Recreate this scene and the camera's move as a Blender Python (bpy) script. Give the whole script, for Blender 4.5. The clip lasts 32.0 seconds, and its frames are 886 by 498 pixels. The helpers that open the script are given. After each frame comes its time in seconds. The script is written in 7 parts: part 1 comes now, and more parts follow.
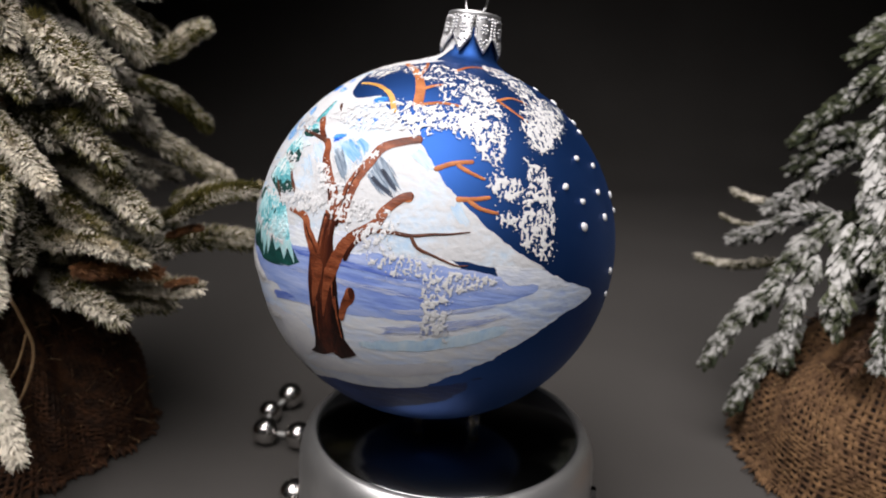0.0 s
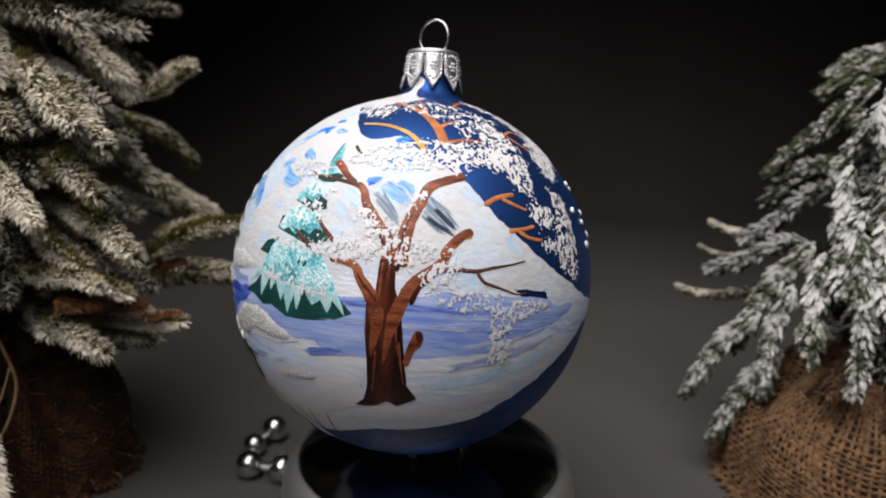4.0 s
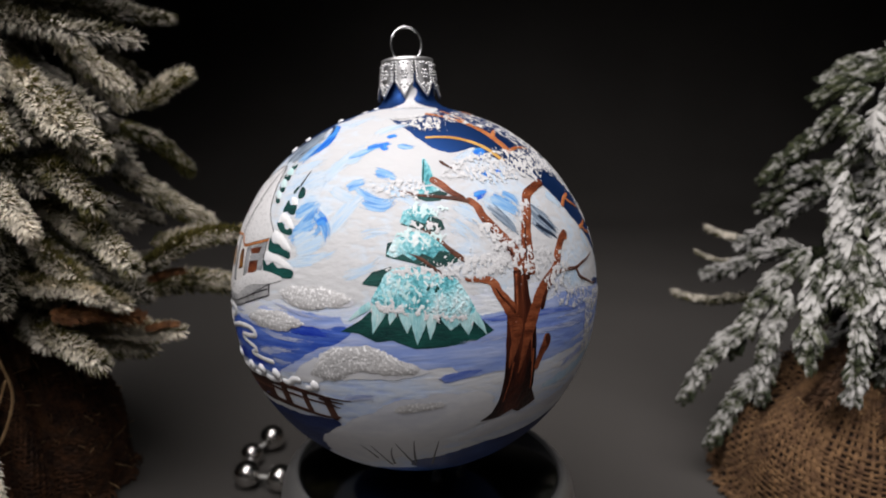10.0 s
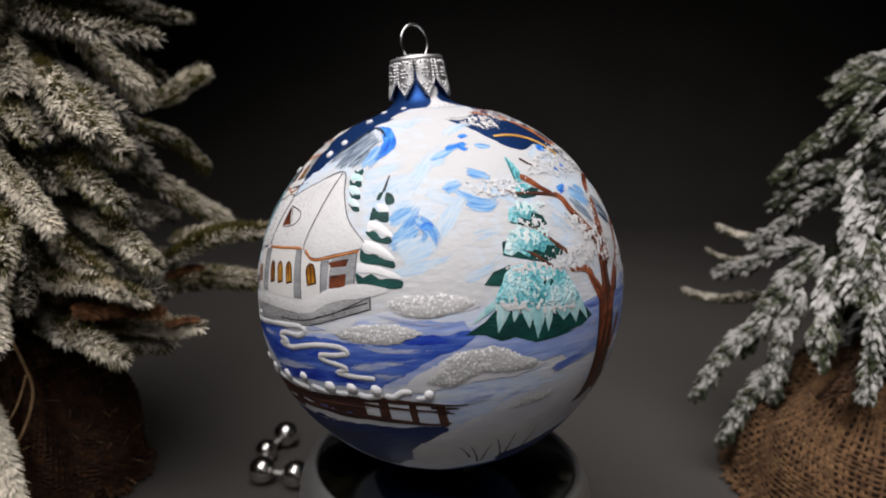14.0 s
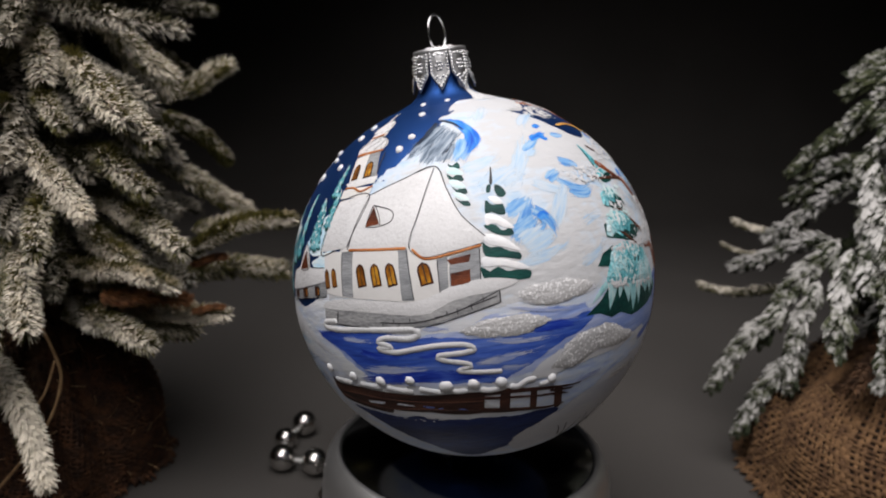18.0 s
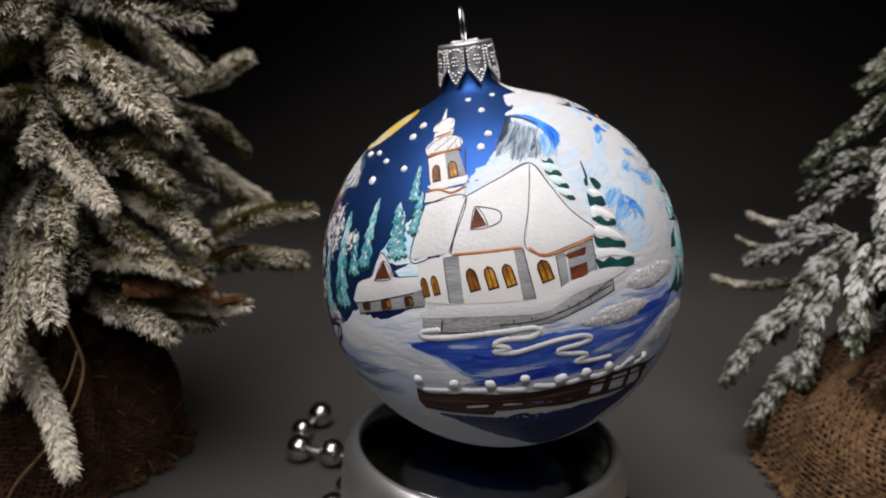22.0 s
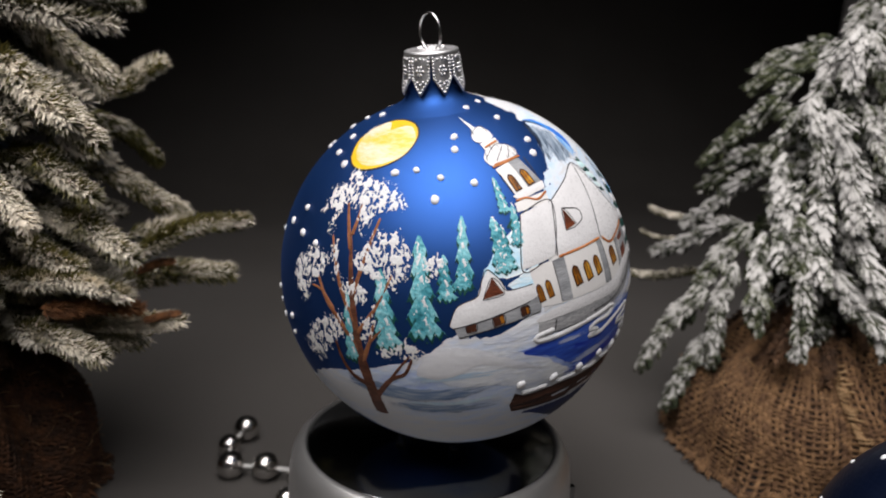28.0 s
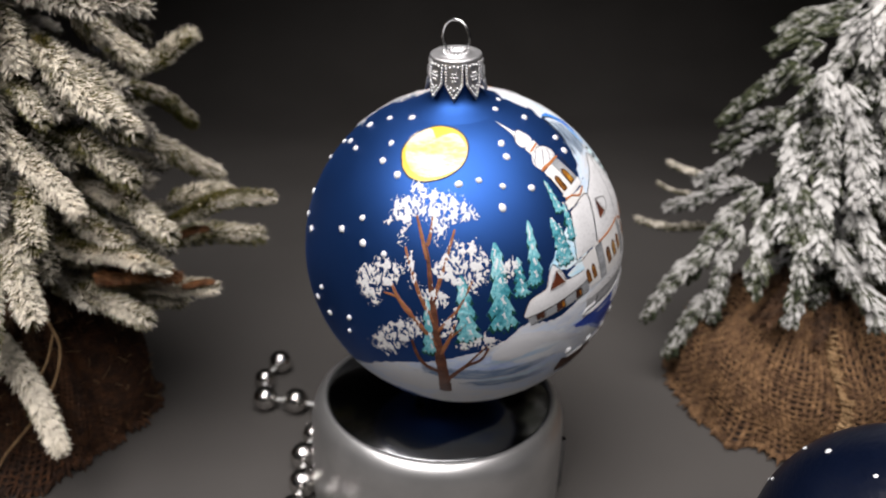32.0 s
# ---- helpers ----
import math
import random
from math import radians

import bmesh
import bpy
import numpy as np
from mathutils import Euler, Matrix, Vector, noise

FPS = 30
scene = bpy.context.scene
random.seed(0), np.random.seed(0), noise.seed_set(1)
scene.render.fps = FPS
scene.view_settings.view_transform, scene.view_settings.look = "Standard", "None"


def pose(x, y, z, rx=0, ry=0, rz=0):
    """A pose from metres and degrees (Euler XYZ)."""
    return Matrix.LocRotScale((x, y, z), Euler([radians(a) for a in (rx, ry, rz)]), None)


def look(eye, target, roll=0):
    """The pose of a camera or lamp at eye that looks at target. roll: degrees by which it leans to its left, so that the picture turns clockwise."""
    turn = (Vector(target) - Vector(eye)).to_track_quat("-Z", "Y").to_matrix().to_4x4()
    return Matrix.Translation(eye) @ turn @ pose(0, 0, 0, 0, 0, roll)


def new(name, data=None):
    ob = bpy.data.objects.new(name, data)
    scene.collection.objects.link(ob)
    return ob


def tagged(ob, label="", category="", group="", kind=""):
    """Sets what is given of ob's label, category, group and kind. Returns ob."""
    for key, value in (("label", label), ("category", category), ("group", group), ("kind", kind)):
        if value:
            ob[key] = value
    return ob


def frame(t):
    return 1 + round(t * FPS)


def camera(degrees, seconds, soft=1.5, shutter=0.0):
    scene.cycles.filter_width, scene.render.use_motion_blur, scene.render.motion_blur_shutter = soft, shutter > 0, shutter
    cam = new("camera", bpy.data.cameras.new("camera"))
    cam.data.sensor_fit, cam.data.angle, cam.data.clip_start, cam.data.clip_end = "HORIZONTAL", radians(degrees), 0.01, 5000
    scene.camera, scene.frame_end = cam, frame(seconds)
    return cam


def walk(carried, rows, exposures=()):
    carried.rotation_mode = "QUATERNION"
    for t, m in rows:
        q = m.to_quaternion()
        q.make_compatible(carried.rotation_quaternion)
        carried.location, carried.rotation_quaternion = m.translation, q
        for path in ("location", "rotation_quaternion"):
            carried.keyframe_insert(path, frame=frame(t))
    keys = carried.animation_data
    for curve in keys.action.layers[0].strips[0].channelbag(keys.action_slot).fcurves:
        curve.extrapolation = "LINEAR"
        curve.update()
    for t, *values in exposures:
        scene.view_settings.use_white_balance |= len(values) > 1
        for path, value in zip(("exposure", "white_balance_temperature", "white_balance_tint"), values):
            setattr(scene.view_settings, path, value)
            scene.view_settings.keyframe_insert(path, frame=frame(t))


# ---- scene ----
cam = camera(60.9, 32.0, soft=1.9)
cam.data.dof.use_dof, cam.data.dof.focus_distance, cam.data.dof.aperture_fstop = True, 0.172, 17.0
PATH = [
    (0, -0.0055, -0.2042, 0.1522, 73.48, -2.17, 0.02),
    (1, -0.0023, -0.2052, 0.1478, 75.70, -2.13, -0.33),
    (2, -0.0017, -0.2068, 0.1500, 75.84, -2.03, -0.56),
    (3, -0.0016, -0.2076, 0.1534, 75.91, -1.95, -0.63),
    (3.5, -0.0025, -0.2082, 0.1532, 75.95, -1.98, -0.68),
    (5.5, -0.0022, -0.2077, 0.1535, 76.04, -1.90, -1.00),
    (6, -0.0021, -0.2079, 0.1531, 76.07, -1.89, -1.05),
    (7, -0.0026, -0.2076, 0.1536, 76.16, -1.85, -1.17),
    (8, -0.0031, -0.2078, 0.1536, 76.21, -1.83, -1.28),
    (9, -0.0033, -0.2077, 0.1537, 76.24, -1.84, -1.37),
    (10, -0.0046, -0.2076, 0.1542, 76.34, -1.82, -1.43),
    (11, -0.0062, -0.2082, 0.1542, 76.39, -1.86, -1.44),
    (12, -0.0064, -0.2086, 0.1547, 76.40, -1.83, -1.41),
    (13, -0.0081, -0.2091, 0.1544, 76.38, -1.87, -1.36),
    (13.5, -0.0088, -0.2092, 0.1538, 76.39, -1.89, -1.32),
    (15.5, -0.0096, -0.2103, 0.1531, 76.34, -2.02, -1.06),
    (16, -0.0096, -0.2105, 0.1529, 76.39, -2.03, -1.05),
    (17, -0.0123, -0.2117, 0.1526, 76.41, -2.10, -1.01),
    (18, -0.0147, -0.2131, 0.1511, 76.31, -2.13, -0.85),
    (19, -0.0174, -0.2146, 0.1508, 76.17, -2.10, -0.58),
    (20, -0.0179, -0.2148, 0.1500, 76.06, -2.16, -0.42),
    (21, -0.0184, -0.2149, 0.1501, 75.94, -2.18, -0.29),
    (22, -0.0181, -0.2146, 0.1508, 75.85, -2.16, -0.26),
    (23, -0.0180, -0.2150, 0.1507, 75.73, -2.19, -0.21),
    (23.5, -0.0218, -0.2151, 0.1511, 75.67, -2.27, -0.19),
    (24, -0.0373, -0.2145, 0.1511, 75.68, -2.47, -0.35),
    (24.5, -0.0469, -0.2093, 0.1471, 75.71, -2.51, -0.77),
    (25, -0.0488, -0.1999, 0.1363, 75.51, -2.11, -1.80),
    (25.5, -0.0453, -0.1930, 0.1403, 75.32, -2.03, -4.85),
    (26, -0.0436, -0.1910, 0.1446, 74.74, -1.91, -7.49),
    (26.5, -0.0415, -0.1958, 0.1475, 74.24, -2.16, -9.20),
    (28.5, -0.0365, -0.2168, 0.1563, 76.48, -2.18, -10.11),
    (29, -0.0344, -0.2176, 0.1629, 75.78, -2.22, -10.01),
    (29.5, -0.0346, -0.2193, 0.1667, 73.65, -2.25, -9.87),
    (30, -0.0334, -0.2191, 0.1713, 72.47, -2.27, -9.31),
    (30.5, -0.0294, -0.2185, 0.1771, 69.85, -2.27, -8.46),
    (31, -0.0288, -0.2211, 0.1784, 67.80, -2.24, -7.57),
    (31.5, -0.0269, -0.2235, 0.1806, 67.28, -2.27, -6.84),
    (32, -0.0286, -0.2241, 0.1860, 67.16, -2.25, -6.25),
]
# degrees that the turntable has turned, second by second
SPIN = [
    (0, 0), (1, 6.1), (2, 12.4), (3, 18.6), (3.5, 21.7), (5.5, 33.7), (6, 36.6), (7, 42.6),
    (8, 48.6), (9, 54.4), (10, 60.3), (11, 66.1), (12, 72.1), (13, 78.1), (13.5, 81.1), (15.5, 93),
    (16, 95.9), (17, 101.6), (18, 107.4), (19, 113.1), (20, 118.8), (21, 124.6), (22, 130.3), (23, 136.2),
    (24, 142.1), (25, 148.2), (26, 154.4), (26.5, 157.6), (28.5, 171.1), (29, 174.1), (30, 179.8), (31, 185.5),
    (32, 191.2),
]
# how the ball sits on its pegs: off the middle and leaning
BALL_SET = pose(-0.0054, 0.0029, 0.0, 0, 0, 46.5) @ pose(0, 0, 0, 0, 12.1, 0) @ pose(0, 0, 0, 0, 0, -46.5)
EXPOSURE = [(0.0, -0.1), (3.5, -0.26), (6.0, -0.34), (13.0, -0.48), (23.0, -0.42), (24.5, -0.16), (25.5, -0.04), (26.5, -0.08), (28.5, -0.18), (30.0, -0.05), (32.0, 0.1)]
walk(cam, [(t, pose(x, y, z, rx, ry, rz)) for t, x, y, z, rx, ry, rz in PATH], EXPOSURE)

# ---- light: one soft lamp hung over the table, in a dark room ----
world = bpy.data.worlds.new("dark_room")
world.use_nodes = True
world.node_tree.nodes["Background"].inputs[0].default_value = (0.9, 0.95, 1.0, 1)
world.node_tree.nodes["Background"].inputs[1].default_value = 0.018
scene.world = world
lamp_data = bpy.data.lights.new("softbox", "AREA")
lamp_data.shape, lamp_data.size, lamp_data.energy = "DISK", 0.62, 2.9
lamp_data.color = (1.0, 0.948, 0.952)
lamp_data.spread = radians(100)
softbox = new("softbox", lamp_data)
softbox.matrix_world = look((-0.04, -0.20, 0.56), (0.13, -0.01, 0.0))

# ---- sizes ----
BALL_R = 0.05          # radius of the painted ball
BALL_Z = 0.0935        # height of its centre over the table
DISC_Z = 0.0385        # top of the turntable
TREE_L = (-0.148, 0.045)
TREE_R = (0.168, 0.046)


# ---- materials ----
def nodes_of(name):
    m = bpy.data.materials.new(name)
    m.use_nodes = True
    return m, m.node_tree, m.node_tree.nodes["Principled BSDF"]


def grain(tree, scale, detail=4.0, stretch=(1, 1, 1)):
    coord = tree.nodes.new("ShaderNodeTexCoord")
    mapping = tree.nodes.new("ShaderNodeMapping")
    mapping.inputs["Scale"].default_value = stretch
    tree.links.new(coord.outputs["Object"], mapping.inputs["Vector"])
    n = tree.nodes.new("ShaderNodeTexNoise")
    n.inputs["Scale"].default_value, n.inputs["Detail"].default_value = scale, detail
    tree.links.new(mapping.outputs["Vector"], n.inputs["Vector"])
    return n.outputs["Fac"]


def ramp(tree, fac, *stops):
    r = tree.nodes.new("ShaderNodeValToRGB")
    while len(r.color_ramp.elements) < len(stops):
        r.color_ramp.elements.new(0.5)
    for e, (at, colour) in zip(r.color_ramp.elements, stops):
        e.position, e.color = at, (*colour, 1)
    tree.links.new(fac, r.inputs["Fac"])
    return r.outputs["Color"]


def blend(tree, fac, a, b):
    m = tree.nodes.new("ShaderNodeMix")
    m.data_type = "RGBA"
    for socket, value in ((m.inputs[0], fac), (m.inputs[6], a), (m.inputs[7], b)):
        if isinstance(value, (int, float)):
            socket.default_value = value
        elif isinstance(value, tuple):
            socket.default_value = (*value, 1)
        else:
            tree.links.new(value, socket)
    return m.outputs[2]


def bump(tree, shader, height, strength, distance):
    b = tree.nodes.new("ShaderNodeBump")
    b.inputs["Strength"].default_value, b.inputs["Distance"].default_value = strength, distance
    tree.links.new(height, b.inputs["Height"])
    tree.links.new(b.outputs["Normal"], shader.inputs["Normal"])


def maths(tree, kind, a, b=0.0, c=0.0):
    n = tree.nodes.new("ShaderNodeMath")
    n.operation = kind
    for socket, value in zip(n.inputs, (a, b, c)):
        if isinstance(value, (int, float)):
            socket.default_value = value
        else:
            tree.links.new(value, socket)
    return n.outputs[0]


def paint(name, low, high, scale=120.0, stretch=(1, 1, 1), rough=0.5, relief=0.3, depth=0.0003, metal=0.0, at=(0.35, 0.65)):
    """A painted or plain surface: two colours in a grain, with fine relief."""
    m, tree, shader = nodes_of(name)
    tree.links.new(ramp(tree, grain(tree, scale, 5.0, stretch), (at[0], low), (at[1], high)), shader.inputs["Base Color"])
    shader.inputs["Roughness"].default_value, shader.inputs["Metallic"].default_value = rough, metal
    if relief:
        bump(tree, shader, grain(tree, scale * 6, 4.0), relief, depth)
    return m


def cloth_paper():
    """Dark grey matt card with faint fibre and smudges."""
    m, tree, shader = nodes_of("grey_card")
    smudge = ramp(tree, grain(tree, 9.0, 3.0), (0.3, (0.065, 0.0605, 0.056)), (0.7, (0.079, 0.0735, 0.068)))
    tree.links.new(smudge, shader.inputs["Base Color"])
    shader.inputs["Roughness"].default_value = 0.6
    shader.inputs["Specular IOR Level"].default_value = 0.25
    bump(tree, shader, grain(tree, 900.0, 3.0), 0.15, 0.0003)
    return m


def flocked(name, green, tip, snow, cover, ends=0.0):
    """Fir needles with fake snow sprayed on in clumps; each branch has caught more or less of it."""
    m, tree, shader = nodes_of(name)
    geo = tree.nodes.new("ShaderNodeNewGeometry")
    split = tree.nodes.new("ShaderNodeSeparateXYZ")
    tree.links.new(geo.outputs["Normal"], split.inputs[0])
    rnd = geo.outputs["Random Per Island"]
    one = tree.nodes.new("ShaderNodeObjectInfo").outputs["Random"]
    leaf = blend(tree, rnd, green, tip)
    up = maths(tree, "MULTIPLY_ADD", split.outputs[2], 0.40, cover)
    amount = maths(tree, "ADD", up, maths(tree, "MULTIPLY_ADD", rnd, 0.24, -0.12))
    amount = maths(tree, "ADD", amount, maths(tree, "MULTIPLY_ADD", one, 0.36, -0.20))
    amount = maths(tree, "ADD", amount, maths(tree, "MULTIPLY_ADD", grain(tree, 110.0, 3.0), 1.2, -0.6))
    amount = maths(tree, "ADD", amount, maths(tree, "MULTIPLY_ADD", grain(tree, 480.0, 2.0), 0.9, -0.45))
    along = tree.nodes.new("ShaderNodeSeparateXYZ")
    tree.links.new(tree.nodes.new("ShaderNodeTexCoord").outputs["Generated"], along.inputs[0])
    amount = maths(tree, "ADD", amount, maths(tree, "MULTIPLY_ADD", along.outputs[0], ends, -0.55 * ends))
    edge = tree.nodes.new("ShaderNodeMapRange")
    edge.inputs[1].default_value, edge.inputs[2].default_value = 0.22, 0.60
    tree.links.new(amount, edge.inputs[0])
    dusty = blend(tree, grain(tree, 300.0, 3.0), tuple(0.72 * c for c in snow), snow)
    tree.links.new(blend(tree, edge.outputs[0], leaf, dusty), shader.inputs["Base Color"])
    shader.inputs["Roughness"].default_value = 0.85
    shader.inputs["Specular IOR Level"].default_value = 0.15
    bump(tree, shader, grain(tree, 1500.0, 3.0), 0.5, 0.0004)
    return m


def satin_glass():
    """Matt lacquered mirror glass: a dark blue metallic satin."""
    m, tree, shader = nodes_of("blue_satin_lacquer")
    tree.links.new(ramp(tree, grain(tree, 40.0, 3.0), (0.3, (0.020, 0.072, 0.255)), (0.7, (0.026, 0.086, 0.300))), shader.inputs["Base Color"])
    shader.inputs["Metallic"].default_value = 0.94
    tree.links.new(maths(tree, "MULTIPLY_ADD", grain(tree, 55.0, 4.0), 0.10, 0.46), shader.inputs["Roughness"])
    bump(tree, shader, grain(tree, 2500.0, 2.0), 0.05, 0.0001)
    return m


def plain(name, colour, rough, metal=0.0, glass=0.0):
    m, tree, shader = nodes_of(name)
    shader.inputs["Base Color"].default_value = (*colour, 1)
    shader.inputs["Roughness"].default_value, shader.inputs["Metallic"].default_value = rough, metal
    shader.inputs["Transmission Weight"].default_value = glass
    return m


CARD = cloth_paper()
WALL = paint("dark_wall_paint", (0.03, 0.03, 0.03), (0.04, 0.04, 0.04), 3.0, rough=0.9, relief=0.1)
BLUE = satin_glass()
SILVER = paint("brushed_silver_plastic", (0.50, 0.50, 0.49), (0.60, 0.595, 0.585), 60.0, rough=0.36, relief=0.05, depth=0.0001, metal=0.85)
BLACK_GLOSS = plain("black_mirror_acrylic", (0.24, 0.245, 0.25), 0.15, 1.0)
CLEAR = plain("clear_acrylic", (1.0, 1.0, 1.0), 0.05, glass=1.0)
CHROME = paint("silver_bead_plating", (0.60, 0.585, 0.56), (0.72, 0.70, 0.67), 80.0, rough=0.22, relief=0.02, depth=0.0001, metal=1.0)
CORD = plain("white_bead_cord", (0.6, 0.6, 0.58), 0.5)
CAP = paint("stamped_tin", (0.62, 0.62, 0.62), (0.76, 0.76, 0.76), 300.0, rough=0.46, relief=0.1, depth=0.0001, metal=1.0)
WIRE = plain("steel_wire", (0.6, 0.6, 0.6), 0.25, 1.0)
JUTE = paint("jute_fibre", (0.070, 0.033, 0.0125), (0.185, 0.100, 0.042), 260.0, rough=0.9, relief=0.7, depth=0.0006)
# browner cloth of the left sack, darkened further for the fir's shade on it
BROWN_JUTE_SHADED = paint("shaded_brown_jute_fibre", (0.024, 0.0088, 0.0026), (0.084, 0.0315, 0.0088), 260.0, rough=0.9, relief=0.7, depth=0.0006)
STRAW = paint("straw_fibre", (0.24, 0.14, 0.06), (0.40, 0.26, 0.13), 260.0, rough=0.85, relief=0.4, depth=0.0003)
DRIED = paint("dried_needles", (0.085, 0.034, 0.012), (0.24, 0.105, 0.038), 200.0, rough=0.85, relief=0.3, depth=0.0003)
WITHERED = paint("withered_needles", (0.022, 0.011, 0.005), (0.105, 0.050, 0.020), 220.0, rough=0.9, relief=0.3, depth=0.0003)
BOARD = paint("light_grey_board", (0.70, 0.68, 0.66), (0.76, 0.74, 0.72), 8.0, rough=0.7, relief=0.1)
# near-black brown: the shade in the holes of the weave, painted on a lining
SACK_SHADE = paint("sack_hole_shade", (0.008, 0.004, 0.002), (0.026, 0.013, 0.006), 120.0, rough=0.95, relief=0.6, depth=0.001)
BARK = paint("brown_stem", (0.10, 0.045, 0.018), (0.22, 0.10, 0.04), 150.0, rough=0.85, relief=0.5, depth=0.0006)
FIR_L = flocked("flocked_needles_olive", (0.034, 0.038, 0.011), (0.200, 0.180, 0.052), (0.88, 0.80, 0.65), 0.27, 0.25)
# FIR_L darkened for inner branches: crown shade put into needle and snow colours
FIR_L_SHADED = flocked("shaded_needles_olive", (0.016, 0.018, 0.007), (0.075, 0.068, 0.024), (0.66, 0.61, 0.51), 0.25)
FIR_R = flocked("flocked_needles_white", (0.022, 0.028, 0.015), (0.085, 0.095, 0.045), (0.57, 0.56, 0.53), 0.33)
# FIR_R darkened likewise, with shade in its colours and less snow
FIR_R_SHADED = flocked("shaded_needles_green", (0.012, 0.016, 0.008), (0.045, 0.050, 0.024), (0.46, 0.45, 0.43), 0.22)


# ---- helpers ----
def link_mesh(name, verts, faces, material, parent=None, label="", smooth=True):
    me = bpy.data.meshes.new(name)
    me.from_pydata([tuple(v) for v in verts], [], faces)
    me.materials.append(material)
    if smooth:
        me.shade_smooth()
    me.update()
    ob = new(name, me)
    ob.parent = parent
    return tagged(ob, label)


def part(name, bm, material, parent, label="", smooth=True):
    me = bpy.data.meshes.new(name)
    bm.to_mesh(me)
    bm.free()
    me.materials.append(material)
    if smooth:
        me.shade_smooth()
    ob = new(name, me)
    ob.parent = parent
    return tagged(ob, label)


def lathe(profile, steps=96, close=False):
    """Verts and faces of a turned form; profile: (radius, z) from top to bottom."""
    verts, faces = [], []
    for r, z in profile:
        for i in range(steps):
            a = 2 * math.pi * i / steps
            verts.append((r * math.cos(a), r * math.sin(a), z))
    for j in range(len(profile) - 1):
        for i in range(steps):
            k = (i + 1) % steps
            faces.append((j * steps + i, (j + 1) * steps + i, (j + 1) * steps + k, j * steps + k))
    return verts, faces


def tube(points, radius, sides=8, closed=False):
    """Verts and faces of a round rod along points; radius: a number or one for each point."""
    pts = [Vector(p) for p in points]
    n = len(pts)
    radii = [radius] * n if isinstance(radius, (int, float)) else radius
    verts, faces = [], []
    side = None
    for i, p in enumerate(pts):
        ahead = (pts[(i + 1) % n] if closed or i < n - 1 else p) - (pts[i - 1] if closed or i > 0 else p)
        ahead.normalize()
        if side is None:
            side = ahead.orthogonal().normalized()
        side = (side - ahead * side.dot(ahead)).normalized()
        up = ahead.cross(side)
        for k in range(sides):
            a = 2 * math.pi * k / sides
            verts.append(p + (side * math.cos(a) + up * math.sin(a)) * radii[i])
    for i in range(n if closed else n - 1):
        j = (i + 1) % n
        for k in range(sides):
            m = (k + 1) % sides
            faces.append((i * sides + k, i * sides + m, j * sides + m, j * sides + k))
    if not closed:
        faces.append(tuple(range(sides))[::-1])
        faces.append(tuple((n - 1) * sides + k for k in range(sides)))
    return verts, faces


def joined(*pieces):
    verts, faces = [], []
    for v, f in pieces:
        base = len(verts)
        verts.extend(v)
        faces.extend(tuple(i + base for i in face) for face in f)
    return verts, faces


def thing(name, label, category, at=(0, 0, 0), group=""):
    ob = new(name)
    ob.empty_display_size = 0.02
    ob.location = at
    return tagged(ob, label, category, group)


# ---- the table and the dark room ----
def backdrop():
    """One sheet of grey card: the table top, swept up into the back wall."""
    line = [(-0.9, 0.0), (0.0, 0.0), (0.30, 0.0), (0.55, 0.0)]
    line += [(0.55 + 0.25 * math.sin(a), 0.25 - 0.25 * math.cos(a)) for a in (radians(i * 9) for i in range(1, 11))]
    line += [(0.80, 0.6), (0.80, 1.1)]
    verts, faces = [], []
    for y, z in line:
        verts += [(-1.1, y, z), (1.1, y, z), (1.1, y + (0.004 if z > 0.2 else 0), z - 0.004), (-1.1, y + (0.004 if z > 0.2 else 0), z - 0.004)]
    for i in range(len(line) - 1):
        for k in range(4):
            m = (k + 1) % 4
            faces.append((4 * i + k, 4 * i + m, 4 * i + 4 + m, 4 * i + 4 + k))
    tagged(link_mesh("backdrop", verts, faces, CARD), "dark grey card sweep under and behind everything", "backdrop", kind="structure")


def grey_board():
    v, f = box(0.69, 0.745, 0.13, 1.05, 0.757, 1.0)
    tagged(link_mesh("panel", v, f, BOARD, smooth=False), "light grey board standing against the card sweep", "panel", kind="structure")


def box(x0, y0, z0, x1, y1, z1):
    v = [(x, y, z) for z in (z0, z1) for y in (y0, y1) for x in (x0, x1)]
    return v, [(0, 2, 3, 1), (4, 5, 7, 6), (0, 1, 5, 4), (2, 6, 7, 3), (0, 4, 6, 2), (1, 3, 7, 5)]


def room():
    """Plain dark walls and ceiling that close the place."""
    for name, b in (("wall_north", (-1.6, 1.4, -0.8, 1.6, 1.5, 1.6)), ("wall_south", (-1.6, -1.6, -0.8, 1.6, -1.5, 1.6)),
                    ("wall_east", (1.6, -1.6, -0.8, 1.7, 1.5, 1.6)), ("wall_west", (-1.7, -1.6, -0.8, -1.6, 1.5, 1.6)),
                    ("ceiling", (-1.7, -1.6, 1.6, 1.7, 1.5, 1.7)), ("floor", (-1.7, -1.6, -0.9, 1.7, 1.5, -0.8))):
        v, f = box(*b)
        tagged(link_mesh(name, v, f, WALL, smooth=False), "plain dark painted " + name.split("_")[0], name.split("_")[0], kind="structure")


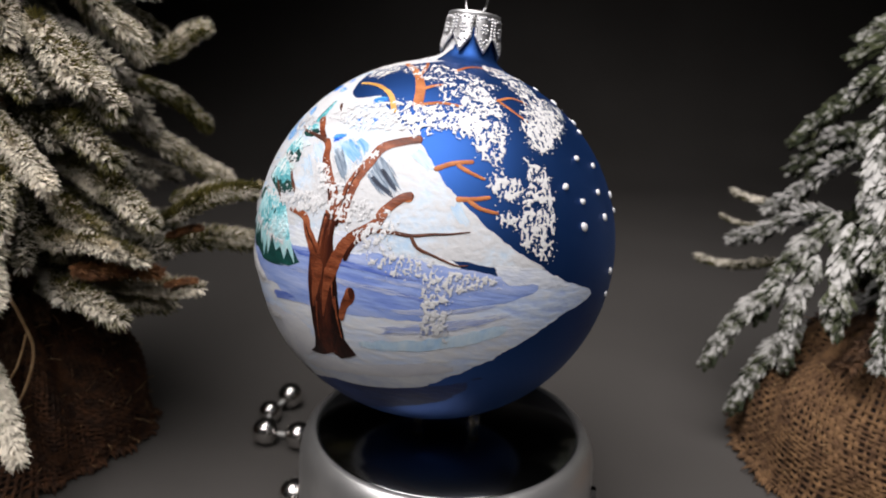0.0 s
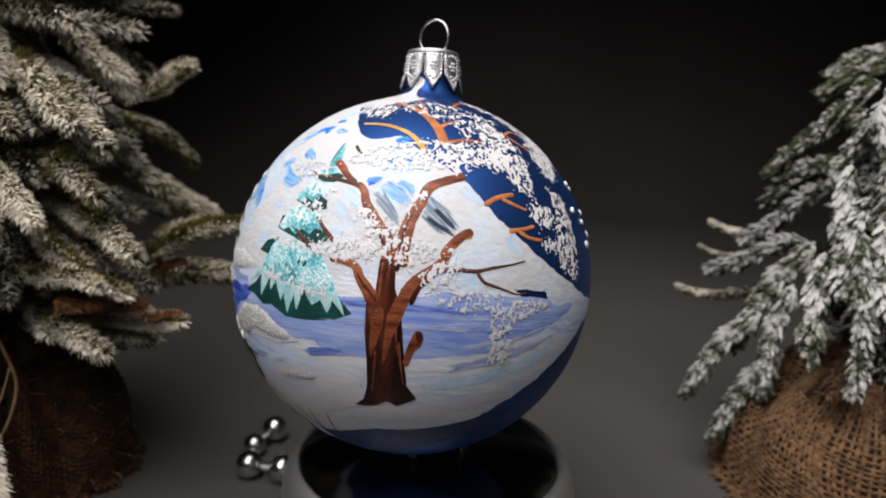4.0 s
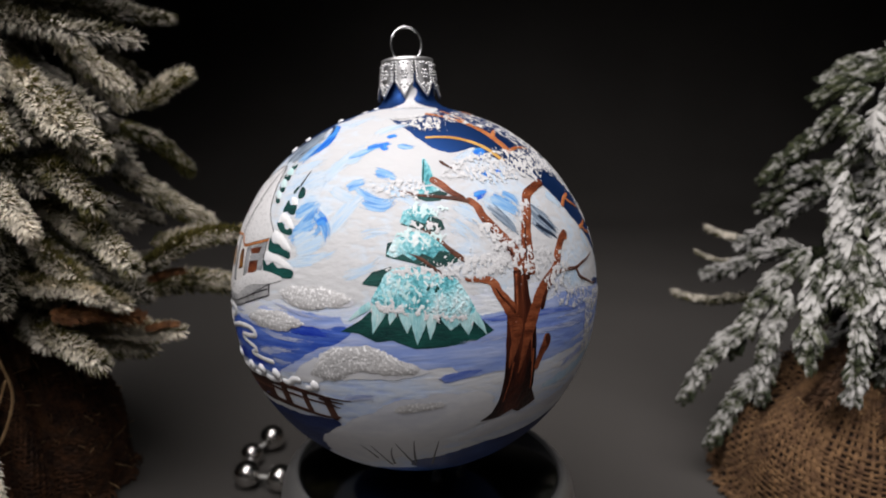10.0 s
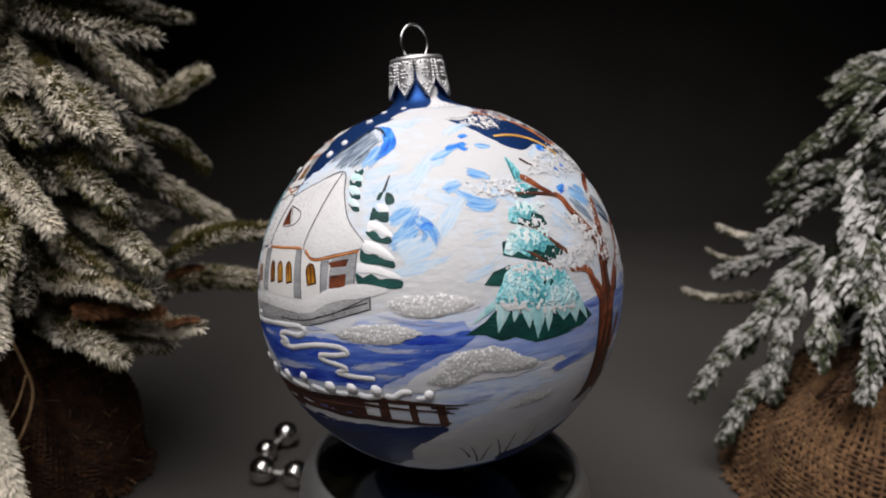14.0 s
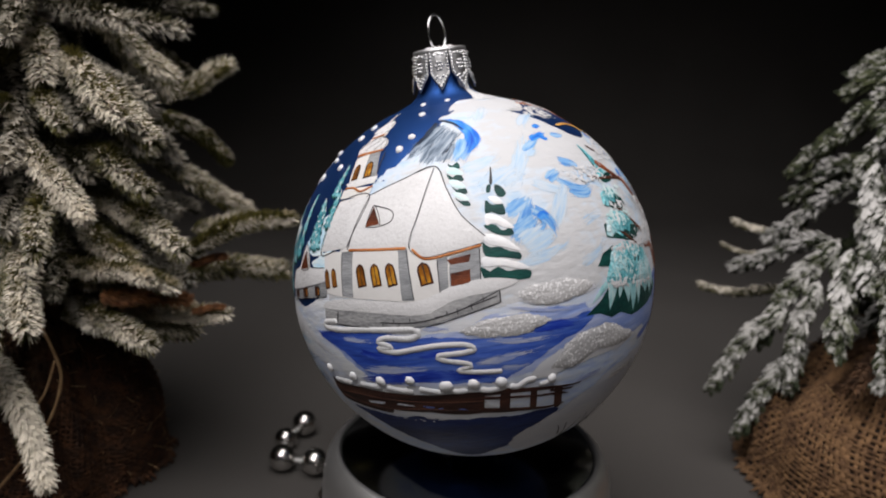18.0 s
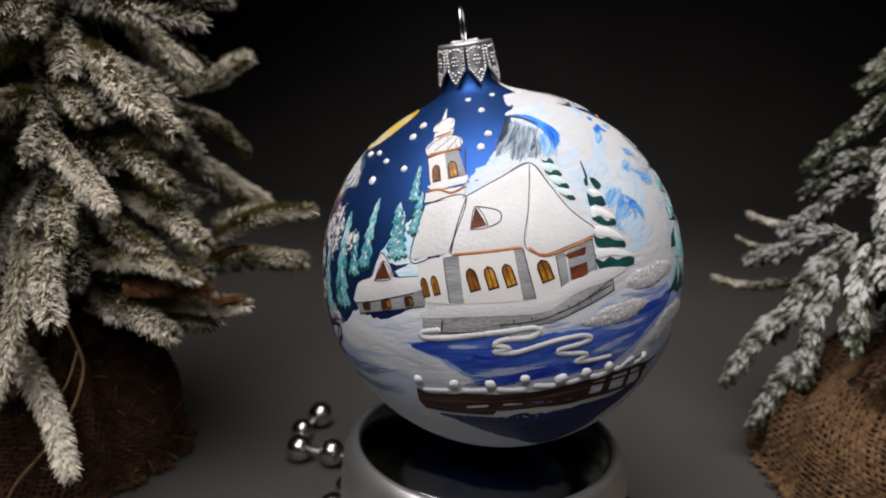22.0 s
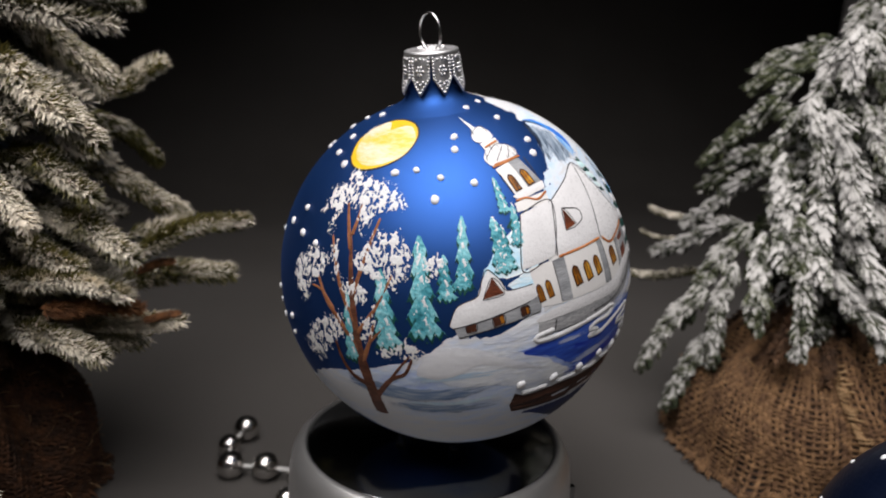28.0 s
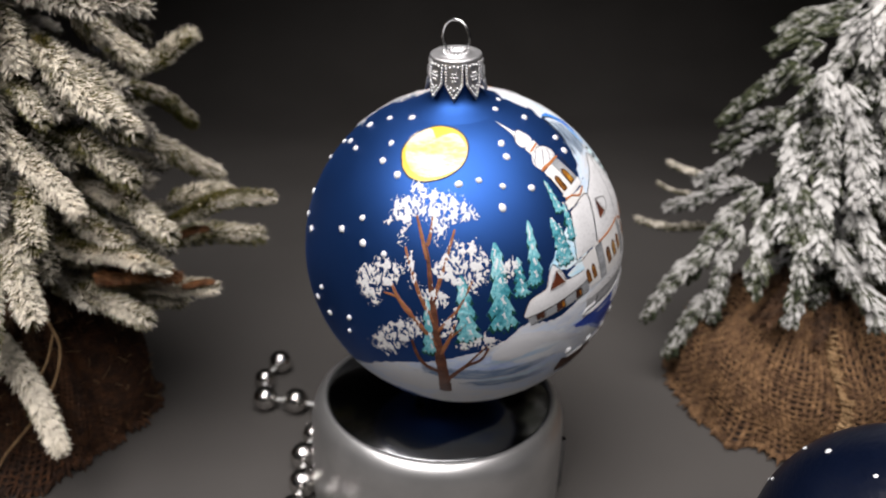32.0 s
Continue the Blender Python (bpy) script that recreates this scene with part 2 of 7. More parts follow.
# ---- turntable ----
def turntable():
    base = thing("turntable", "round silver display turntable with a black mirror top", "turntable", (0.0001, -0.002, 0))
    outline = [(0.0385, DISC_Z - 0.0014), (0.0387, DISC_Z - 0.0002), (0.0393, DISC_Z + 0.0001), (0.0404, DISC_Z - 0.0006), (0.0420, DISC_Z - 0.0022),
               (0.0432, DISC_Z - 0.0048), (0.0438, DISC_Z - 0.0082), (0.0441, 0.024), (0.0443, 0.012), (0.0443, 0.0035), (0.0439, 0.0016), (0.0432, 0.0)]
    v, f = lathe(outline)
    link_mesh("body", v, f, SILVER, base, "satin silver plastic body")
    v, f = lathe([(0.0, DISC_Z - 0.0004), (0.0380, DISC_Z - 0.0004), (0.0383, DISC_Z - 0.0008), (0.0384, DISC_Z - 0.003), (0.0, DISC_Z - 0.003)])
    disc = link_mesh("mirror_disc", v, f, BLACK_GLOSS, base, "glossy black mirror disc")
    v, f = box(0.0405, -0.0145, 0.006, 0.0432, -0.0125, 0.026)
    link_mesh("switch_slot", v, f, BLACK_GLOSS, base, "narrow black slot in the side", smooth=False)
    for i in range(4):
        a = radians(40 + 90 * i)
        v, f = lathe([(0.0, 0.0085), (0.0010, 0.0082), (0.0016, 0.0070), (0.0013, 0.0050), (0.0011, 0.0030), (0.0015, 0.0010), (0.0018, 0.0), (0.0, 0.0)], 16)
        peg = link_mesh("peg", v, f, CLEAR, disc, "small clear acrylic peg")
        peg.location = (0.0115 * math.cos(a), 0.0115 * math.sin(a), DISC_Z - 0.0004)
    return disc


# ---- silver bead garland ----
def garland():
    chain = thing("bead_garland", "string of shiny silver beads lying on the card", "garland", (0.0011, -0.0006, 0))
    spots = [(-0.0635, 0.0745), (-0.0690, 0.0620), (-0.0672, 0.0462), (-0.0545, 0.0437), (-0.0440, 0.0400)]
    spots += [(-0.0462, 0.0215), (-0.0492, 0.0078), (-0.0486, -0.0070), (-0.0510, -0.0205), (-0.0520, -0.0345)]
    v, f = lathe([(0.0051 * math.sin(radians(a)), 0.0051 * math.cos(radians(a))) for a in range(4, 180, 8)], 32)
    first = None
    for i, (x, y) in enumerate(spots):
        size = 0.86 if i in (1, 5) else 0.55 if i == 4 else 1.0
        if first is None:
            first = ob = link_mesh("bead", v, f, CHROME, chain)
        else:
            ob = new("bead", first.data)
            ob.parent = chain
        ob.location, ob.scale = (x, y, 0.0051 * size), (size, size, size)
        ob.rotation_euler = (0.4 * i, 0.7 * i, 0.0)
    for row in (spots[:5], spots[5:]):
        pts = [(x, y, 0.0046) for x, y in row]
        v2, f2 = tube(pts, 0.0009, 6)
        link_mesh("cord", v2, f2, CORD, chain, "thin white cord between the beads")


# ---- flocked fir trees in burlap ----
def frond_mesh(name, seed, length, droop, bulk, needle, width, count, lean, blunt, material):
    """A twig along +x that sags: a plump uneven core set all round with short needles."""
    rng = random.Random(seed)
    steps, around = 26, 10
    pts, girth = [], []
    for i in range(steps + 1):
        s = i / steps
        pts.append(Vector((length * s, 0.05 * length * math.sin(3 * s + seed), -droop * length * s * s + 0.02 * length * math.sin(7 * s + 2 * seed))))
        girth.append(bulk * min(1.0, 0.25 + 2.2 * s) * (1 - 0.32 * s) * math.sqrt(max(1.0 - max(0.0, (s - 0.82) / 0.18) ** 2, 0.02)))
    verts, faces = tube(pts, [g * 0.9 for g in girth], around)
    verts, faces = [Vector(v) for v in verts], list(faces)
    for i, v in enumerate(verts):
        mid = pts[i // around]
        lump = 1 + 0.45 * noise.noise(Vector((v.x * 420, v.y * 520 + seed, v.z * 520))) + 0.3 * noise.noise(v * 1100)
        verts[i] = mid + (v - mid) * lump
    turn = rng.uniform(0, 6)
    sides = 4 if blunt else 3
    for i in range(count):
        s = min((i + rng.random()) / count, 0.999)
        k = int(s * steps)
        f = s * steps - k
        p, g = pts[k].lerp(pts[k + 1], f), girth[k] + (girth[k + 1] - girth[k]) * f
        ahead = (pts[k + 1] - pts[k]).normalized()
        turn += 2.399 + rng.uniform(-0.4, 0.4)
        u = ahead.orthogonal().normalized()
        out = u * math.cos(turn) + ahead.cross(u) * math.sin(turn)
        tilt = radians(lean + rng.uniform(-16, 16))
        way = (ahead * math.cos(tilt) + out * math.sin(tilt)).normalized()
        size = needle * rng.uniform(0.6, 1.3) * (1 - 0.2 * s)
        a = way.orthogonal().normalized()
        b = way.cross(a)
        fat = width * rng.uniform(0.7, 1.4)
        base = len(verts)
        root = p + out * g * 0.6
        if blunt:
            rings = ((0.30, 1.0), (0.80, blunt))
            verts.append(root)
        else:
            rings = ((0.25, 1.0),)
        for along, r in rings:
            for q in range(sides):
                c = 2 * math.pi * q / sides
                verts.append(root + way * size * along + (a * math.cos(c) + b * math.sin(c)) * (fat * r))
        verts.append(root + way * size)
        last = len(verts) - 1
        for q in range(sides):
            m = (q + 1) % sides
            if blunt:
                faces.append((base, base + 1 + m, base + 1 + q))
                faces.append((base + 1 + q, base + 1 + m, base + 1 + sides + m, base + 1 + sides + q))
            faces.append((last, last - sides + q, last - sides + m))
    me = bpy.data.meshes.new(name)
    me.from_pydata([tuple(v) for v in verts], [], faces)
    me.materials.append(material)
    return me


def hang(tree, mesh, start, az, pitch, size, roll=0.0):
    """One branch on the trunk: az round the trunk, pitch up from level, in degrees."""
    ob = new("branch", mesh)
    ob.parent = tree
    ob.matrix_basis = Matrix.Translation(start) @ pose(0, 0, 0, 0, 0, az) @ pose(0, 0, 0, 0, -pitch, 0) @ pose(0, 0, 0, roll, 0, 0) @ Matrix.Diagonal((size, size, size, 1))
    return ob


def reach(tree, mesh, start, tip, length, droop):
    """A branch from start on the trunk whose tip ends at tip (in the tree's space)."""
    start, tip = Vector(start), Vector(tip)
    way = tip - start
    size = way.length / (length * math.hypot(1, droop))
    flat = math.hypot(way.x, way.y)
    pitch = math.degrees(math.atan2(way.z, flat)) + math.degrees(math.atan(droop))
    return hang(tree, mesh, start, math.degrees(math.atan2(way.y, way.x)), pitch, size)


def sack(tree, seed, radius, height, hem, folds, pinch, jute, pitch):
    """A burlap cloth drawn up round the root ball: lining, woven threads, creases and a frayed square hem.
    hem: where the edge lies on the table, (degrees round, metres out); folds: creases (degrees, width, depth)."""
    rng = random.Random(seed)
    marks = [(a - 360, r) for a, r in hem] + hem + [(a + 360, r) for a, r in hem]
    marks.sort()
    turns, reach_out = [a for a, _ in marks], [r for _, r in marks]

    def spot(u, v, lift=0.0):
        """u: round the sack 0..1; v: from the table 0 to the gathered neck 1."""
        deg = (360 * u) % 360
        a = radians(deg)
        r = radius * (1.0 + 0.10 * math.sin(math.pi * min(v * 1.3, 1.0)) - pinch * v ** 2.2 - 0.12 * v ** 6)
        fold = 0.035 * math.sin(3 * a + seed) + 0.03 * math.sin(5 * a + 2 * seed + 1.4 * v) + 0.02 * math.sin(11 * a + 3 * v)
        for at, wide, deep in folds:
            off = (deg - at + 14 * (v - 0.5) + 180) % 360 - 180
            fold += deep * math.exp(-(off / wide) ** 2)
        r *= 1 + fold * (0.35 + 1.0 * v)
        edge = float(np.interp(deg, turns, reach_out)) + 0.0012 * math.sin(17 * a) + 0.0008 * math.sin(41 * a + seed)
        k = (1 - v) ** 7
        r = r * (1 - k) + edge * k
        z = height * (v + 0.05 * math.sin(2 * a + seed) * v) * (1 - 0.10 * v * v)
        z += 0.0016 * k * max(0.0, math.sin(9 * a + seed))
        r += lift * (1 - 0.3 * v)
        return Vector((r * math.cos(a), r * math.sin(a), max(z + lift * 0.7 * (0.3 + v), 0.0) + 0.0008))

    # lining sheet whose dark colour stands for shade between the threads
    nu, nv = 120, 26
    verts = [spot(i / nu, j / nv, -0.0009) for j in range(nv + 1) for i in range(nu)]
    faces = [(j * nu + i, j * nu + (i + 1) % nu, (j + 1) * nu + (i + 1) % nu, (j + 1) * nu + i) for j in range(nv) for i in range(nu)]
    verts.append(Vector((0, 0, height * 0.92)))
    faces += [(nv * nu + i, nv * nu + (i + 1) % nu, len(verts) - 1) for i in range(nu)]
    link_mesh("sack_lining", verts, faces, SACK_SHADE, tree, "dark brown lining coloured as the shade inside the weave")
    verts, faces = [], []
    warps, wefts = int(2 * math.pi * radius / pitch), int(height / (0.85 * pitch))

    def strip(line, half):
        base = len(verts)
        for p, side, normal in line:
            verts.extend((p - side * half, p + normal * 0.0006, p + side * half))
        for i in range(len(line) - 1):
            a = base + 3 * i
            faces.extend(((a, a + 1, a + 4, a + 3), (a + 1, a + 2, a + 5, a + 4)))

    def sway(u, v):
        """How the weave is pulled askew, in turns."""
        return 0.035 * math.sin(2 * math.pi * u * 2 + seed) * v + 0.004 * math.sin(9 * v + 40 * u)

    for i in range(warps):
        u = (i + rng.uniform(-0.2, 0.2)) / warps
        line = []
        for j in range(2 * wefts + 1):
            v = j / (2 * wefts)
            p = spot(u + sway(u, v), v, 0.0006 * (1.0 if (i + j // 2) % 2 else -0.2))
            n = Vector((p.x, p.y, 0.2 * p.length)).normalized()
            line.append((p, n.cross(Vector((0, 0, 1))).normalized(), n))
        strip(line, pitch * rng.uniform(0.22, 0.38))
    for j in range(wefts):
        line, half = [], pitch * rng.uniform(0.22, 0.36)
        for i in range(warps + 1):
            v = max((j + 0.5 + 0.35 * math.sin(j * 7.0 + i * 0.11) + 1.6 * math.sin(4 * math.pi * i / warps + seed)) / wefts, 0.004)
            if v > 1:
                v = 1.0
            u = i / warps
            p = spot(u + sway(u, v), v, 0.0006 * (-0.2 if (i + j) % 2 else 1.0))
            n = Vector((p.x, p.y, 0.2 * p.length)).normalized()
            line.append((p, Vector((0, 0, 1)), n))
        strip(line, half)
    tagged(link_mesh("burlap", verts, faces, jute, tree, "coarse open-weave brown burlap"), kind="stuff")
    pieces = []
    for i in range(2 * warps):
        u = (i + rng.uniform(-0.3, 0.3)) / (2 * warps)
        p = spot(u, 0.012, 0.0005)
        n = Vector((p.x, p.y, 0)).normalized()
        side = Vector((-n.y, n.x, 0))
        q = p + n * rng.uniform(0.0008, 0.0034) + side * rng.gauss(0, 0.0012)
        q.z = rng.uniform(0.0006, 0.0016)
        pieces.append(tube([p - n * 0.002 + Vector((0, 0, 0.0006)), (p + q) / 2 + Vector((0, 0, 0.0007)), q], [0.0006, 0.0005, 0.0002], 4))
    v, f = joined(*pieces)
    tagged(link_mesh("fringe", v, f, jute, tree, "frayed threads along the hem"), kind="stuff")
    pieces = []
    for i in range(170):
        p = spot(rng.random(), rng.uniform(0.02, 0.9), 0.001)
        n = Vector((p.x, p.y, 0.3 * p.length)).normalized()
        q = p + n * rng.uniform(0.0006, 0.0024) + Vector((rng.gauss(0, 0.002), rng.gauss(0, 0.002), rng.gauss(0, 0.002)))
        q.z = max(q.z, 0.0008)
        pieces.append(tube([p, (p + q) / 2 + n * 0.0007, q], 0.00013, 3))
    v, f = joined(*pieces)
    tagged(link_mesh("stray_fibre", v, f, STRAW, tree, "stray jute fibres standing off the weave"), kind="stuff")
    return spot


def fir(name, label, at, meshes, inner, seed, top, low, spread, count, fronds, slope):
    """A tree: trunk, inner branches all round it, then the long outer ones."""
    tree = thing(name, label, "tree", (*at, 0), "fir trees beside the ball")
    rng = random.Random(seed)
    v, f = tube([(0, 0, 0.03), (0.001, 0, top * 0.5), (0, 0.001, top)], [0.006, 0.0045, 0.0015], 10)
    link_mesh("trunk", v, f, BARK, tree, "thin brown trunk")
    for i in range(count):
        k = (i + 0.5) / count
        z = low + (top - low) * k
        az = (i * 137.5 + rng.uniform(-18, 18)) % 360
        wide = spread * (1 - k) ** 0.8 + 0.012
        if k < 0.25:
            wide *= 0.8
        if math.sin(radians(az)) > 0.35:
            wide *= 1.25
        # inner branches below the top take the needles with shade in their colour
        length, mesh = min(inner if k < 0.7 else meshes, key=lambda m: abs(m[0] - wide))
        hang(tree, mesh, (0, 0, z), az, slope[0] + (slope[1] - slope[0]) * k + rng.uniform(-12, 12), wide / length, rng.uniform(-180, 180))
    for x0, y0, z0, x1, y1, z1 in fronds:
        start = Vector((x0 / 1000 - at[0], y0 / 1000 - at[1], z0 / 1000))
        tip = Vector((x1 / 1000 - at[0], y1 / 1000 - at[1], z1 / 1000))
        # low fronds at the back take the shade-coloured needles too
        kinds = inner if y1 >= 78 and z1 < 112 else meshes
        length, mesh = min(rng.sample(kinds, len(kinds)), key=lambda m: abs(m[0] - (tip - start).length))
        reach(tree, mesh, start, tip, length, 0.10)
    return tree


def firs():
    soft = [(n, frond_mesh("olive_frond", 20 + i, n, 0.14, 0.0032, 0.0042, 0.00042, int(n * 60000), 38, 0.0, FIR_L)) for i, n in enumerate((0.022, 0.034, 0.034, 0.048, 0.048, 0.066))]
    bare = [(n, frond_mesh("inner_frond", 60 + i, n, 0.12, 0.0028, 0.0040, 0.00045, int(n * 26000), 46, 0.0, FIR_L_SHADED)) for i, n in enumerate((0.022, 0.034, 0.048, 0.066))]
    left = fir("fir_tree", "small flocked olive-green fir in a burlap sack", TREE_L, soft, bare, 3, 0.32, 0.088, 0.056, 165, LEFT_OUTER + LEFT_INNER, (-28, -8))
    rusty = frond_mesh("rusty_frond", 36, 0.03, 0.05, 0.0028, 0.0040, 0.00045, 700, 34, 0.0, DRIED)
    for a, b in (((-112, 7, 80), (-86, 3, 80)), ((-85, 6, 76), (-75, 4, 78)), ((-92, 30, 84), (-80, 26, 88))):
        ends = [Vector((p[0] / 1000 - TREE_L[0], p[1] / 1000 - TREE_L[1], p[2] / 1000)) for p in (a, b)]
        tagged(reach(left, rusty, ends[0], ends[1], 0.03, 0.05), "dried rust-brown branch")
    # extra low branches, added to screen the sack from the lamp
    for i in range(9):
        mesh = bare[2 + i % 2]
        tagged(hang(left, mesh[1], (0, 0, 0.072 + 0.004 * (i % 4)), -52 + 11 * i, 6 + 6 * math.sin(5 * i), 0.052 / mesh[0]), "low branch added to keep lamp light off the sack")
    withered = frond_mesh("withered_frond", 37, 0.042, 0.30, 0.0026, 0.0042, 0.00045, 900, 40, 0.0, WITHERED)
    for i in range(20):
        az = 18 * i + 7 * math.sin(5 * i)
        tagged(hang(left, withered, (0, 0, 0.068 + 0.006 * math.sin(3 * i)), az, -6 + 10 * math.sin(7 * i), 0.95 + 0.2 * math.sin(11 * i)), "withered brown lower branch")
    sack(left, 5, 0.0335, 0.064, [(0, 0.0368), (60, 0.038), (120, 0.039), (180, 0.041), (230, 0.045), (268, 0.050), (281, 0.0495), (293, 0.042), (308, 0.0355), (330, 0.034), (350, 0.035)],
         [(316, 9, -0.30), (290, 6, -0.14), (258, 9, -0.22), (342, 8, 0.12), (302, 7, 0.12), (274, 7, 0.10), (40, 10, -0.12), (120, 9, -0.12), (200, 10, -0.15)], 0.42, BROWN_JUTE_SHADED, 0.0017)
    for line, thick in ((TWINE, 0.0005), (TWINE_END, 0.0004)):
        v, f = tube(through_points([Vector((x - TREE_L[0], y - TREE_L[1] - 0.0015, z)) for x, y, z in line], False, 0.002), thick, 6)
        link_mesh("twine", v, f, STRAW, left, "thin pale jute twine tied round the sack")
    thick = [(n, frond_mesh("white_frond", 40 + i, n, 0.12, 0.0019, 0.0068, 0.00100, int(n * 9000), 24, 0.80, FIR_R)) for i, n in enumerate((0.018, 0.028, 0.028, 0.040, 0.040, 0.052))]
    deep = [(n, frond_mesh("inner_frond", 70 + i, n, 0.12, 0.0020, 0.0060, 0.0009, int(n * 7500), 28, 0.8, FIR_R_SHADED)) for i, n in enumerate((0.018, 0.028, 0.040, 0.052))]
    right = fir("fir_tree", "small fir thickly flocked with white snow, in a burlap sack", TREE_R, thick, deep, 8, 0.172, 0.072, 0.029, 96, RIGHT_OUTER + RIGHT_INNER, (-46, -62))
    reach(right, thick[1][1], (0, -0.001, 0.160), (0.001, 0.0, 0.190), 0.028, 0.10)
    reach(right, thick[0][1], (0, -0.001, 0.186), (0.007, -0.004, 0.170), 0.018, 0.10)
    reach(right, thick[0][1], (0, -0.001, 0.182), (-0.006, 0.0, 0.166), 0.018, 0.10)
    sparse = frond_mesh("bare_tip", 47, 0.04, -0.22, 0.0014, 0.0030, 0.0006, 420, 30, 0.7, FIR_L_SHADED)
    for a, b in (((136, 70, 93), (116, 100, 91)), ((131, 75, 69), (108, 108, 60)), ((128, 84, 80), (114, 104, 80))):
        ends = [Vector((p[0] / 1000 - TREE_R[0], p[1] / 1000 - TREE_R[1], p[2] / 1000)) for p in (a, b)]
        tagged(reach(right, sparse, ends[0], ends[1], 0.04, -0.22), "thin olive branch tip with little snow")
    for i in range(18):
        az = 20 * i + 7 * math.sin(5 * i)
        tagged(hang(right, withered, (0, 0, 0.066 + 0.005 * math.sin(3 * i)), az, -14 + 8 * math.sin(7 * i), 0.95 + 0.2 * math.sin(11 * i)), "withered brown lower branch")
    spot = sack(right, 9, 0.0485, 0.061, [(20, 0.052), (60, 0.052), (100, 0.054), (139, 0.0552), (150, 0.0558), (175, 0.0545), (193, 0.0562), (206, 0.0578), (219, 0.0618), (225, 0.0540), (234, 0.0590), (244, 0.0500), (258, 0.0470), (285, 0.0480), (320, 0.051)],
                [(252, 5, -0.14), (262, 6, 0.07), (205, 12, 0.05), (178, 7, -0.09), (228, 9, -0.05), (300, 8, -0.1), (40, 10, -0.1), (110, 9, -0.1)], 0.50, JUTE, 0.0023)
    rng = random.Random(4)
    pieces = []
    for i in range(46):
        s = (i + rng.random()) / 46
        u = (251.0 + 5.0 * math.sin(5 * s)) / 360
        p = spot(u, 0.10 + 0.72 * s, 0.0022)
        n = Vector((p.x, p.y, 0)).normalized()
        q = p + n * rng.uniform(0.001, 0.003) + Vector((n.y, -n.x, 0)) * rng.uniform(-0.0062, -0.003) + Vector((0, 0, rng.uniform(-0.002, 0.002)))
        pieces.append(tube([p, (p + q) / 2 + n * 0.0008, q], 0.0004, 4))
    v, f = joined(*pieces)
    tagged(link_mesh("fold_fringe", v, f, STRAW, right, "frayed straw-coloured edge of a folded seam"), kind="stuff")


# outer branches, root and tip, in millimetres
LEFT_OUTER = [(-124, 38, 163, -95, 30, 145), (-101, 53, 137, -87, 63, 149), (-125, 28, 145, -93, 8, 129), (-109, 61, 131, -93, 81, 114), (-126, 27, 122, -95, 5, 115), (-111, 54, 114, -81, 64, 97), (-114, 26, 103, -85, 3, 98), (-92, 30, 90, -58, 13, 106),
              (-100, 44, 76, -64, 40, 83), (-97, 47, 91, -76, 50, 95), (-126, 24, 79, -90, -2, 88), (-132, 22, 67, -76, 5, 77), (-128, 18, 70, -95, 0, 70), (-125, 30, 64, -88, 18, 67), (-139, 21, 128, -110, -9, 108), (-130, 19, 112, -118, -14, 101), (-136, 17, 95, -123, -16, 77), (-143, 15, 97, -143, -21, 50),
              (-153, 15, 91, -155, -21, 52), (-153, 17, 62, -125, -16, 30), (-141, 20, 137, -155, -12, 124)]
LEFT_INNER = [(-152, 15, 120, -154, -21, 108), (-153, 16, 105, -157, -20, 85), (-144, 31, 163, -160, 15, 148), (-140, 25, 153, -158, 1, 136), (-153, 23, 139, -162, -5, 129), (-140, 32, 160, -127, 15, 144), (-139, 27, 141, -118, 6, 132), (-124, 25, 95, -100, 0, 94),
              (-167, 16, 83, -163, -19, 63), (-171, 36, 149, -186, 24, 139), (-123, 34, 140, -101, 20, 122), (-122, 47, 155, -102, 50, 139), (-130, 34, 108, -105, 20, 101), (-131, 30, 71, -90, 12, 77), (-127, 21, 85, -95, -8, 91), (-125, 25, 150, -99, 0, 134),
              (-135, 23, 118, -113, -4, 110), (-160, 17, 126, -160, -16, 119), (-160, 15, 96, -155, -21, 76)]
RIGHT_OUTER = [(169, 64, 167, 153, 86, 155), (163, 61, 160, 147, 80, 148), (161, 45, 166, 149, 44, 141), (163, 37, 169, 168, 27, 142), (160, 40, 171, 157, 34, 151), (155, 61, 151, 146, 80, 133), (153, 64, 142, 133, 87, 117), (149, 61, 126, 130, 80, 107),
               (145, 60, 115, 122, 78, 90), (139, 61, 93, 111, 80, 77), (136, 53, 95, 116, 62, 55), (120, 53, 69, 100, 62, 35), (128, 48, 80, 123, 50, 40), (130, 52, 54, 111, 59, 18), (141, 43, 124, 137, 39, 98)]
RIGHT_INNER = [(145, 38, 145, 145, 29, 110), (148, 34, 141, 154, 18, 102), (138, 31, 103, 138, 13, 56), (135, 39, 94, 128, 31, 62), (152, 33, 111, 144, 18, 82), (157, 27, 82, 162, 3, 60), (172, 30, 107, 174, 10, 84), (171, 28, 81, 177, 7, 70),
               (160, 32, 143, 175, 16, 102), (168, 35, 143, 172, 22, 124), (146, 39, 114, 136, 30, 85), (160, 29, 103, 159, 9, 79), (164, 33, 122, 158, 17, 104), (150, 53, 141, 146, 62, 117), (145, 59, 144, 137, 75, 126)]
TWINE = [(-0.1315, 0.0075, 0.0709), (-0.1288, 0.0089, 0.0614), (-0.1273, 0.0097, 0.0519), (-0.1303, 0.0081, 0.0401), (-0.1363, 0.0058, 0.0295),
         (-0.1427, 0.0044, 0.0213), (-0.1493, 0.0041, 0.0133), (-0.1535, 0.0045, 0.0059)]
